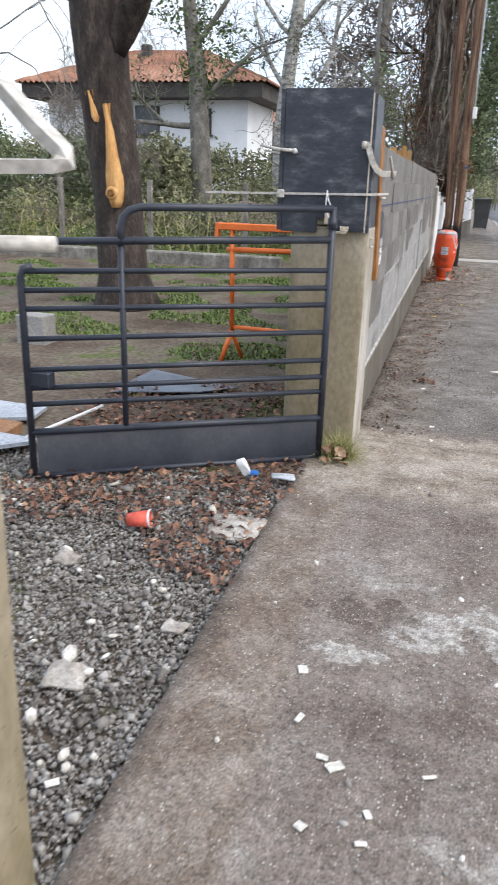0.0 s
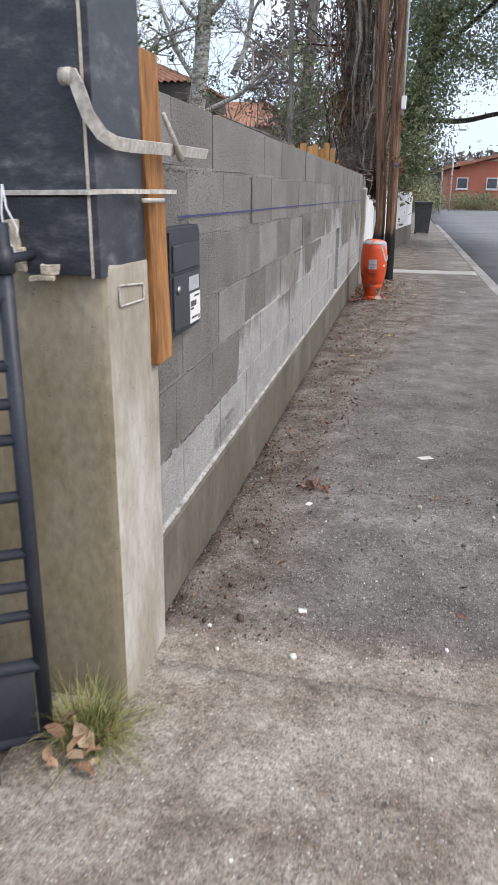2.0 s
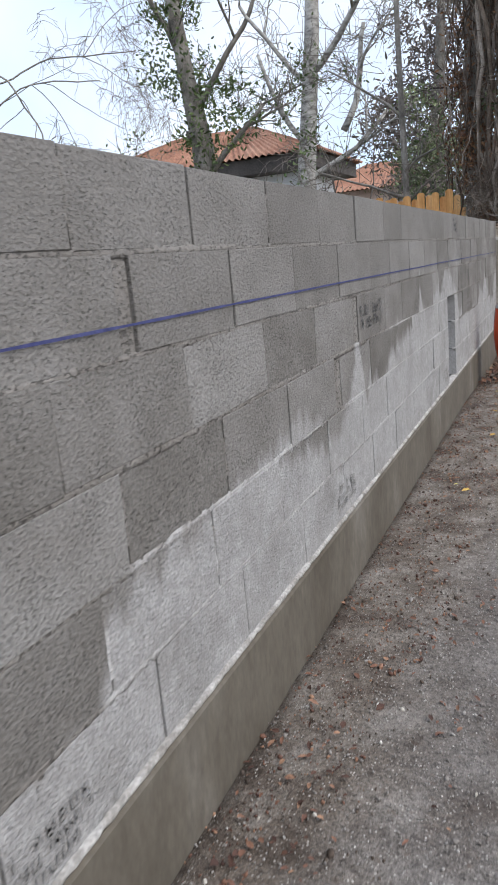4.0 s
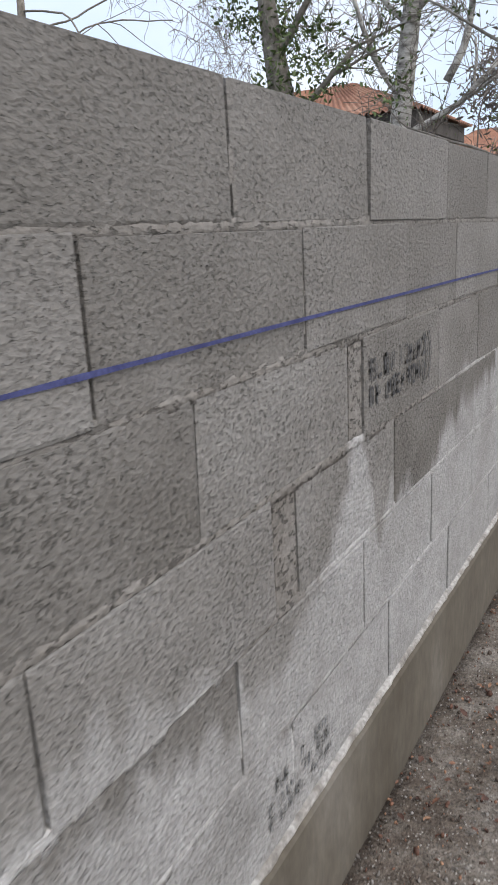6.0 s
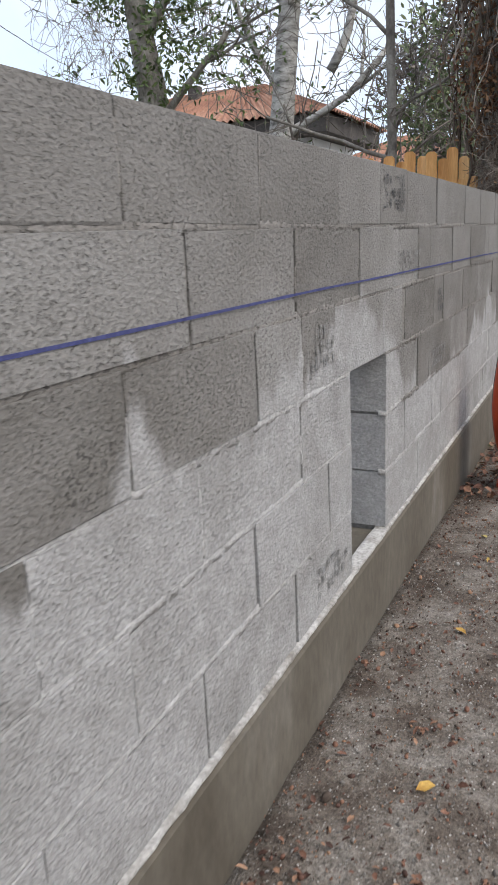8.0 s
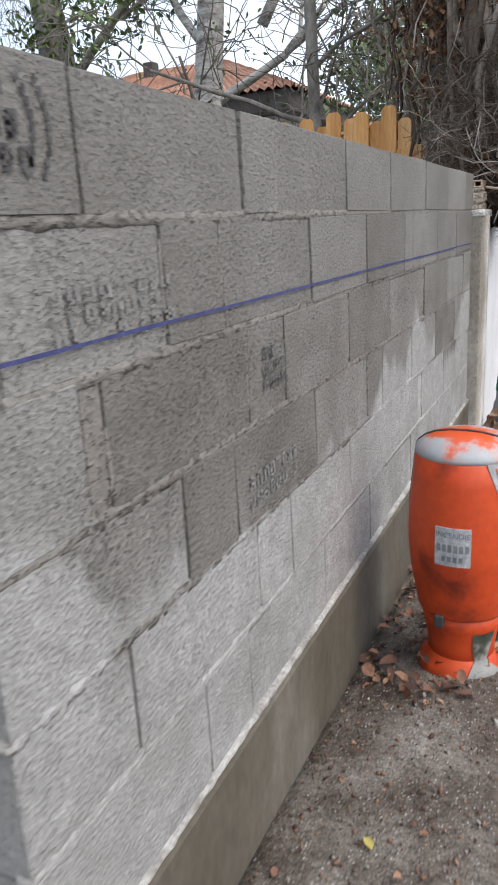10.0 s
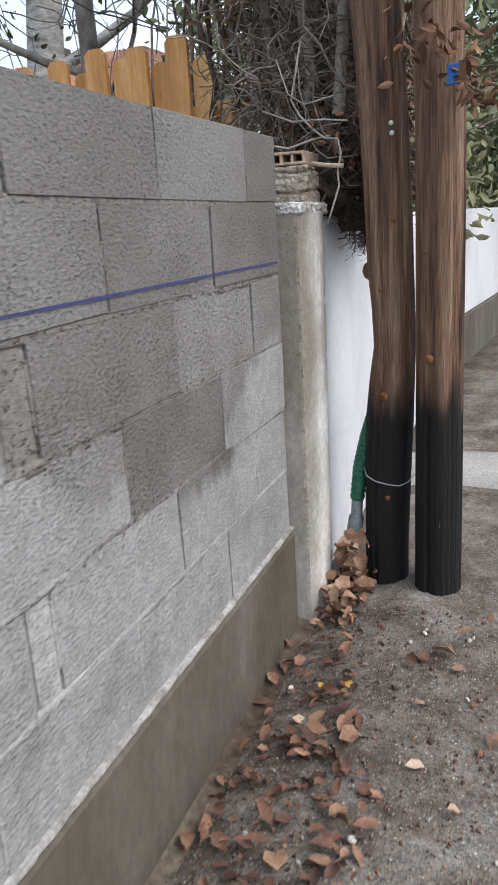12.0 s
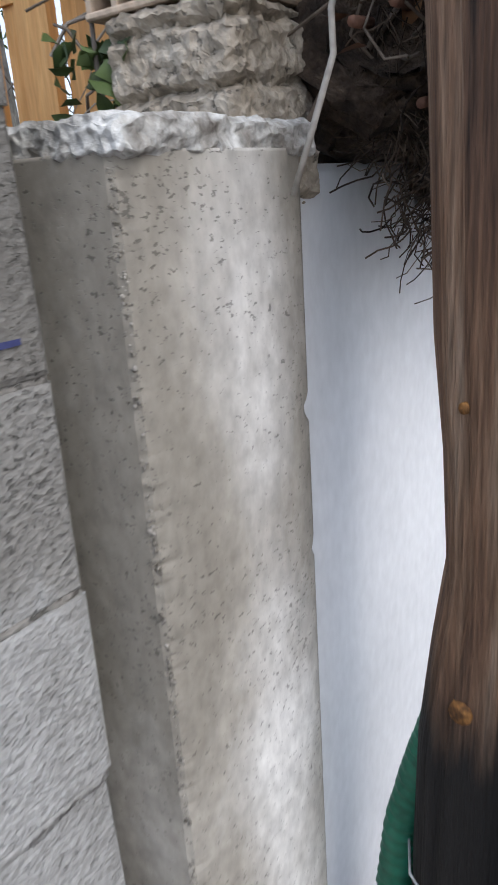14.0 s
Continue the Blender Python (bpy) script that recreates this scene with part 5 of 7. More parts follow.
def pole(name, label, path, radii, knots=()):
    t = thing(name, label, "pole", "telegraph poles")
    seg = 72
    pts, rad = [], []
    for (p0, r0), (p1, r1) in zip(zip(path, radii), zip(path[1:], radii[1:])):
        steps = max(2, int((Vector(p1) - Vector(p0)).length / 0.05))
        for i in range(steps):
            k = i / steps
            pts.append(Vector(p0).lerp(Vector(p1), k))
            rad.append(r0 + (r1 - r0) * k)
    pts.append(Vector(path[-1]))
    rad.append(radii[-1])

    vv, ff = [], []
    sweep(vv, ff, pts, rad, seg)
    out_ = []
    for i, q in enumerate(vv):
        k = i % seg
        ctr = pts[min(i // seg, len(pts) - 1)]
        d = q - ctr
        a = 6.283 * k / seg
        groove = noise.noise(Vector((math.cos(a) * 2.2 + path[0][0] * 40, math.sin(a) * 2.2, q.z * 0.35)))
        crack = max(0.0, noise.noise(Vector((math.cos(a) * 6 + path[0][0] * 40, math.sin(a) * 6, q.z * 0.22))) - 0.18)
        out_.append(ctr + d * (1 + 0.07 * groove - 0.34 * crack))
    ob = new("shaft", mesh_from("shaft", out_, ff, M_pole, True))
    ob.parent = t
    tagged(ob, "split brown timber, tarred black at the foot")
    for z, a, r in knots:
        c = min(pts, key=lambda q: abs(q.z - z))
        rr_ = rad[pts.index(c)]
        d = Vector((math.cos(radians(a)), math.sin(radians(a)), 0))
        tube("knot", [Vector((c.x, c.y, z)) + d * (rr_ - 0.012), Vector((c.x, c.y, z)) + d * (rr_ + 0.0005)], [r, r * 0.9], M_knot, t, 10, "orange knot in the timber" if r > 0.012 else "")
    return t


p1 = pole("telegraph_pole", "leaning brown timber telegraph pole with a black tarred foot",
          [(0.258, 14.45, -0.25), (0.256, 14.45, 0.05), (0.262, 14.45, 0.36), (0.268, 14.45, 0.54), (0.277, 14.45, 0.68), (0.286, 14.45, 0.80), (0.281, 14.45, 0.94), (0.272, 14.45, 1.07), (0.263, 14.45, 1.31), (0.247, 14.44, 1.63), (0.215, 14.43, 2.0), (0.15, 14.40, 3.4), (0.08, 14.40, 6.5)],
          [0.080, 0.080, 0.083, 0.084, 0.078, 0.071, 0.073, 0.077, 0.078, 0.077, 0.077, 0.072, 0.062], [(0.635, -98, 0.016), (0.26, -80, 0.010), (1.22, -70, 0.009), (1.0, -110, 0.007)])
p2 = pole("telegraph_pole", "upright brown timber telegraph pole with a black tarred foot",
          [(0.456, 14.38, -0.25), (0.453, 14.38, 0.2), (0.450, 14.38, 0.64), (0.444, 14.38, 1.29), (0.430, 14.38, 1.85), (0.415, 14.37, 2.8), (0.39, 14.36, 6.8)],
          [0.081, 0.081, 0.078, 0.077, 0.073, 0.069, 0.062], [(0.20, -80, 0.010), (0.78, -110, 0.016), (1.12, -120, 0.008)])
conduit = thing("pole_conduit", "grey conduit and white junction box strapped up the pole", "conduit")
tube("pipe", [(0.515, 14.30, 2.30), (0.50, 14.29, 3.2), (0.485, 14.29, 6.6)], 0.014, M_grey_plastic, conduit, 8)
part("junction_box", boxed((0.485, 14.20, 2.38), (0.555, 14.27, 2.56), 0.008), M_white, conduit, "white plastic junction box")
tag = new("blue_tag", bm_mesh("blue_tag", boxed((0.472, 14.245, 1.585), (0.515, 14.252, 1.640), 0.002), M_blue))
tagged(tag, "small blue plastic marker nailed to the pole", "marker")
for z, x in ((1.513, 0.268), (1.484, 0.271)):
    b = thing("insulator_button", "small pale green round button on the pole", "button", "pole buttons", at=(x + 0.022, 14.366, z))
    b.scale = (0.5, 0.5, 0.5)
    lathe("button", [(0.0, -0.006), (0.014, -0.005), (0.016, 0.0), (0.013, 0.006), (0.0, 0.008)], M_capsule, b, 14).matrix_basis = pose(0, 0, 0, 90, 0, 0)
wire = tube("white_wire", [(0.178, 14.42, 0.352), (0.195, 14.385, 0.334), (0.232, 14.364, 0.322), (0.279, 14.360, 0.314), (0.318, 14.365, 0.311), (0.346, 14.385, 0.322), (0.364, 14.41, 0.345)], 0.0020, M_grey_plastic, None, 6)
tagged(wire, "white wire tied round the tarred pole foot", "wire")
pipe = thing("drain_hose", "green corrugated hose ending in a grey plastic sleeve", "hose")
path = [(0.200, 14.47, 0.53), (0.182, 14.455, 0.46), (0.158, 14.445, 0.35), (0.146, 14.44, 0.22)]
v, f = [], []
pp, rr = [], []
for i in range(60):
    k = i / 59 * (len(path) - 1)
    j = min(int(k), len(path) - 2)
    pp.append(Vector(path[j]).lerp(Vector(path[j + 1]), k - j))
    rr.append(0.027 + 0.0022 * math.sin(i * 1.9))
sweep(v, f, pp, rr, 12)
ob = new("corrugated_hose", mesh_from("corrugated_hose", v, f, M_green_pipe, True))
ob.parent = pipe
tube("sleeve", [(0.147, 14.44, 0.23), (0.144, 14.435, 0.16), (0.1435, 14.43, 0.15), (0.128, 14.42, 0.03)], [0.022, 0.022, 0.029, 0.031], M_grey_pipe, pipe, 12)

# ---- picket fence beyond the wall ----
fence = thing("picket_fence", "new orange pine picket fence behind the wall", "fence")
PX = random.Random(4)
x = -0.50
k = 0
while x > -2.4:
    top = 1.945 if k % 2 == 1 else 1.895
    top += PX.uniform(-0.02, 0.025) + (0.02 if k == 1 else 0)
    off = 0.0 if k % 2 else 0.035
    w = 0.095 if k % 2 else 0.085
    bm = bmesh.new()
    c = 0.022
    pr = [(x - w, 0.35), (x, 0.35), (x, top - c), (x - c, top), (x - w + c, top), (x - w, top - c)]
    a = [bm.verts.new((px, 14.80 + off, pz)) for px, pz in pr]
    b = [bm.verts.new((px, 14.825 + off, pz)) for px, pz in pr]
    bm.faces.new(a)
    bm.faces.new(b[::-1])
    for i in range(6):
        bm.faces.new((a[i], b[i], b[(i + 1) % 6], a[(i + 1) % 6]))
    part("picket", bm, M_picket, fence)
    x -= w + PX.uniform(0.004, 0.016) if k % 2 == 0 else w - 0.004
    k += 1
part("rail", boxed((-2.4, 14.826, 1.62), (-0.50, 14.834, 1.70), 0.001), M_picket, fence)
part("fence_post", boxed((-0.53, 14.865, -0.2), (-0.44, 14.95, 1.72), 0.004), M_picket, fence)

# ---- vegetation helpers ----


def crown(name, blobs, size, material, parent, per=60, seed=1, spread=0.22, aspect=(0.7, 1.0, 1.0), label=""):
    """Leaves gathered in uneven tufts: blobs are (centre, radii, tufts)."""
    r = np.random.default_rng(seed)
    places = []
    for c, rad, n in blobs:
        d = r.normal(size=(n, 3))
        d /= np.linalg.norm(d, axis=1)[:, None]
        k = r.uniform(0.25, 1.0, n) ** 0.5
        tuft = np.array(c) + d * k[:, None] * np.array(rad)
        m = r.integers(per // 2, per + per // 2, n)
        for t, q in zip(tuft, m):
            places.append(t + r.normal(size=(q, 3)) * spread * np.array([1, 1, 0.75]))
    places = np.concatenate(places)
    n = len(places)
    sc = size * r.uniform(0.6, 1.35, n)[:, None] * np.array(aspect)[None]
    return scatter(name, LEAF_V, LEAF_F, places, turns(r, n), sc, material, label, "", parent)


def limbs(verts, faces, r, start, way, length, radius, depth, wander=0.25, split=(2, 3), droop=0.0, shrink=0.62, tips=None, seg=7):
    """A limb that wanders, tapers and forks."""
    p, d = Vector(start), Vector(way).normalized()
    n = max(3, int(length / 0.22) if length > 1 else 4)
    pts, rad = [p.copy()], [radius]
    for i in range(n):
        d = (d + Vector(r.normal(size=3)) * wander * 0.45 + Vector((0, 0, -droop))).normalized()
        p = p + d * length / n
        pts.append(p.copy())
        rad.append(radius * (1 - 0.45 * (i + 1) / n))
    sweep(verts, faces, pts, rad, max(4, seg))
    if tips is not None and depth <= 1:
        tips += [q[:] for q in pts[1:]]
    if depth > 0:
        for _ in range(r.integers(split[0], split[1] + 1)):
            k = int(r.integers(max(1, n // 3), n + 1))
            side = Vector(r.normal(size=3))
            side = (side - d * side.dot(d)).normalized()
            limbs(verts, faces, r, pts[k], d * 0.75 + side * 0.8 + Vector((0, 0, 0.15)), length * shrink * r.uniform(0.7, 1.15), rad[k] * 0.62, depth - 1, wander, split, droop, shrink, tips, seg - 1)


def tree(name, label, trunk_pts, trunk_r, bark, arms, seed, leaf=None, leaf_size=0.07, leaf_per=0, leaf_spread=0.12, depth=3, droop=0.0, wander=0.25, extra=None, bark_lumps=0.0, twigs=0):
    r = np.random.default_rng(seed)
    t = thing(name, label, "tree")
    v, f = [], []
    sweep(v, f, trunk_pts, trunk_r, 18)
    if bark_lumps:
        v = [q + noise.noise_vector(q * 5) * bark_lumps for q in v]
    tips = []
    for start, way, length, radius in arms:
        limbs(v, f, r, start, way, length, radius, depth, wander, (2, 3), droop, 0.64, tips)
    ob = new("trunk", mesh_from("trunk", v, f, bark, True))
    ob.parent = t
    if twigs and tips:
        v, f = [], []
        for k in r.integers(0, len(tips), twigs):
            p, d = Vector(tips[k]), Vector(r.normal(size=3)) * 0.7 + Vector((0, 0, 0.4 - droop * 14))
            pts = [p.copy()]
            for _ in range(5):
                d = (d.normalized() + Vector(r.normal(size=3)) * 0.28 + Vector((0, 0, -droop * 3)))
                p = p + d.normalized() * 0.11
                pts.append(p.copy())
            sweep(v, f, pts, [0.0055, 0.005, 0.0045, 0.004, 0.0035, 0.003], 3, False)
        ob = new("twig_growth", mesh_from("twig_growth", v, f, M_twig, True))
        ob.parent = t
        tagged(ob, "fine bare twigs", kind="stuff")
    if leaf and leaf_per:
        tips = np.array(tips)
        pl = np.repeat(tips, leaf_per, axis=0) + r.normal(size=(len(tips) * leaf_per, 3)) * leaf_spread
        n = len(pl)
        scatter("crown", LEAF_V, LEAF_F, pl, turns(r, n), leaf_size * r.uniform(0.6, 1.3, n)[:, None] * np.array([[0.75, 1, 1]]), leaf, "", "", t)
    return t


# ---- dark trunk inside the gate, with its torn limbs ----
dark = tree("conifer_tree", "thick dark-barked tree with fresh orange scars where limbs were cut", [(-2.93, 7.62, -0.15), (-2.95, 7.62, 0.05), (-2.97, 7.62, 0.3), (-3.02, 7.62, 1.2), (-3.12, 7.62, 2.2), (-3.15, 7.62, 2.7), (-3.22, 7.62, 3.6), (-3.3, 7.6, 6.0)],
            [0.40, 0.33, 0.27, 0.255, 0.26, 0.285, 0.24, 0.16], M_bark_dark, [((-3.02, 7.6, 2.45), (0.75, 0, 1.0), 2.2, 0.16)], 3, depth=2, bark_lumps=0.035)


def scar(lo, hi, cx, w, seed):
    v, f = [], []
    n = 16
    for i in range(n + 1):
        k = i / n
        z = lo + (hi - lo) * k
        half = w * (math.sin(math.pi * min(1, k * 1.6 + 0.16)) if k < 0.3 else 1.0 - 0.85 * ((k - 0.3) / 0.7) ** 0.8) + 0.012 * noise.noise(Vector((k * 9, seed, 0)))
        half = max(half, 0.012)
        for j in range(5):
            a = (j / 4 - 0.5) * 2
            v.append((cx + 0.07 * (k - 0.4) * -1 + a * half, 7.62 - 0.262 - 0.022 * (1 - a * a) + 0.05 * a * a + (0.012 * k), z))
    for i in range(n):
        for j in range(4):
            q = i * 5 + j
            f.append((q, q + 1, q + 6, q + 5))
    ob = new("scar", mesh_from("scar", v, f, M_scar, True))
    ob.parent = dark
    tagged(ob, "raw orange wood where a limb tore off")
    sol = ob.modifiers.new("depth", "SOLIDIFY")
    sol.thickness = 0.05


scar(0.98, 1.95, -2.955, 0.105, 1)
scar(1.78, 2.06, -3.13, 0.055, 2)
for rad, mat in ((0.062, M_scar), (0.036, M_knot)):
    lathe("knot", [(0.0, 0.012), (rad * 0.55, 0.010), (rad * 0.85, 0.016), (rad, 0.004), (rad * 1.05, -0.02)], mat, dark, 18, "round torn knot at the foot of the scar" if mat == M_scar else "").matrix_basis = pose(-2.945, 7.335 if mat == M_scar else 7.325, 1.12, 90, 0, 0)

# ---- garden trees ----
ivy_tree = tree("ivy_tree", "grey-barked tree wrapped in green ivy", [(-4.75, 16.4, -0.2), (-4.78, 16.4, 1.0), (-4.85, 16.4, 2.2), (-4.88, 16.4, 3.1), (-5.05, 16.4, 4.2), (-5.3, 16.4, 6.5)], [0.26, 0.22, 0.20, 0.19, 0.14, 0.07], M_bark_grey,
                [((-4.85, 16.4, 2.15), (-0.9, -0.2, -0.05), 1.5, 0.07), ((-4.86, 16.4, 2.5), (0.8, 0, 0.9), 1.6, 0.06), ((-4.9, 16.4, 3.2), (-0.6, 0, 0.9), 2.2, 0.08), ((-4.95, 16.4, 3.6), (0.5, 0.1, 0.9), 2.0, 0.06), ((-5.1, 16.4, 4.6), (-0.3, 0, 1), 1.8, 0.05)], 11,
                M_ivy, 0.075, 2, 0.15, twigs=420)
crown("ivy", [((-4.9, 16.3, 3.4), (0.35, 0.3, 1.1), 34), ((-5.2, 16.3, 4.6), (0.7, 0.5, 0.9), 30), ((-4.2, 16.3, 3.6), (0.5, 0.3, 0.7), 16)], 0.085, M_ivy, ivy_tree, 26, 12, 0.12)
birch = tree("birch_tree", "pale mottled birch with bare upswept branches", [(-3.05, 16.6, -0.2), (-3.12, 16.6, 1.4), (-3.12, 16.6, 2.3), (-3.02, 16.6, 3.2), (-2.86, 16.6, 4.6), (-2.7, 16.6, 7.0)], [0.20, 0.17, 0.16, 0.14, 0.12, 0.07], M_birch,
             [((-3.10, 16.6, 2.35), (0.62, 0, 0.62), 1.7, 0.055), ((-3.05, 16.6, 2.9), (-0.7, 0, 0.8), 1.7, 0.05), ((-2.9, 16.6, 4.0), (0.8, 0, 0.8), 1.8, 0.06), ((-2.4, 16.5, 3.05), (0.6, 0, 0.9), 1.6, 0.06), ((-2.9, 16.6, 3.8), (-0.9, 0.1, 0.7), 1.8, 0.045)], 21, twigs=700)
birch.matrix_world = Matrix.Translation((-3.74, 18.5, 0)) @ Matrix.Scale(1.13, 4) @ Matrix.Translation((3.08, -16.6, 0))
ivy_tree.matrix_world = Matrix.Translation((-5.72, 18.35, 0)) @ Matrix.Scale(1.15, 4) @ Matrix.Translation((4.80, -16.4, 0))
weeping = tree("weeping_birch", "leafless weeping birch with fine hanging twigs", [(-11.0, 17.5, -0.2), (-11.0, 17.5, 2.5), (-10.2, 16.9, 6.0)], [0.16, 0.13, 0.06], M_bark_grey,
               [((-10.6, 17.2, 4.3), (1, -0.2, 0.3), 3.2, 0.02), ((-10.6, 17.2, 3.9), (1, -0.3, 0.2), 3.0, 0.02), ((-10.4, 17.0, 5.0), (1, -0.1, 0.25), 3.8, 0.02), ((-10.5, 17.1, 4.6), (-0.9, 0, 0.3), 1.8, 0.04), ((-10.3, 17.0, 5.4), (1, -0.1, 0.25), 4.0, 0.02)], 31, depth=3, droop=0.05, wander=0.3, twigs=1500)
tree("slim_tree", "slim grey sapling with ivy leaves behind the wall", [(-1.22, 15.2, -0.2), (-1.26, 15.2, 1.6), (-1.30, 15.2, 3.4), (-1.34, 15.2, 6.5)], [0.05, 0.045, 0.04, 0.02], M_bark_grey,
     [((-1.27, 15.2, 1.95), (-0.9, 0, 0.35), 1.3, 0.022), ((-1.28, 15.2, 2.3), (0.8, 0, 0.5), 1.0, 0.018), ((-1.3, 15.2, 3.0), (-0.8, 0, 0.6), 1.3, 0.02)], 41, M_ivy, 0.06, 2, 0.1, twigs=120)
tree("bramble_bush", "leggy bare shrub with arching twigs behind the wall", [(-2.2, 15.9, -0.2), (-2.2, 15.9, 0.8)], [0.05, 0.04], M_twig,
     [((-2.2, 15.9, 0.7), (a, b, 1.0), 2.0, 0.022) for a, b in ((-0.9, 0), (-0.5, 0.2), (-0.1, -0.2), (0.4, 0.1), (0.9, 0), (0.6, 0.4))], 51, M_ivy, 0.05, 1, 0.1, twigs=300)
bush = thing("laurel_bush", "loose evergreen bush beyond the picket fence", "bush")
crown("crown", [((-1.0, 17.6, 2.3), (0.9, 0.7, 0.9), 52), ((-0.2, 18.2, 2.9), (0.7, 0.7, 1.0), 40), ((-1.5, 17.8, 3.4), (0.8, 0.7, 0.8), 14)], 0.09, M_ever, bush, 44, 61, 0.13)
v, f = [], []
r_ = np.random.default_rng(62)
for k in range(5):
    limbs(v, f, r_, (-0.8 + 0.2 * k - 0.4, 17.8, -0.1), (r_.normal() * 0.2, 0, 1), 2.6, 0.04, 2)
ob = new("stem_growth", mesh_from("stem_growth", v, f, M_twig, True))
ob.parent = bush
tagged(ob, kind="stuff")
dusky = thing("dusky_cypress", "tall dusky brown conifer behind the gardens", "tree")
crown("crown", [((-3.0, 27, 4.2), (1.6, 1.3, 2.4), 70), ((-2.2, 27, 7.5), (1.5, 1.3, 2.5), 60)], 0.22, M_needle, dusky, 42, 71, 0.28, (0.4, 1, 1))
tube("trunk", [(-2.7, 27, -0.2), (-2.6, 27, 4), (-2.3, 27, 9)], [0.25, 0.2, 0.08], M_bark_grey, dusky, 10)

# ---- vine-choked trunk beside the poles ----
vt = thing("vine_covered_tree", "old grey trunk choked with a thick tangle of dead vines", "tree")
tv, tf = [], []
sweep(tv, tf, [(-0.30, 15.3, -0.2), (-0.30, 15.3, 1.2), (-0.31, 15.3, 2.6), (-0.28, 15.3, 4.5), (-0.2, 15.3, 7.5)], [0.21, 0.18, 0.165, 0.16, 0.12], 18)
tv = [q + noise.noise_vector(q * 4) * 0.03 for q in tv]
ob = new("trunk", mesh_from("trunk", tv, tf, M_bark_grey, True))
ob.parent = vt
r_ = np.random.default_rng(81)
v, f = [], []
for k in range(620):
    z = r_.uniform(1.30, 6.6) if k < 420 else r_.uniform(1.28, 2.3)
    p = Vector((r_.uniform(-0.12, 0.34) if z < 2.2 else r_.uniform(-0.20, 0.36), r_.uniform(14.50, 15.25), z))
    d = Vector((r_.normal() * 0.6, r_.normal() * 0.4, r_.normal() * (0.5 if z < 2.2 else 1.3)))
    pts = []
    for i in range(8):
        pts.append(p.copy())
        d = (d + Vector(r_.normal(size=3)) * 0.55).normalized()
        p = p + d * r_.uniform(0.05, 0.11)
        p.x = min(max(p.x, -0.25), 0.42)
        p.y = min(max(p.y, 14.44), 15.3)
        p.z = max(p.z, 1.22)
    a = r_.uniform(0.002, 0.0065)
    sweep(v, f, pts, [a * (1 - 0.06 * i) for i in range(8)], 5, False)
for k in range(900):
    p = Vector((r_.uniform(-0.35, 0.22), r_.uniform(14.46, 14.95), r_.uniform(1.36, 2.1)))
    d = Vector((r_.normal(), r_.normal() * 0.5, r_.normal() * 0.6))
    pts = []
    for i in range(6):
        pts.append(p.copy())
        d = (d.normalized() + Vector(r_.normal(size=3)) * 0.4)
        p = p + d.normalized() * r_.uniform(0.03, 0.07)
        p.y = max(p.y, 14.44)
        p.z = max(p.z, 1.34)
        p.x = min(p.x, 0.24)
    a = r_.uniform(0.001, 0.003)
    sweep(v, f, pts, a, 4, False)
for k in range(26):
    z0 = r_.uniform(1.4, 2.6)
    p = Vector((r_.uniform(-0.15, 0.30), r_.uniform(14.5, 15.0), z0))
    pts = []
    for i in range(14):
        pts.append(p.copy())
        p = p + Vector((r_.normal() * 0.06, r_.normal() * 0.05, 0.33))
        p.x = min(max(p.x, -0.25), 0.36)
    sweep(v, f, pts, [r_.uniform(0.012, 0.026)] * 14, 7, False)
for k in range(230):
    a = r_.uniform(-2.9, 0.4)
    rad = r_.uniform(0.20, 0.42)
    p = Vector((-0.22 + rad * 1.25 * math.cos(a), 15.25 + rad * math.sin(a), r_.uniform(2.0, 6.8)))
    pts = []
    for i in range(int(r_.integers(8, 16))):
        pts.append(p.copy())
        p = p + Vector((r_.normal() * 0.035, r_.normal() * 0.03, -r_.uniform(0.06, 0.16)))
        p.z = max(p.z, 1.35)
    sweep(v, f, pts, r_.uniform(0.004, 0.013), 5, False)
ob = new("vine_tangle", mesh_from("vine_tangle", v, f, M_vine, True))
ob.parent = vt
tagged(ob, "grey-brown dead vine tangle", kind="stuff")
crown("dead_leaves", [((0.02, 14.9, 1.55), (0.26, 0.35, 0.22), 40), ((0.05, 14.9, 2.8), (0.26, 0.3, 0.8), 36), ((-0.38, 15.0, 2.4), (0.12, 0.2, 0.45), 26), ((0.1, 14.9, 4.8), (0.3, 0.3, 1.4), 40), ((-0.5, 15.0, 3.2), (0.15, 0.2, 1.0), 44), ((0.2, 15.0, 3.6), (0.15, 0.2, 1.2), 40)], 0.05, M_brownleaf, vt, 22, 82, 0.10)
# dark matted root ball hanging over the white wall
bm = bmesh.new()
bmesh.ops.create_icosphere(bm, subdivisions=5, radius=1, matrix=Matrix.LocRotScale((0.04, 14.86, 1.40), None, (0.22, 0.36, 0.20)))
for q in bm.verts:
    q.co += noise.noise_vector(q.co * 7) * 0.07 + noise.noise_vector(q.co * 22) * 0.035 + noise.noise_vector(q.co * 60) * 0.014
part("root_mat", bm, M_rootmat, vt, "dark matted vine roots", True)
r_ = np.random.default_rng(83)
v, f = [], []
for k in range(2600):
    deep = r_.uniform(0, 1)
    p = Vector((r_.uniform(0.02 + 0.09 * deep, 0.235), r_.uniform(14.50, 14.95), 1.50 - 0.34 * deep + r_.normal() * 0.02))
    pts = []
    d = Vector((r_.normal() * 0.5, r_.normal() * 0.4, -0.7))
    for i in range(5):
        pts.append(p.copy())
        d = (d + Vector(r_.normal(size=3)) * 0.35).normalized()
        p = p + d * 0.018
    sweep(v, f, pts, r_.uniform(0.0006, 0.0016), 3, False)
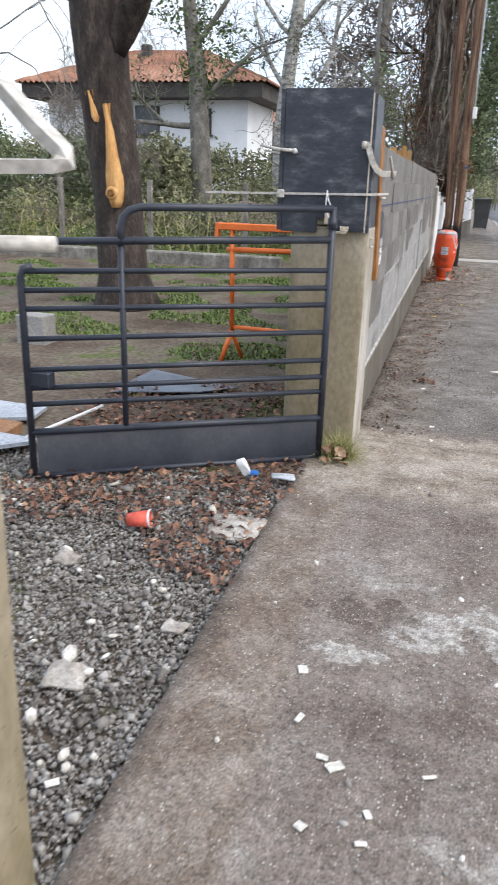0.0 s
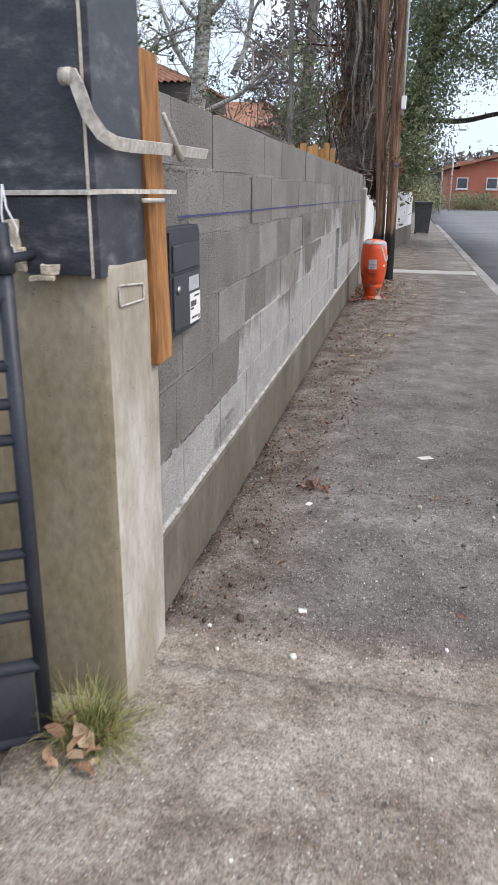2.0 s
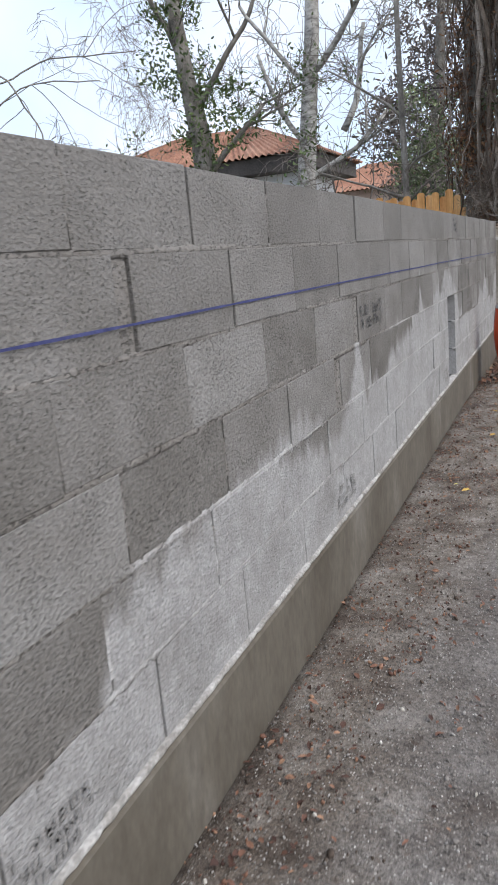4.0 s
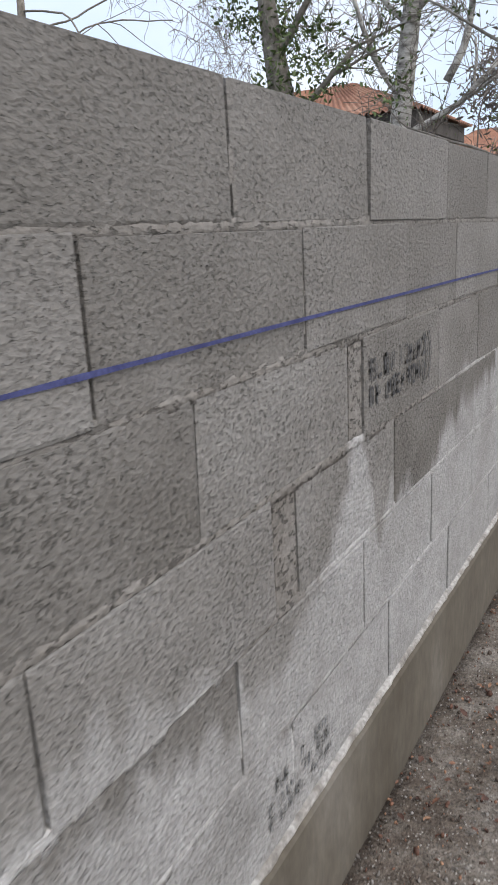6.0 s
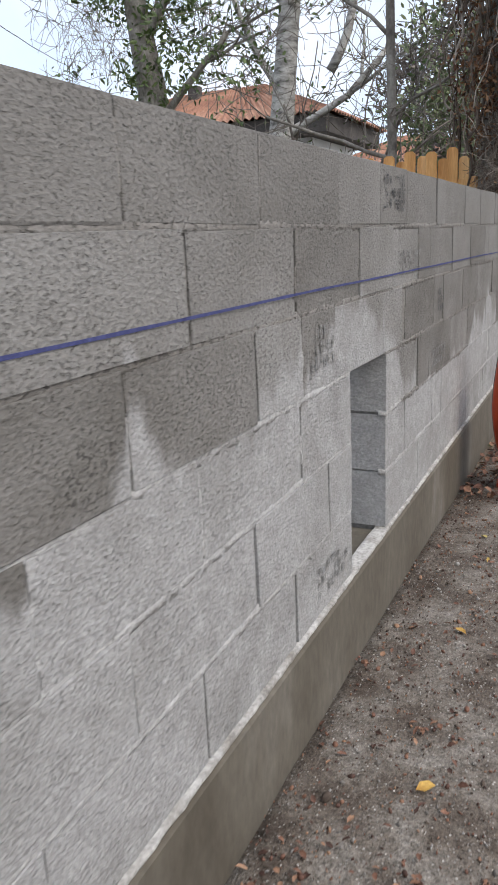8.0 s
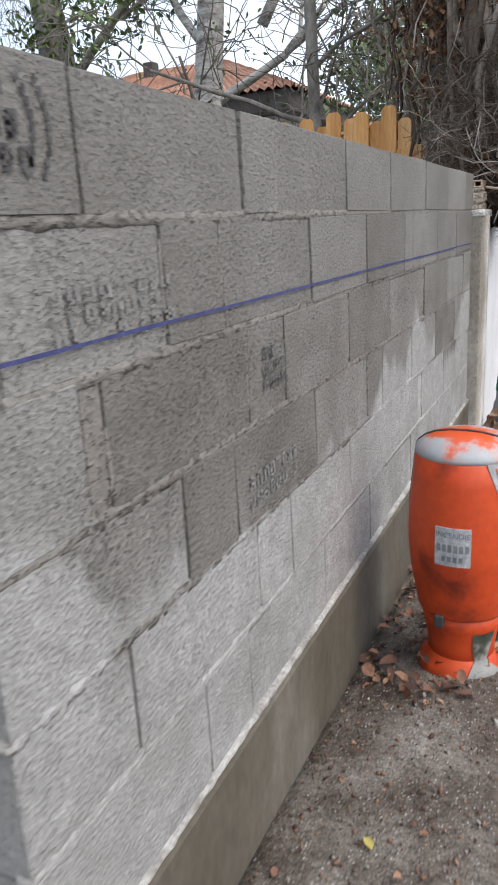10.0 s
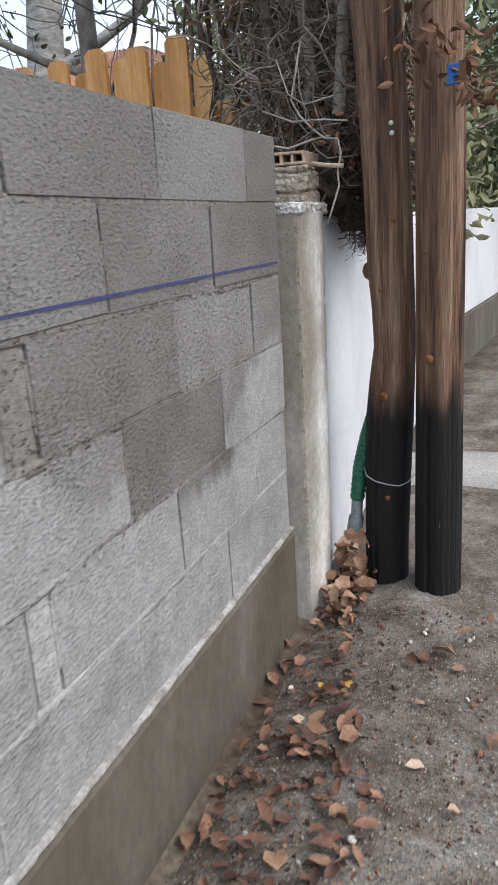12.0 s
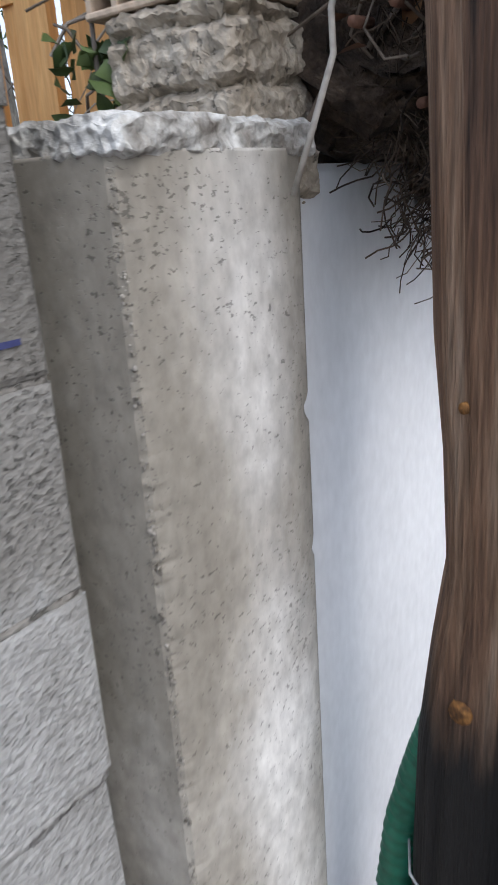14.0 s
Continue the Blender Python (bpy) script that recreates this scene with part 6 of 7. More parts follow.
ob = new("root_fringe", mesh_from("root_fringe", v, f, M_rootmat, True))
ob.parent = vt
tagged(ob, kind="stuff")
for k, (pts, a) in enumerate([
        ([(-0.02, 14.45, 1.80), (-0.035, 14.43, 1.70), (-0.05, 14.42, 1.62), (-0.02, 14.41, 1.57), (0.03, 14.40, 1.52), (0.07, 14.39, 1.49), (0.115, 14.38, 1.485), (0.125, 14.38, 1.44), (0.115, 14.37, 1.38), (0.122, 14.36, 1.34), (0.10, 14.35, 1.27), (0.083, 14.34, 1.215)], 0.0055),
        ([(-0.16, 14.44, 1.60), (-0.05, 14.42, 1.555), (0.06, 14.41, 1.55), (0.14, 14.42, 1.54)], 0.005),
        ([(-0.18, 14.42, 1.50), (-0.06, 14.40, 1.47), (0.02, 14.40, 1.49), (0.08, 14.42, 1.50)], 0.006),
        ([(-0.1, 14.43, 1.75), (-0.06, 14.42, 1.64), (0.0, 14.40, 1.60), (0.1, 14.42, 1.62)], 0.004),
        ([(0.03, 14.37, 1.415), (0.08, 14.36, 1.405), (0.135, 14.37, 1.40)], 0.012)]):
    tube("pale_vine", pts, a * 0.62, M_vine_pale if k < 4 else M_brick, vt, 7, "pale stripped vine stem" if k == 0 else "")
for x, y, z in ((0.137, 14.46, 1.395), (0.150, 14.50, 1.30), (0.10, 14.44, 1.38)):
    tube("cut_stub", [(x - 0.02, y + 0.08, z + 0.01), (x, y, z)], [0.007, 0.006], M_leaf_dead, vt, 9, "sawn vine stub")
tube("bark_fungus", [(0.165, 14.60, 1.06), (0.185, 14.56, 1.05), (0.20, 14.53, 1.055)], [0.022, 0.035, 0.02], M_leaf_dead, vt, 9, "brown bark shard")
crown("pole_leaves", [((0.40, 14.24, 1.72), (0.07, 0.03, 0.10), 5), ((0.55, 14.25, 1.62), (0.05, 0.05, 0.16), 7), ((0.49, 14.22, 2.15), (0.06, 0.03, 0.12), 4)], 0.042, M_brownleaf, vt, 9, 84, 0.035)

sprig = thing("ivy_sprig", "small green ivy sprig growing beside the broken pier", "ivy")
crown("leaves", [((-0.19, 14.36, 1.36), (0.035, 0.02, 0.055), 9)], 0.034, M_ivy, sprig, 6, 86, 0.018, (0.95, 1, 1))
tube("stem", [(-0.20, 14.37, 1.18), (-0.195, 14.36, 1.30), (-0.185, 14.35, 1.42)], 0.003, M_twig, sprig, 5)

# ---- street side: overhanging evergreen, distant things ----
oak = thing("evergreen_oak", "large evergreen oak overhanging the footway and street", "tree")
v, f = [], []
r_ = np.random.default_rng(91)
sweep(v, f, [(0.1, 23.5, -0.2), (0.3, 23.4, 1.6), (0.6, 23.2, 3.2), (1.2, 23, 5.5)], [0.4, 0.33, 0.28, 0.2], 12)
for st, way, ln in (((0.6, 23.2, 3.0), (1, -0.1, 0.12), 4.0), ((0.9, 23, 4.2), (0.9, -0.5, 0.5), 3.5), ((0.6, 23, 3.6), (-0.6, -0.4, 0.7), 2.5), ((1.2, 23, 5.0), (0.6, 0.2, 0.9), 3.0)):
    limbs(v, f, r_, st, way, ln, 0.075, 2, 0.2)
ob = new("trunk", mesh_from("trunk", v, f, M_bark_dark, True))
ob.parent = oak
crown("crown", [((2.6, 22, 5.6), (2.4, 2.4, 1.9), 210), ((0.7, 21.5, 4.2), (0.9, 1.4, 1.9), 80), ((4.4, 22.5, 4.6), (1.9, 2.0, 1.25), 130), ((0.55, 21.5, 2.2), (0.45, 1.0, 0.9), 70), ((2.2, 22, 8.2), (2.6, 2.4, 1.8), 180)], 0.085, M_ever, oak, 125, 92, 0.30)
hedge2 = thing("street_hedge", "overgrown hedge leaning out along the footway", "hedge")
crown("crown", [((-0.3, 24, 1.3), (0.7, 3.5, 1.3), 150), ((-0.2, 19.0, 2.0), (0.35, 2.5, 0.9), 60)], 0.12, M_hedge, hedge2, 50, 93, 0.2)
tb = tagged(new("timber_post", bm_mesh("timber_post", boxed((0.52, 25.95, -0.1), (0.78, 26.15, 1.75), 0.02), M_brown_post)), "brown timber gatepost beside the footway", "post")
wb = thing("wheelie_bin", "dark grey wheelie bin standing on the footway", "bin", at=(1.22, 28.6, GZ + fall(28.6)))
bm = bmesh.new()
lowv = [bm.verts.new(c) for c in ((-0.22, -0.24, 0.05), (0.22, -0.24, 0.05), (0.22, 0.24, 0.05), (-0.22, 0.24, 0.05))]
topv = [bm.verts.new(c) for c in ((-0.28, -0.32, 0.95), (0.28, -0.32, 0.95), (0.28, 0.32, 0.95), (-0.28, 0.32, 0.95))]
for k in range(4):
    bm.faces.new((lowv[k], lowv[(k + 1) % 4], topv[(k + 1) % 4], topv[k]))
bm.faces.new(lowv[::-1])
bm.faces.new(topv)
part("body", bm, M_bin, wb)
part("lid", rough(boxed((-0.30, -0.36, 0.95), (0.30, 0.34, 1.03), 0.02, 2), 0, 1), M_bin, wb)
for s in (-0.2, 0.2):
    tube("wheel", [(s - 0.03, 0.27, 0.10), (s + 0.03, 0.27, 0.10)], 0.10, M_text, wb, 14)


def roof_hip(name, x0, x1, y0, y1, ze, ridge0, ridge1, zr, material, parent):
    """Hip roof with rows of barrel tiles modelled as ridges."""
    ym = (y0 + y1) / 2
    v, f = [], []

    def slope(a, b, c, d, n):
        base = len(v)
        a, b, c, d = map(Vector, (a, b, c, d))
        nn = (b - a).cross(d - a).normalized()
        m = n * 4
        rows = 12
        for j in range(rows + 1):
            for i in range(m + 1):
                p = a.lerp(b, i / m).lerp(d.lerp(c, i / m), j / rows)
                v.append(p + nn * (0.05 * math.cos(i * math.pi / 2) + 0.03 * (j % 2)))
        for j in range(rows):
            for i in range(m):
                q = base + j * (m + 1) + i
                f.append((q, q + 1, q + m + 2, q + m + 1))
    slope((x0, y0, ze), (x1, y0, ze), (ridge1, ym, zr), (ridge0, ym, zr), int((x1 - x0) / 0.26))
    slope((x1, y0, ze), (x1, y1, ze), (ridge1, ym, zr), (ridge1, ym, zr), int((y1 - y0) / 0.26))
    slope((x1, y1, ze), (x0, y1, ze), (ridge0, ym, zr), (ridge1, ym, zr), int((x1 - x0) / 0.5))
    slope((x0, y1, ze), (x0, y0, ze), (ridge0, ym, zr), (ridge0, ym, zr), int((y1 - y0) / 0.26))
    ob = new(name, mesh_from(name, v, f, material, True))
    ob.parent = parent
    return ob


def window(parent, x0, x1, z0, z1, y, frame_mat):
    w = part("window", boxed((x0, y - 0.04, z0), (x1, y, z1)), frame_mat, parent)
    part("pane", boxed((x0 + 0.08, y - 0.05, z0 + 0.08), (x1 - 0.08, y - 0.042, z1 - 0.08)), M_glass, w)
    part("sill", boxed((x0 - 0.08, y - 0.12, z0 - 0.08), (x1 + 0.08, y, z0 - 0.01)), frame_mat, w)


house = thing("house", "white rendered house under a terracotta hip roof", "house")
part("wall", boxed((-17.4, 32.0, -0.1), (-8.35, 36.4, 4.42)), M_house, house)
part("eave", boxed((-18.2, 31.2, 4.43), (-7.55, 37.2, 5.00), 0.02), M_soffit, house, "dark timber eave")
roof_hip("roof", -18.4, -7.3, 31.0, 37.4, 5.02, -14.2, -11.0, 6.60, M_tile, house)
part("chimney", boxed((-13.6, 33.4, 6.0), (-13.2, 33.8, 6.75), 0.03), M_soffit, house)
window(house, -13.3, -12.2, 3.0, 4.2, 31.99, M_soffit)
window(house, -10.6, -9.9, 3.1, 4.1, 31.99, M_soffit)
part("porch", boxed((-8.9, 30.4, -0.1), (-6.9, 32.0, 1.55), 0.03), M_house, house)
house2_ = thing("house", "pale house with a terracotta roof behind the trees", "house")
part("wall", boxed((-12.2, 46, -0.1), (-6.0, 54, 4.6)), M_pink, house2_)
roof_hip("roof", -12.8, -5.4, 45.4, 54.6, 4.6, -10.0, -8.0, 6.3, M_tile, house2_)
window(house2_, -10.8, -9.6, 2.4, 3.9, 45.99, M_soffit)
red = thing("house", "red rendered house at the bend of the street", "house")
part("wall", boxed((4.2, 76, -0.1), (9.1, 86, 3.3)), M_redhouse, red)
bm = bmesh.new()
q = [bm.verts.new(c) for c in ((3.6, 75.2, 3.2), (9.5, 75.2, 4.6), (9.5, 87, 4.6), (3.6, 87, 3.2), (3.6, 75.2, 3.4), (9.5, 75.2, 4.85), (9.5, 87, 4.85), (3.6, 87, 3.4))]
for k in ((0, 1, 2, 3), (7, 6, 5, 4), (0, 4, 5, 1), (1, 5, 6, 2), (2, 6, 7, 3), (3, 7, 4, 0)):
    bm.faces.new([q[i] for i in k])
part("roof", bm, M_tile, red)
part("gable", boxed((5.2, 76.0, 3.3), (9.1, 85.9, 4.0)), M_redhouse, red)
window(red, 5.0, 6.0, 1.6, 2.6, 75.99, M_house)
window(red, 7.6, 8.6, 1.6, 2.6, 75.99, M_house)
far_hedge = thing("far_hedge", "distant green hedge along the bend of the street", "hedge")
crown("crown", [((6, 72, 0.5), (3.5, 1.5, 0.6), 70), ((1.8, 62, 1.0), (1.0, 6, 1.2), 80), ((13, 72, 1.4), (3, 2, 1.6), 70)], 0.16, M_hedge, far_hedge, 70, 94, 0.4)
lamp = thing("street_lamp", "thin grey street lamp column far down the street", "street lamp", at=(3.0, 60, 0))
tube("column", [(0, 0, -0.2), (0, 0, 5.2)], [0.07, 0.045], M_grey_plastic, lamp, 8)
tube("arm", [(0, 0, 5.1), (0.4, 0, 5.4), (1.0, 0, 5.45)], 0.03, M_grey_plastic, lamp, 6)
part("lantern", boxed((0.9, -0.1, 5.38), (1.4, 0.1, 5.5), 0.02), M_grey_plastic, lamp)
tube("utility_column", [(4.0, 66, -0.2), (4.0, 66, 4.6)], 0.06, M_grey_plastic, None, 8)
tagged(bpy.data.objects["utility_column"], "slim grey column by the distant bend", "column")
bd = thing("distant_trees", "line of bare winter trees on the skyline", "trees")
crown("crown", [((2, 120, 3.0), (30, 5, 3.0), 260)], 0.9, M_needle, bd, 40, 95, 1.2)
tagged(bd, kind="stuff")

# ---- garden behind the gate ----
hedge = thing("garden_hedge", "mixed evergreen hedge in front of the white house", "hedge")
crown("crown", [((-12.5, 23.5, 1.2), (5.5, 1.0, 1.25), 420), ((-6.0, 22, 1.0), (2.5, 1.0, 1.1), 160), ((-6.6, 18.0, 1.2), (0.7, 0.6, 1.0), 70)], 0.13, M_hedge, hedge, 52, 101, 0.2)
shrub = thing("laurel_shrub", "dense dark green laurel shrub by the fence", "bush")
crown("crown", [((-9.6, 20, 1.4), (1.3, 0.8, 1.2), 120), ((-12.4, 19, 1.4), (1.8, 0.9, 1.5), 150)], 0.12, M_ever, shrub, 50, 102, 0.18)
dry = thing("dry_scrub", "brown dry scrub and bare stems along the garden fence", "shrub")
r_ = np.random.default_rng(103)
v, f = [], []
for k in range(150):
    limbs(v, f, r_, (r_.uniform(-12, -2.6), r_.uniform(12.5, 15.5), -0.1), (r_.normal() * 0.4, r_.normal() * 0.3, 1), r_.uniform(0.6, 1.3), 0.010, 1, 0.3, (1, 2))
ob = new("stem_growth", mesh_from("stem_growth", v, f, M_straw, True))
ob.parent = dry
tagged(ob, kind="stuff")
crown("crown", [((-7.0, 14.5, 0.55), (4.2, 0.9, 0.5), 130), ((-3.6, 15.2, 0.8), (1.2, 0.5, 0.6), 50)], 0.08, M_hedge, dry, 26, 104, 0.16)
low_wall = tagged(new("wall_garden", bm_mesh("wall_garden", boxed((-20, 20.9, -0.1), (-3.0, 21.1, 0.75)), M_pink)), "low pinkish garden wall across the neighbouring lawn", "wall", kind="structure")
kerb_g = tagged(new("garden_kerb", bm_mesh("garden_kerb", rough(boxed((-14, 11.9, -0.1), (-2.2, 12.1, 0.14), 0.02), 0.02, 3, 1, 6), M_bark_grey)), "low earth-stained concrete garden kerb", "kerb", kind="structure")
gf_ = thing("wire_fence", "old garden fence of leaning timber posts and wire", "fence")
for x in (-8.2, -6.2, -4.55, -2.9):
    part("fence_post", rough(boxed((x - 0.04, 12.2, -0.2), (x + 0.04, 12.28, 1.25), 0.008), 0.01, 3, x, 3), M_bark_grey, gf_)
for z in (0.35, 0.75, 1.1):
    tube("wire", [(-9.5, 12.24, z), (-4.5, 12.24, z - 0.03), (-2.2, 12.24, z)], 0.004, M_twig, gf_, 4)


def lay_blades(name, n, region, h, w, material, label, seed, keep=None, z=YZ, category="grass"):
    r = np.random.default_rng(seed)
    x = r.uniform(region[0], region[1], n)
    y = r.uniform(region[2], region[3], n)
    if keep:
        m = np.array([keep(a, b) for a, b in zip(x, y)])
        x, y = x[m], y[m]
    n = len(x)
    zz = np.array([ground_height(a, b) for a, b in zip(x, y)]) - 0.005
    a = r.uniform(0, 2 * np.pi, n)
    t = r.uniform(0.1, 1.1, n)
    ca, sa, ct, st = np.cos(a), np.sin(a), np.cos(t), np.sin(t)
    # blade runs along its local y, tipped up from the ground
    rot = np.stack([ca, -sa * st, sa * ct, sa, ca * st, -ca * ct, np.zeros(n), ct, st], 1).reshape(n, 3, 3)
    sc = np.stack([w * r.uniform(0.6, 1.3, n), h * r.uniform(0.4, 1.3, n), h * np.ones(n)], 1)
    return scatter(name, BLADE_V, BLADE_F, np.stack([x, y, zz], 1), rot, sc, material, label, category)


def patch(x, y, k=0.9, lim=0.02):
    return noise.noise(Vector((x * k, y * k, 11))) > lim


lay_blades("garden_weeds", 90000, (-6.5, -0.35, 4.0, 11.8), 0.040, 0.020, M_grass, "low green weeds and grass over the soil", 111, lambda a, b: patch(a, b, 1.3, 0.06 if b > 6 else 0.2) and b > 4.1)
lay_blades("lawn", 22000, (-16, -2.5, 12.6, 20.8), 0.10, 0.035, M_grass, "rough green lawn beyond the garden fence", 112)

trestle = thing("site_trestle", "bright orange steel site trestle standing in the yard", "trestle", at=(0.07, -0.25, 0.02))
tube("upright", [(-1.215, 5.80, 0.96), (-1.205, 5.80, 0.14)], 0.019, M_trestle, trestle, 8)
tube("leg", [(-1.205, 5.80, 0.16), (-1.27, 5.72, -0.08)], 0.019, M_trestle, trestle, 8)
tube("leg", [(-1.205, 5.80, 0.16), (-1.15, 5.92, -0.08)], 0.017, M_trestle, trestle, 8)
tube("upright", [(-0.45, 5.80, 0.92), (-0.45, 5.80, 0.14)], 0.019, M_trestle, trestle, 8)
tube("leg", [(-0.45, 5.80, 0.16), (-0.50, 5.72, -0.08)], 0.019, M_trestle, trestle, 8)
tube("leg", [(-0.45, 5.80, 0.16), (-0.40, 5.92, -0.08)], 0.019, M_trestle, trestle, 8)
part("top_rail", boxed((-1.34, 5.77, 0.905), (-0.35, 5.83, 0.955), 0.006), M_trestle, trestle)
part("rail_end", boxed((-1.34, 5.765, 0.84), (-1.315, 5.835, 0.955), 0.006), M_trestle, trestle)
tube("rail", [(-1.25, 5.80, 0.765), (-0.40, 5.80, 0.775)], 0.020, M_trestle, trestle, 8)
tube("lower_rail", [(-1.19, 5.80, 0.19), (-0.40, 5.80, 0.175)], 0.016, M_trestle, trestle, 8)
blk = tagged(new("concrete_stub", bm_mesh("concrete_stub", rough(boxed((-1.0, 7.0, -0.1), (-0.72, 7.2, 0.42), 0.01), 0.006, 8, 2, 3), M_kerb)), "pale concrete stub standing on the soil", "block")
blk2 = tagged(new("concrete_stub", bm_mesh("concrete_stub", rough(boxed((-2.98, 5.5, -0.1), (-2.72, 5.7, 0.18), 0.01), 0.006, 8, 3, 3), M_kerb)), "low grey concrete stub lying in the yard", "block")


def sheet(name, pts, z, material, label, thick=0.012, lift=0.05):
    bm = bmesh.new()
    a = [bm.verts.new((x, y, z + lift * (k % 2))) for k, (x, y) in enumerate(pts)]
    b = [bm.verts.new((x, y, z + lift * (k % 2) + thick)) for k, (x, y) in enumerate(pts)]
    n_ = len(pts)
    bm.faces.new(a[::-1])
    bm.faces.new(b)
    for k in range(n_):
        bm.faces.new((a[k], a[(k + 1) % n_], b[(k + 1) % n_], b[k]))
    return tagged(new(name, bm_mesh(name, bm, material)), label, "sheet")


sheet("metal_sheet", [(-1.62, 4.38), (-1.0, 4.42), (-0.86, 4.78), (-1.5, 4.86)], YZ + 0.005, M_sheet, "bent blue-grey metal sheet lying in the yard", 0.006, 0.05)
sheet("pale_panel", [(-2.05, 3.55), (-1.72, 3.62), (-1.78, 3.88), (-2.1, 3.85)], YZ + 0.01, M_panel, "pale blue panel lying on the ground", 0.02, 0.02)
sheet("pale_panel", [(-1.85, 3.02), (-1.50, 3.20), (-1.52, 3.36), (-1.9, 3.3)], YZ + 0.01, M_panel, "grey panel leaning on rubble near the gate", 0.02, 0.04)
tube("white_batten", [(-1.60, 3.36, YZ + 0.03), (-1.44, 3.92, YZ + 0.06)], 0.010, M_white, None, 6)
tagged(bpy.data.objects["white_batten"], "thin white plastic batten lying in the yard", "batten")
tagged(new("broken_board", bm_mesh("broken_board", rough(boxed((-2.0, 3.32, YZ - 0.01), (-1.72, 3.52, YZ + 0.05), 0.004), 0.02, 6, 1, 3), M_brown_post)), "broken brown board among the rubble", "board")

# ---- second gate pillar beside the camera's start, with its clamp ----
lp = thing("gate_pillar", "second gate pillar in shuttering at the other side of the drive", "pillar")
slab_post("shaft", (-0.42, 0.55, -0.2), (-0.052, 0.852, 1.08), M_post, lp, 12.0, "", 5, 0.003)
part("board", boxed((-0.44, 0.53, 1.05), (-0.054, 0.852, 1.66), 0.001), M_black_ply, lp)

LC = thing("shuttering_clamp", "bent pale steel clamp on the second pillar's shuttering", "clamp", "shuttering clamps")
flat_bar("arm", [(-0.03, 0.80, 1.385), (0.085, 0.785, 1.352), (0.117, 0.780, 1.322), (0.143, 0.779, 1.300), (0.147, 0.776, 1.291), (0.138, 0.772, 1.287), (0.10, 0.763, 1.286), (-0.06, 0.73, 1.284)], 0.020, 0.012, M_clamp, LC, axis=(0.1, 1, 0.1))
tube("bar", [(-0.10, 0.83, 1.206), (0.02, 0.86, 1.207), (0.078, 0.872, 1.208)], [0.008, 0.009, 0.009], M_clamp, LC, 8)
LC.location = (-0.052, 0, -0.018)
# ---- gravel drive, litter, leaves ----
n = 60000
r_ = np.random.default_rng(121)
x, y = -0.155 - 1.9 * r_.uniform(0, 1, n) ** 1.2, r_.uniform(0.6, 3.3, n)
sz = np.exp(r_.normal(-5.2, 0.42, n))
sc = sz[:, None] * r_.uniform(0.45, 1.35, (n, 3)) * np.array([[1, 1, 0.7]])
z = np.array([ground_height(a, b) for a, b in zip(x, y)]) + sz * 0.25 + r_.uniform(0, 0.024, n)
m = z < GZ + 0.03
CHIP_V = np.array([[-0.8, -0.7, -0.6], [0.9, -0.6, -0.7], [0.7, 0.9, -0.5], [-0.6, 0.8, -0.7], [-0.5, -0.8, 0.7], [0.6, -0.5, 0.6], [0.8, 0.5, 0.8], [-0.8, 0.6, 0.5]])
CHIP_F = np.array([[0, 2, 1], [0, 3, 2], [4, 5, 6], [4, 6, 7], [0, 1, 5], [0, 5, 4], [1, 2, 6], [1, 6, 5], [2, 3, 7], [2, 7, 6], [3, 0, 4], [3, 4, 7]])
scatter("gravel", CHIP_V, CHIP_F, np.stack([x, y, z], 1)[m], turns(r_, m.sum()), sc[m], M_stone, "loose mixed grey gravel on the drive", "gravel")


def lay_leaves(name, n, region, size, material, label, seed, z, keep=None, flat=40, thick=0.012, aspect=(0.9, 1, 1)):
    r = np.random.default_rng(seed)
    x, y = r.uniform(region[0], region[1], n), r.uniform(region[2], region[3], n)
    if keep:
        m = np.array([keep(a, b) for a, b in zip(x, y)])
        x, y = x[m], y[m]
    n = len(x)
    if n == 0:
        return
    s = size * r.uniform(0.5, 1.3, n)
    zz = z + 0.004 + r.uniform(0, thick, n) + np.array([lie(a, b) if a > -0.1 else 0.0 for a, b in zip(x, y)])
    return scatter(name, LEAF_V, LEAF_F, np.stack([x, y, zz], 1), turns(r, n, flat), s[:, None] * np.array([aspect]) * r.uniform(0.8, 1.2, (n, 3)), material, label, "leaves")


def near(px, py, rad):
    return lambda a, b: math.hypot(a - px, b - py) < rad * (0.5 + 0.8 * random.random())


lay_leaves("leaf_litter", 2600, (-1.5, -0.15, 2.2, 3.5), 0.035, M_leaf_dead, "damp red-brown leaf litter below the gate", 131, -0.062, lambda a, b: b > 2.45 + 0.5 * noise.noise(Vector((a * 2, b * 2, 0))) - 0.3 * (a + 0.6) and b < 3.62 + 0.58 * (a + 0.075), 60, 0.035)
lay_leaves("leaf_litter", 1700, (-1.6, -0.32, 3.5, 4.9), 0.04, M_leaf_dead, "brown leaf litter behind the gate", 132, YZ, lambda a, b: b > 3.7 + 0.58 * (a + 0.075) and patch(a, b, 1.1, -0.15), 50, 0.03)
lay_leaves("leaf_litter", 900, (0.02, 0.42, 4.3, 14.0), 0.022, M_leaf_dead, "crushed brown leaves along the wall foot", 133, GZ + 0.006, lambda a, b: patch(a * 3, b * 3, 1, 0.05), 30, 0.006)
lay_leaves("leaf_litter", 480, (0.03, 0.46, 11.6, 13.95), 0.052, M_leaf_dead, "fallen brown leaves behind the hydrant", 134, GZ + 0.008, lambda a, b: a < 0.12 + 0.42 * math.exp(-((b - 12.6) / 0.9) ** 2) + 0.1, 45, 0.02)
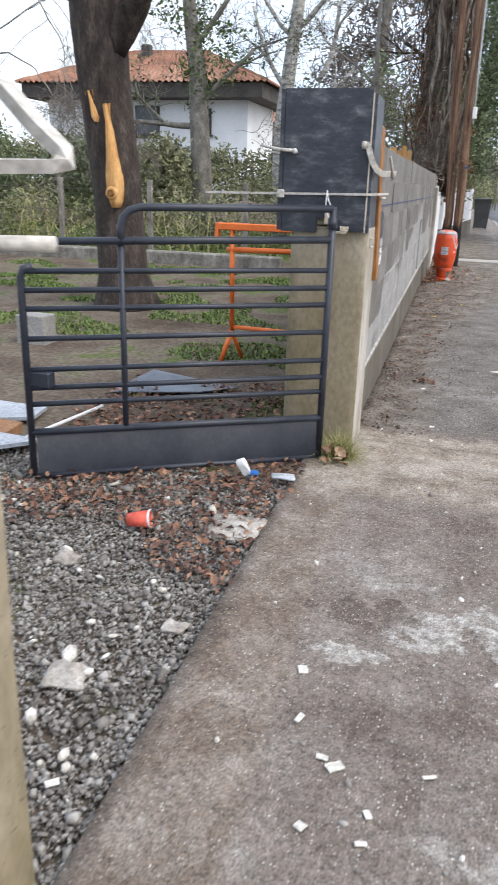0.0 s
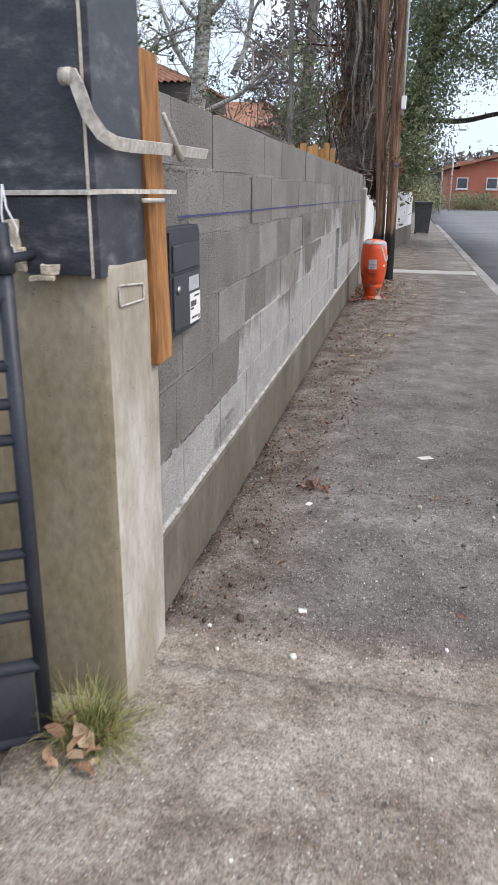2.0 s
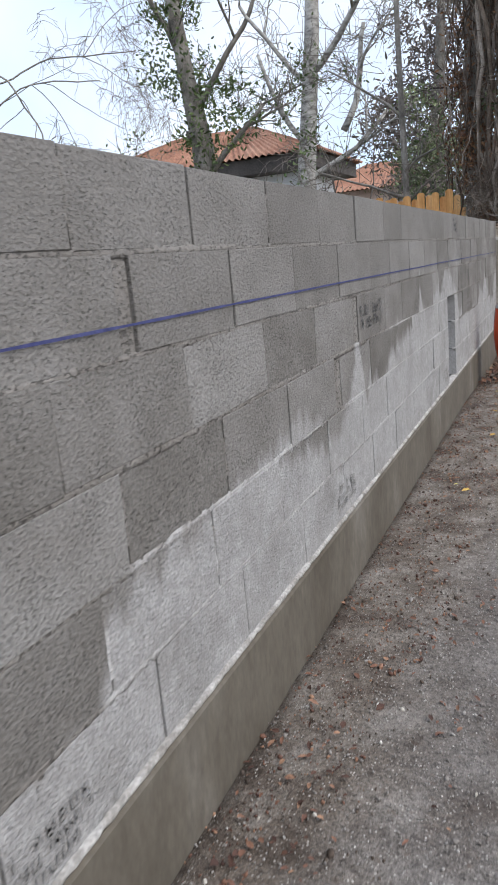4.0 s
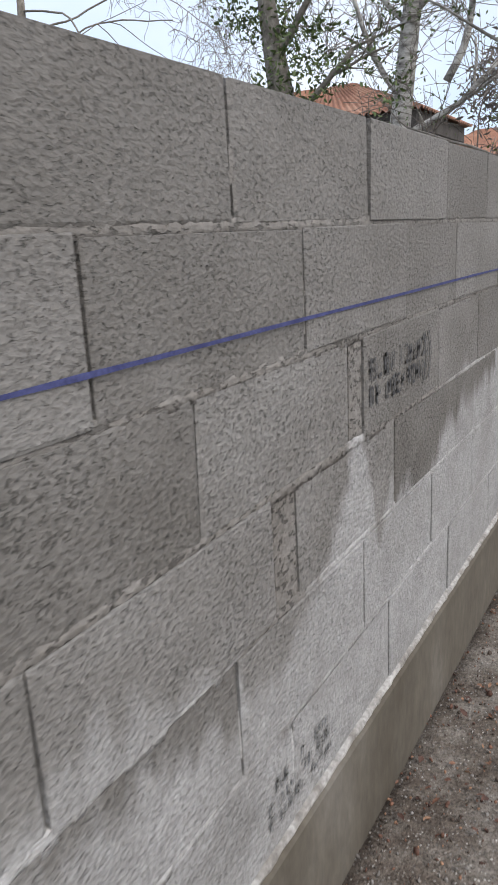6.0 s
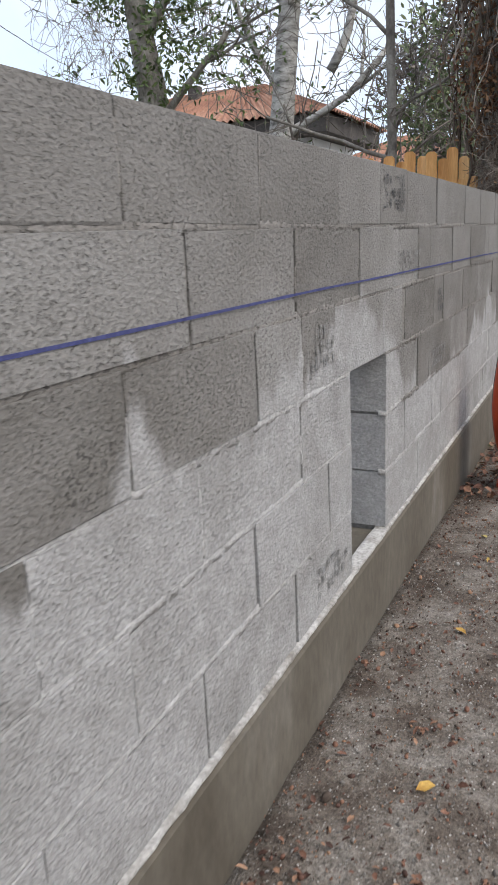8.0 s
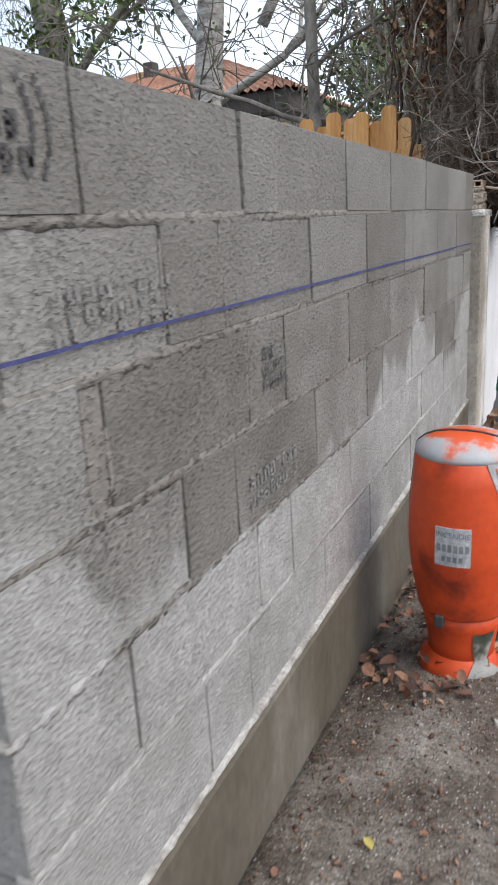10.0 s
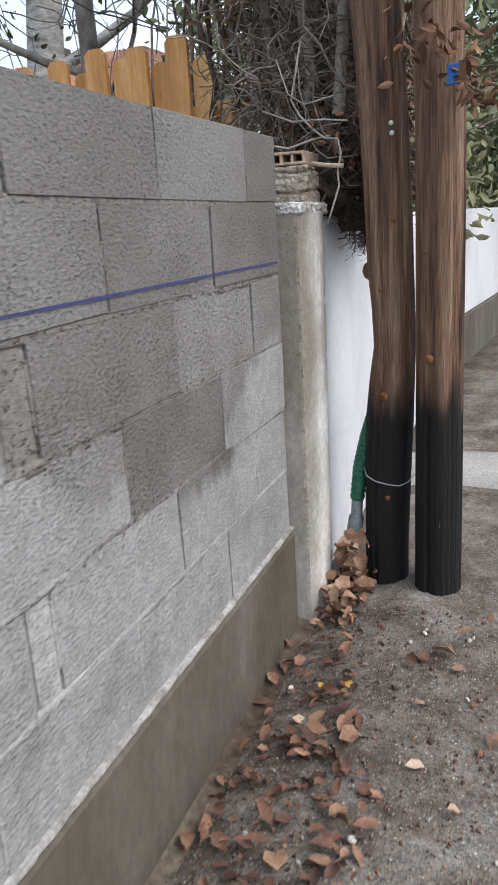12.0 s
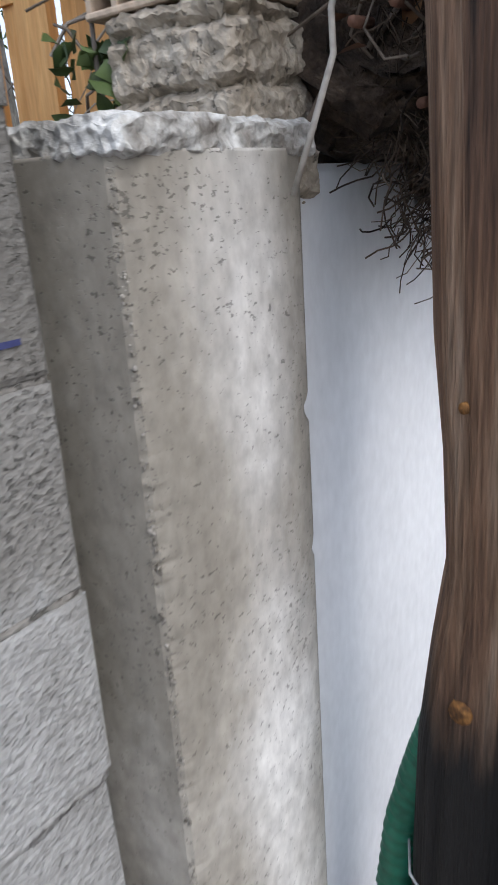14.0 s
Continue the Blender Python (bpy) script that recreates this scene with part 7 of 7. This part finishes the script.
lay_leaves("leaf_litter", 44, (0.1, 0.75, 11.8, 14.2), 0.060, M_leaf_tan, "scattered tan leaves on the footway", 135, GZ + 0.008, None, 45, 0.012, (1.3, 1, 1.5))
lay_leaves("leaf_litter", 20, (0.15, 1.0, 7.5, 14.0), 0.05, M_leaf_yellow, "a few yellow leaves on the footway", 136, GZ + 0.008, None, 35, 0.008)
lay_leaves("leaf_litter", 60, (0.085, 0.22, 14.05, 14.42), 0.05, M_leaf_dead, "dark leaves in the heap against the post", 140, GZ + 0.005, None, 70, 0.05)
lay_leaves("leaf_litter", 80, (0.085, 0.20, 14.10, 14.42), 0.058, M_leaf_tan, "heap of tan leaves against the post and pole", 137, GZ + 0.005, lambda a, b: True, 70, 0.10, (1.4, 1, 1.4))
lay_leaves("leaf_litter", 26, (0.10, 0.19, 14.28, 14.42), 0.060, M_leaf_tan, "tan leaves piled up beside the hose", 138, GZ + 0.10, None, 80, 0.12, (1.4, 1, 1.4))
lay_leaves("leaf_litter", 16, (0.2, 0.95, 4.3, 7.0), 0.035, M_leaf_dead, "single brown leaves on the asphalt", 139, GZ + 0.002, None, 40, 0.004)


def specks(name, n, region, size, material, label, seed, z, keep=None):
    r = np.random.default_rng(seed)
    x, y = r.uniform(region[0], region[1], n), r.uniform(region[2], region[3], n)
    if keep:
        m = np.array([keep(a, b) for a, b in zip(x, y)])
        x, y = x[m], y[m]
    n = len(x)
    s = size * np.exp(r.normal(0, 0.45, n))
    scatter(name, ICO_V, ICO_F, np.stack([x, y, z + s * 0.2 + np.array([lie(a, b) if a > -0.1 else 0.0 for a, b in zip(x, y)])], 1), turns(r, n), s[:, None] * r.uniform(0.5, 1.3, (n, 3)) * np.array([[1, 1, 0.6]]), material, label, "grit")


specks("grit", 14000, (-0.1, 1.6, 0.7, 6.5), 0.0023, M_stone, "grit scattered over the footway", 141, GZ)
specks("grit", 12000, (0.0, 1.2, 4.1, 14.2), 0.0026, M_stone, "grit and crumbs of earth along the wall", 142, GZ + 0.004)
specks("earth_crumbs", 9000, (0.01, 0.9, 4.1, 14.2), 0.0034, M_leaf_dead, "dark crumbs of earth and leaf along the wall", 146, GZ + 0.003, lambda a, b: a < 0.32 + 0.45 * min(1, max(0, b - 6) / 5) + 0.25 * noise.noise(Vector((a * 3, b * 3, 2))))
specks("earth_clods", 5200, (0.02, 0.75, 4.1, 14.2), 0.0032, M_dirt_dark, "dark clods of damp earth along the wall", 147, GZ + 0.002, lambda a, b: a < 0.40 + 0.25 * min(1, max(0, b - 6) / 5) + 0.3 * noise.noise(Vector((a * 4, b * 4, 6))) and noise.noise(Vector((a * 5, b * 5, 9))) > -0.05)
lay_leaves("leaf_litter", 900, (0.03, 0.62, 5.0, 10.3), 0.024, M_leaf_dead, "trodden brown leaf scraps in the dirt along the wall", 160, GZ + 0.004, lambda a, b: noise.noise(Vector((a * 4, b * 4, 21))) > 0.08, 40, 0.008)
specks("pale_chips", 150, (-0.1, 1.6, 0.7, 6.5), 0.006, M_chip, "pale chips of mortar and plaster on the footway", 143, GZ)
specks("pale_chips", 60, (0.05, 0.9, 11.5, 14.2), 0.006, M_chip, "pale pebbles on the bare earth", 144, GZ + 0.006)
specks("pale_chips", 90, (-1.6, -0.2, 0.8, 3.0), 0.012, M_chip, "pale broken plaster among the gravel", 145, -0.06)


def scrap(x, y, w, h, turn, material, label, z=GZ + 0.006):
    w, h = w * 0.72, h * 0.72
    bm = boxed((-w / 2, -h / 2, 0), (w / 2, h / 2, 0.003), 0.0005)
    rough(bm, 0.004, 25, x + y, 2)
    ob = tagged(new("scrap", bm_mesh("scrap", bm, material)), label, "litter", "litter scraps")
    ob.matrix_world = pose(x, y, z + lie(x, y), 0, 0, turn)


for x, y, w, h, a in ((0.85, 5.83, 0.10, 0.06, 30), (0.35, 5.13, 0.05, 0.03, 70), (0.435, 4.28, 0.035, 0.03, 10), (0.17, 1.86, 0.035, 0.05, 20), (0.315, 1.52, 0.055, 0.035, 40), (0.28, 1.54, 0.04, 0.02, 0), (0.27, 1.33, 0.03, 0.03, 60), (0.20, 1.66, 0.02, 0.045, -20), (0.40, 1.32, 0.035, 0.015, 15), (0.405, 1.40, 0.02, 0.03, 30), (-0.30, 1.30, 0.045, 0.03, 40), (0.45, 1.12, 0.018, 0.03, 5), (0.53, 1.55, 0.045, 0.015, 30), (1.5, 12.9, 0.12, 0.08, 10)):
    scrap(x, y, w, h, a, M_chip, "torn pale scrap lying on the footway" if w < 0.06 else "white paper scrap lying on the footway", GZ + 0.006 if x > -0.2 else -0.045)
cup = thing("paper_cup", "crushed red paper cup lying in the gravel", "cup", at=(-0.645, 2.60, -0.018))
lathe("body", [(0.026, -0.045), (0.0265, -0.045), (0.036, 0.045), (0.034, 0.045), (0.025, -0.040)], M_red, cup, 20, "red printed paper").matrix_basis = pose(0, 0, 0, 0, 84, 10)
lathe("rim", [(0.036, -0.050), (0.039, -0.047), (0.036, -0.042)], M_white, cup, 20, "rolled white rim", False).matrix_basis = pose(0, 0, 0, 0, 264, 10)
can = tagged(new("flattened_can", bm_mesh("flattened_can", rough(boxed((-0.055, -0.03, 0), (0.055, 0.03, 0.016), 0.007, 2), 0.006, 30, 1, 2), M_panel, True)), "flattened pale blue drinks can by the pillar", "can")
can.matrix_world = pose(-0.20, 3.24, GZ + 0.004, 0, 4, 15)
tis = tagged(new("plastic_wrapper", bm_mesh("plastic_wrapper", rough(boxed((-0.02, -0.012, 0), (0.02, 0.012, 0.09), 0.006, 2), 0.014, 22, 4, 3), M_white, True)), "white crumpled wrapper with a blue end", "litter")
tis.matrix_world = pose(-0.375, 3.27, -0.045, 12, -25, 0)
tagged(new("plastic_wrapper", bm_mesh("plastic_wrapper", rough(boxed((-0.36, 3.24, -0.05), (-0.325, 3.27, -0.015), 0.006, 2), 0.008, 22, 4, 2), M_blue, True)), "crumpled blue wrapper below the gate", "litter")
bag = tagged(new("plaster_lump", bm_mesh("plaster_lump", rough(boxed((-0.38, 2.62, -0.07), (-0.16, 2.80, -0.035), 0.01, 1), 0.02, 16, 5, 6), M_plaster, True)), "pale broken plaster lump half buried in leaves", "rubble")
for x, y, w in ((-0.27, 2.0, 0.10), (-0.47, 1.68, 0.16), (-0.8, 2.3, 0.12)):
    lump = tagged(new("plaster_lump", bm_mesh("plaster_lump", rough(boxed((x - w / 2.6, y - w / 3, -0.08), (x + w / 2.6, y + w / 3, -0.052), 0.01, 1), 0.018, 18, x * 7, 6), M_plaster, True)), "powdery pale plaster lump on the gravel", "rubble")

tuft = thing("grass_tuft", "tuft of green and straw-coloured grass at the pillar foot", "grass")
r_ = np.random.default_rng(151)
n = 900
a = r_.uniform(0, 2 * np.pi, n)
t = np.abs(r_.normal(0, 0.55, n)) + 0.12
v, f = [], []
for k in range(n):
    d = Vector((math.cos(a[k]), math.sin(a[k]), 0))
    ln = r_.uniform(0.05, 0.18)
    p0 = Vector((0.005, 3.62, GZ)) + Vector((r_.normal() * 0.032, r_.normal() * 0.028, 0))
    side = Vector((-d.y, d.x, 0)) * 0.0016
    b = len(v)
    for i in range(4):
        q = i / 3
        c = p0 + d * ln * (math.sin(t[k]) * q + 0.25 * q * q) + Vector((0, 0, ln * (math.cos(t[k]) * q - 0.62 * t[k] * q * q)))
        c.z = max(c.z, GZ + 0.002)
        w = 1 - 0.85 * q
        v += [c - side * w, c + side * w]
    f += [(b + 2 * i, b + 2 * i + 1, b + 2 * i + 3, b + 2 * i + 2) for i in range(3)]
ob = new("grass_clump", mesh_from("grass_clump", v, f, M_straw))
ob.parent = tuft
tagged(ob, kind="stuff")
lay_leaves("leaf_litter", 22, (-0.09, 0.07, 3.48, 3.70), 0.06, M_leaf_tan, "tan leaves caught round the grass tuft", 152, GZ, None, 60, 0.04)
moss = thing("kerb_weeds", "sprouting green weeds in a footway crack", "weeds")
lay_blades("weed_growth", 160, (0.98, 1.35, 5.15, 5.3), 0.04, 0.008, M_grass, "", 153, None, GZ, "").parent = moss

v, f = [], []
for i in range(61):
    x = 0.45 + 1.45 * i / 60
    y = 5.30 + 0.03 * noise.noise(Vector((x * 4, 1, 0))) - 0.03 * (x - 0.45)
    w = 0.0015 + 0.003 * abs(noise.noise(Vector((x * 9, 4, 0))))
    v += [(x, y - w, GZ + 0.009), (x, y + w, GZ + 0.009)]
f = [(2 * i, 2 * i + 2, 2 * i + 3, 2 * i + 1) for i in range(60)]
tagged(new("footway_crack", mesh_from("footway_crack", v, f, M_dirt_dark)), "earth-filled crack across the footway", "crack", kind="structure")
lay_leaves("leaf_litter", 46, (0.26, 0.42, 5.25, 5.40), 0.035, M_leaf_dead, "dark leaves gathered in a small footway hollow", 154, GZ + 0.006, lambda a, b: math.hypot((a - 0.34) / 0.08, (b - 5.32) / 0.06) < 1, 60, 0.012)
lay_leaves("leaf_litter", 60, (0.6, 1.8, 5.22, 5.34), 0.02, M_leaf_dead, "leaf crumbs along the footway crack", 155, GZ + 0.008, None, 50, 0.006)

# blue prop seen through the opening in the wall
prop = thing("trench_prop", "blue painted steel prop leaning behind the wall opening", "prop")
tube("tube", [(-0.30, 10.36, -0.05), (-0.34, 10.20, 0.80)], 0.018, M_blue, prop, 8)
tube("tube", [(-0.26, 10.30, -0.05), (-0.40, 10.33, 0.55)], 0.014, M_blue, prop, 8)

# ---- blocks of the wall, one by one ----
UNIT, FILL = [], []
for s in range(8):
    for store, material, name in ((UNIT, M_block, "block"), (FILL, M_mortar, "mortar_fill")):
        bm = boxed((-0.5, -0.5, -0.5), (0.5, 0.5, 0.5))
        bmesh.ops.bevel(bm, geom=[e for e in bm.edges if e.verts[0].co.x > 0 and e.verts[1].co.x > 0], offset=0.010, segments=1, affect="EDGES")
        for q in bm.verts:
            if q.co.x > 0:
                q.co += Vector((random.uniform(-0.008, 0.0), random.uniform(-0.006, 0.006), random.uniform(-0.016, 0.016)))
        store.append(bm_mesh(name, bm, material))
RB = random.Random(17)
for c, js in enumerate(COURSES):
    ztop, zlow = LEVELS[c] - (0.0 if c == 0 else 0.005), LEVELS[c + 1] + 0.004
    for y0, y1 in zip(js, js[1:]):
        if c >= 3 and abs(y0 - HOLE[0]) < 0.001:
            continue
        thin = y1 - y0 < 0.12
        gap = RB.choice((0.0006, 0.0016, 0.0028, 0.0040, 0.0050))
        b = new("mortar_fill" if thin else "block", (FILL if thin else UNIT)[RB.randrange(8)])
        b.parent = wall
        proud = RB.uniform(-0.006, -0.003) if thin else RB.uniform(-0.003, 0.002)
        b.matrix_basis = Matrix.LocRotScale((-0.1 + proud, (y0 + y1) / 2, (ztop + zlow) / 2), Euler((RB.uniform(-0.006, 0.006), RB.uniform(-0.008, 0.008), RB.uniform(-0.005, 0.005))), (0.2, y1 - y0 - 2 * gap, ztop - zlow))
    # smears of mortar left in some upright joints
    for y in js[1:-1]:
        if RB.random() < 0.42 and not (c >= 3 and HOLE[0] - 0.02 < y < HOLE[1] + 0.02):
            lo = zlow + RB.uniform(0.0, 0.05)
            hi = ztop - RB.uniform(0.0, 0.09)
            bm = boxed((-0.03, y - RB.uniform(0.003, 0.007), lo), (-0.0035, y + RB.uniform(0.003, 0.007), hi))
            rough(bm, 0.003, 40, y, 3)
            part("mortar_joint", bm, M_mortar, wall)
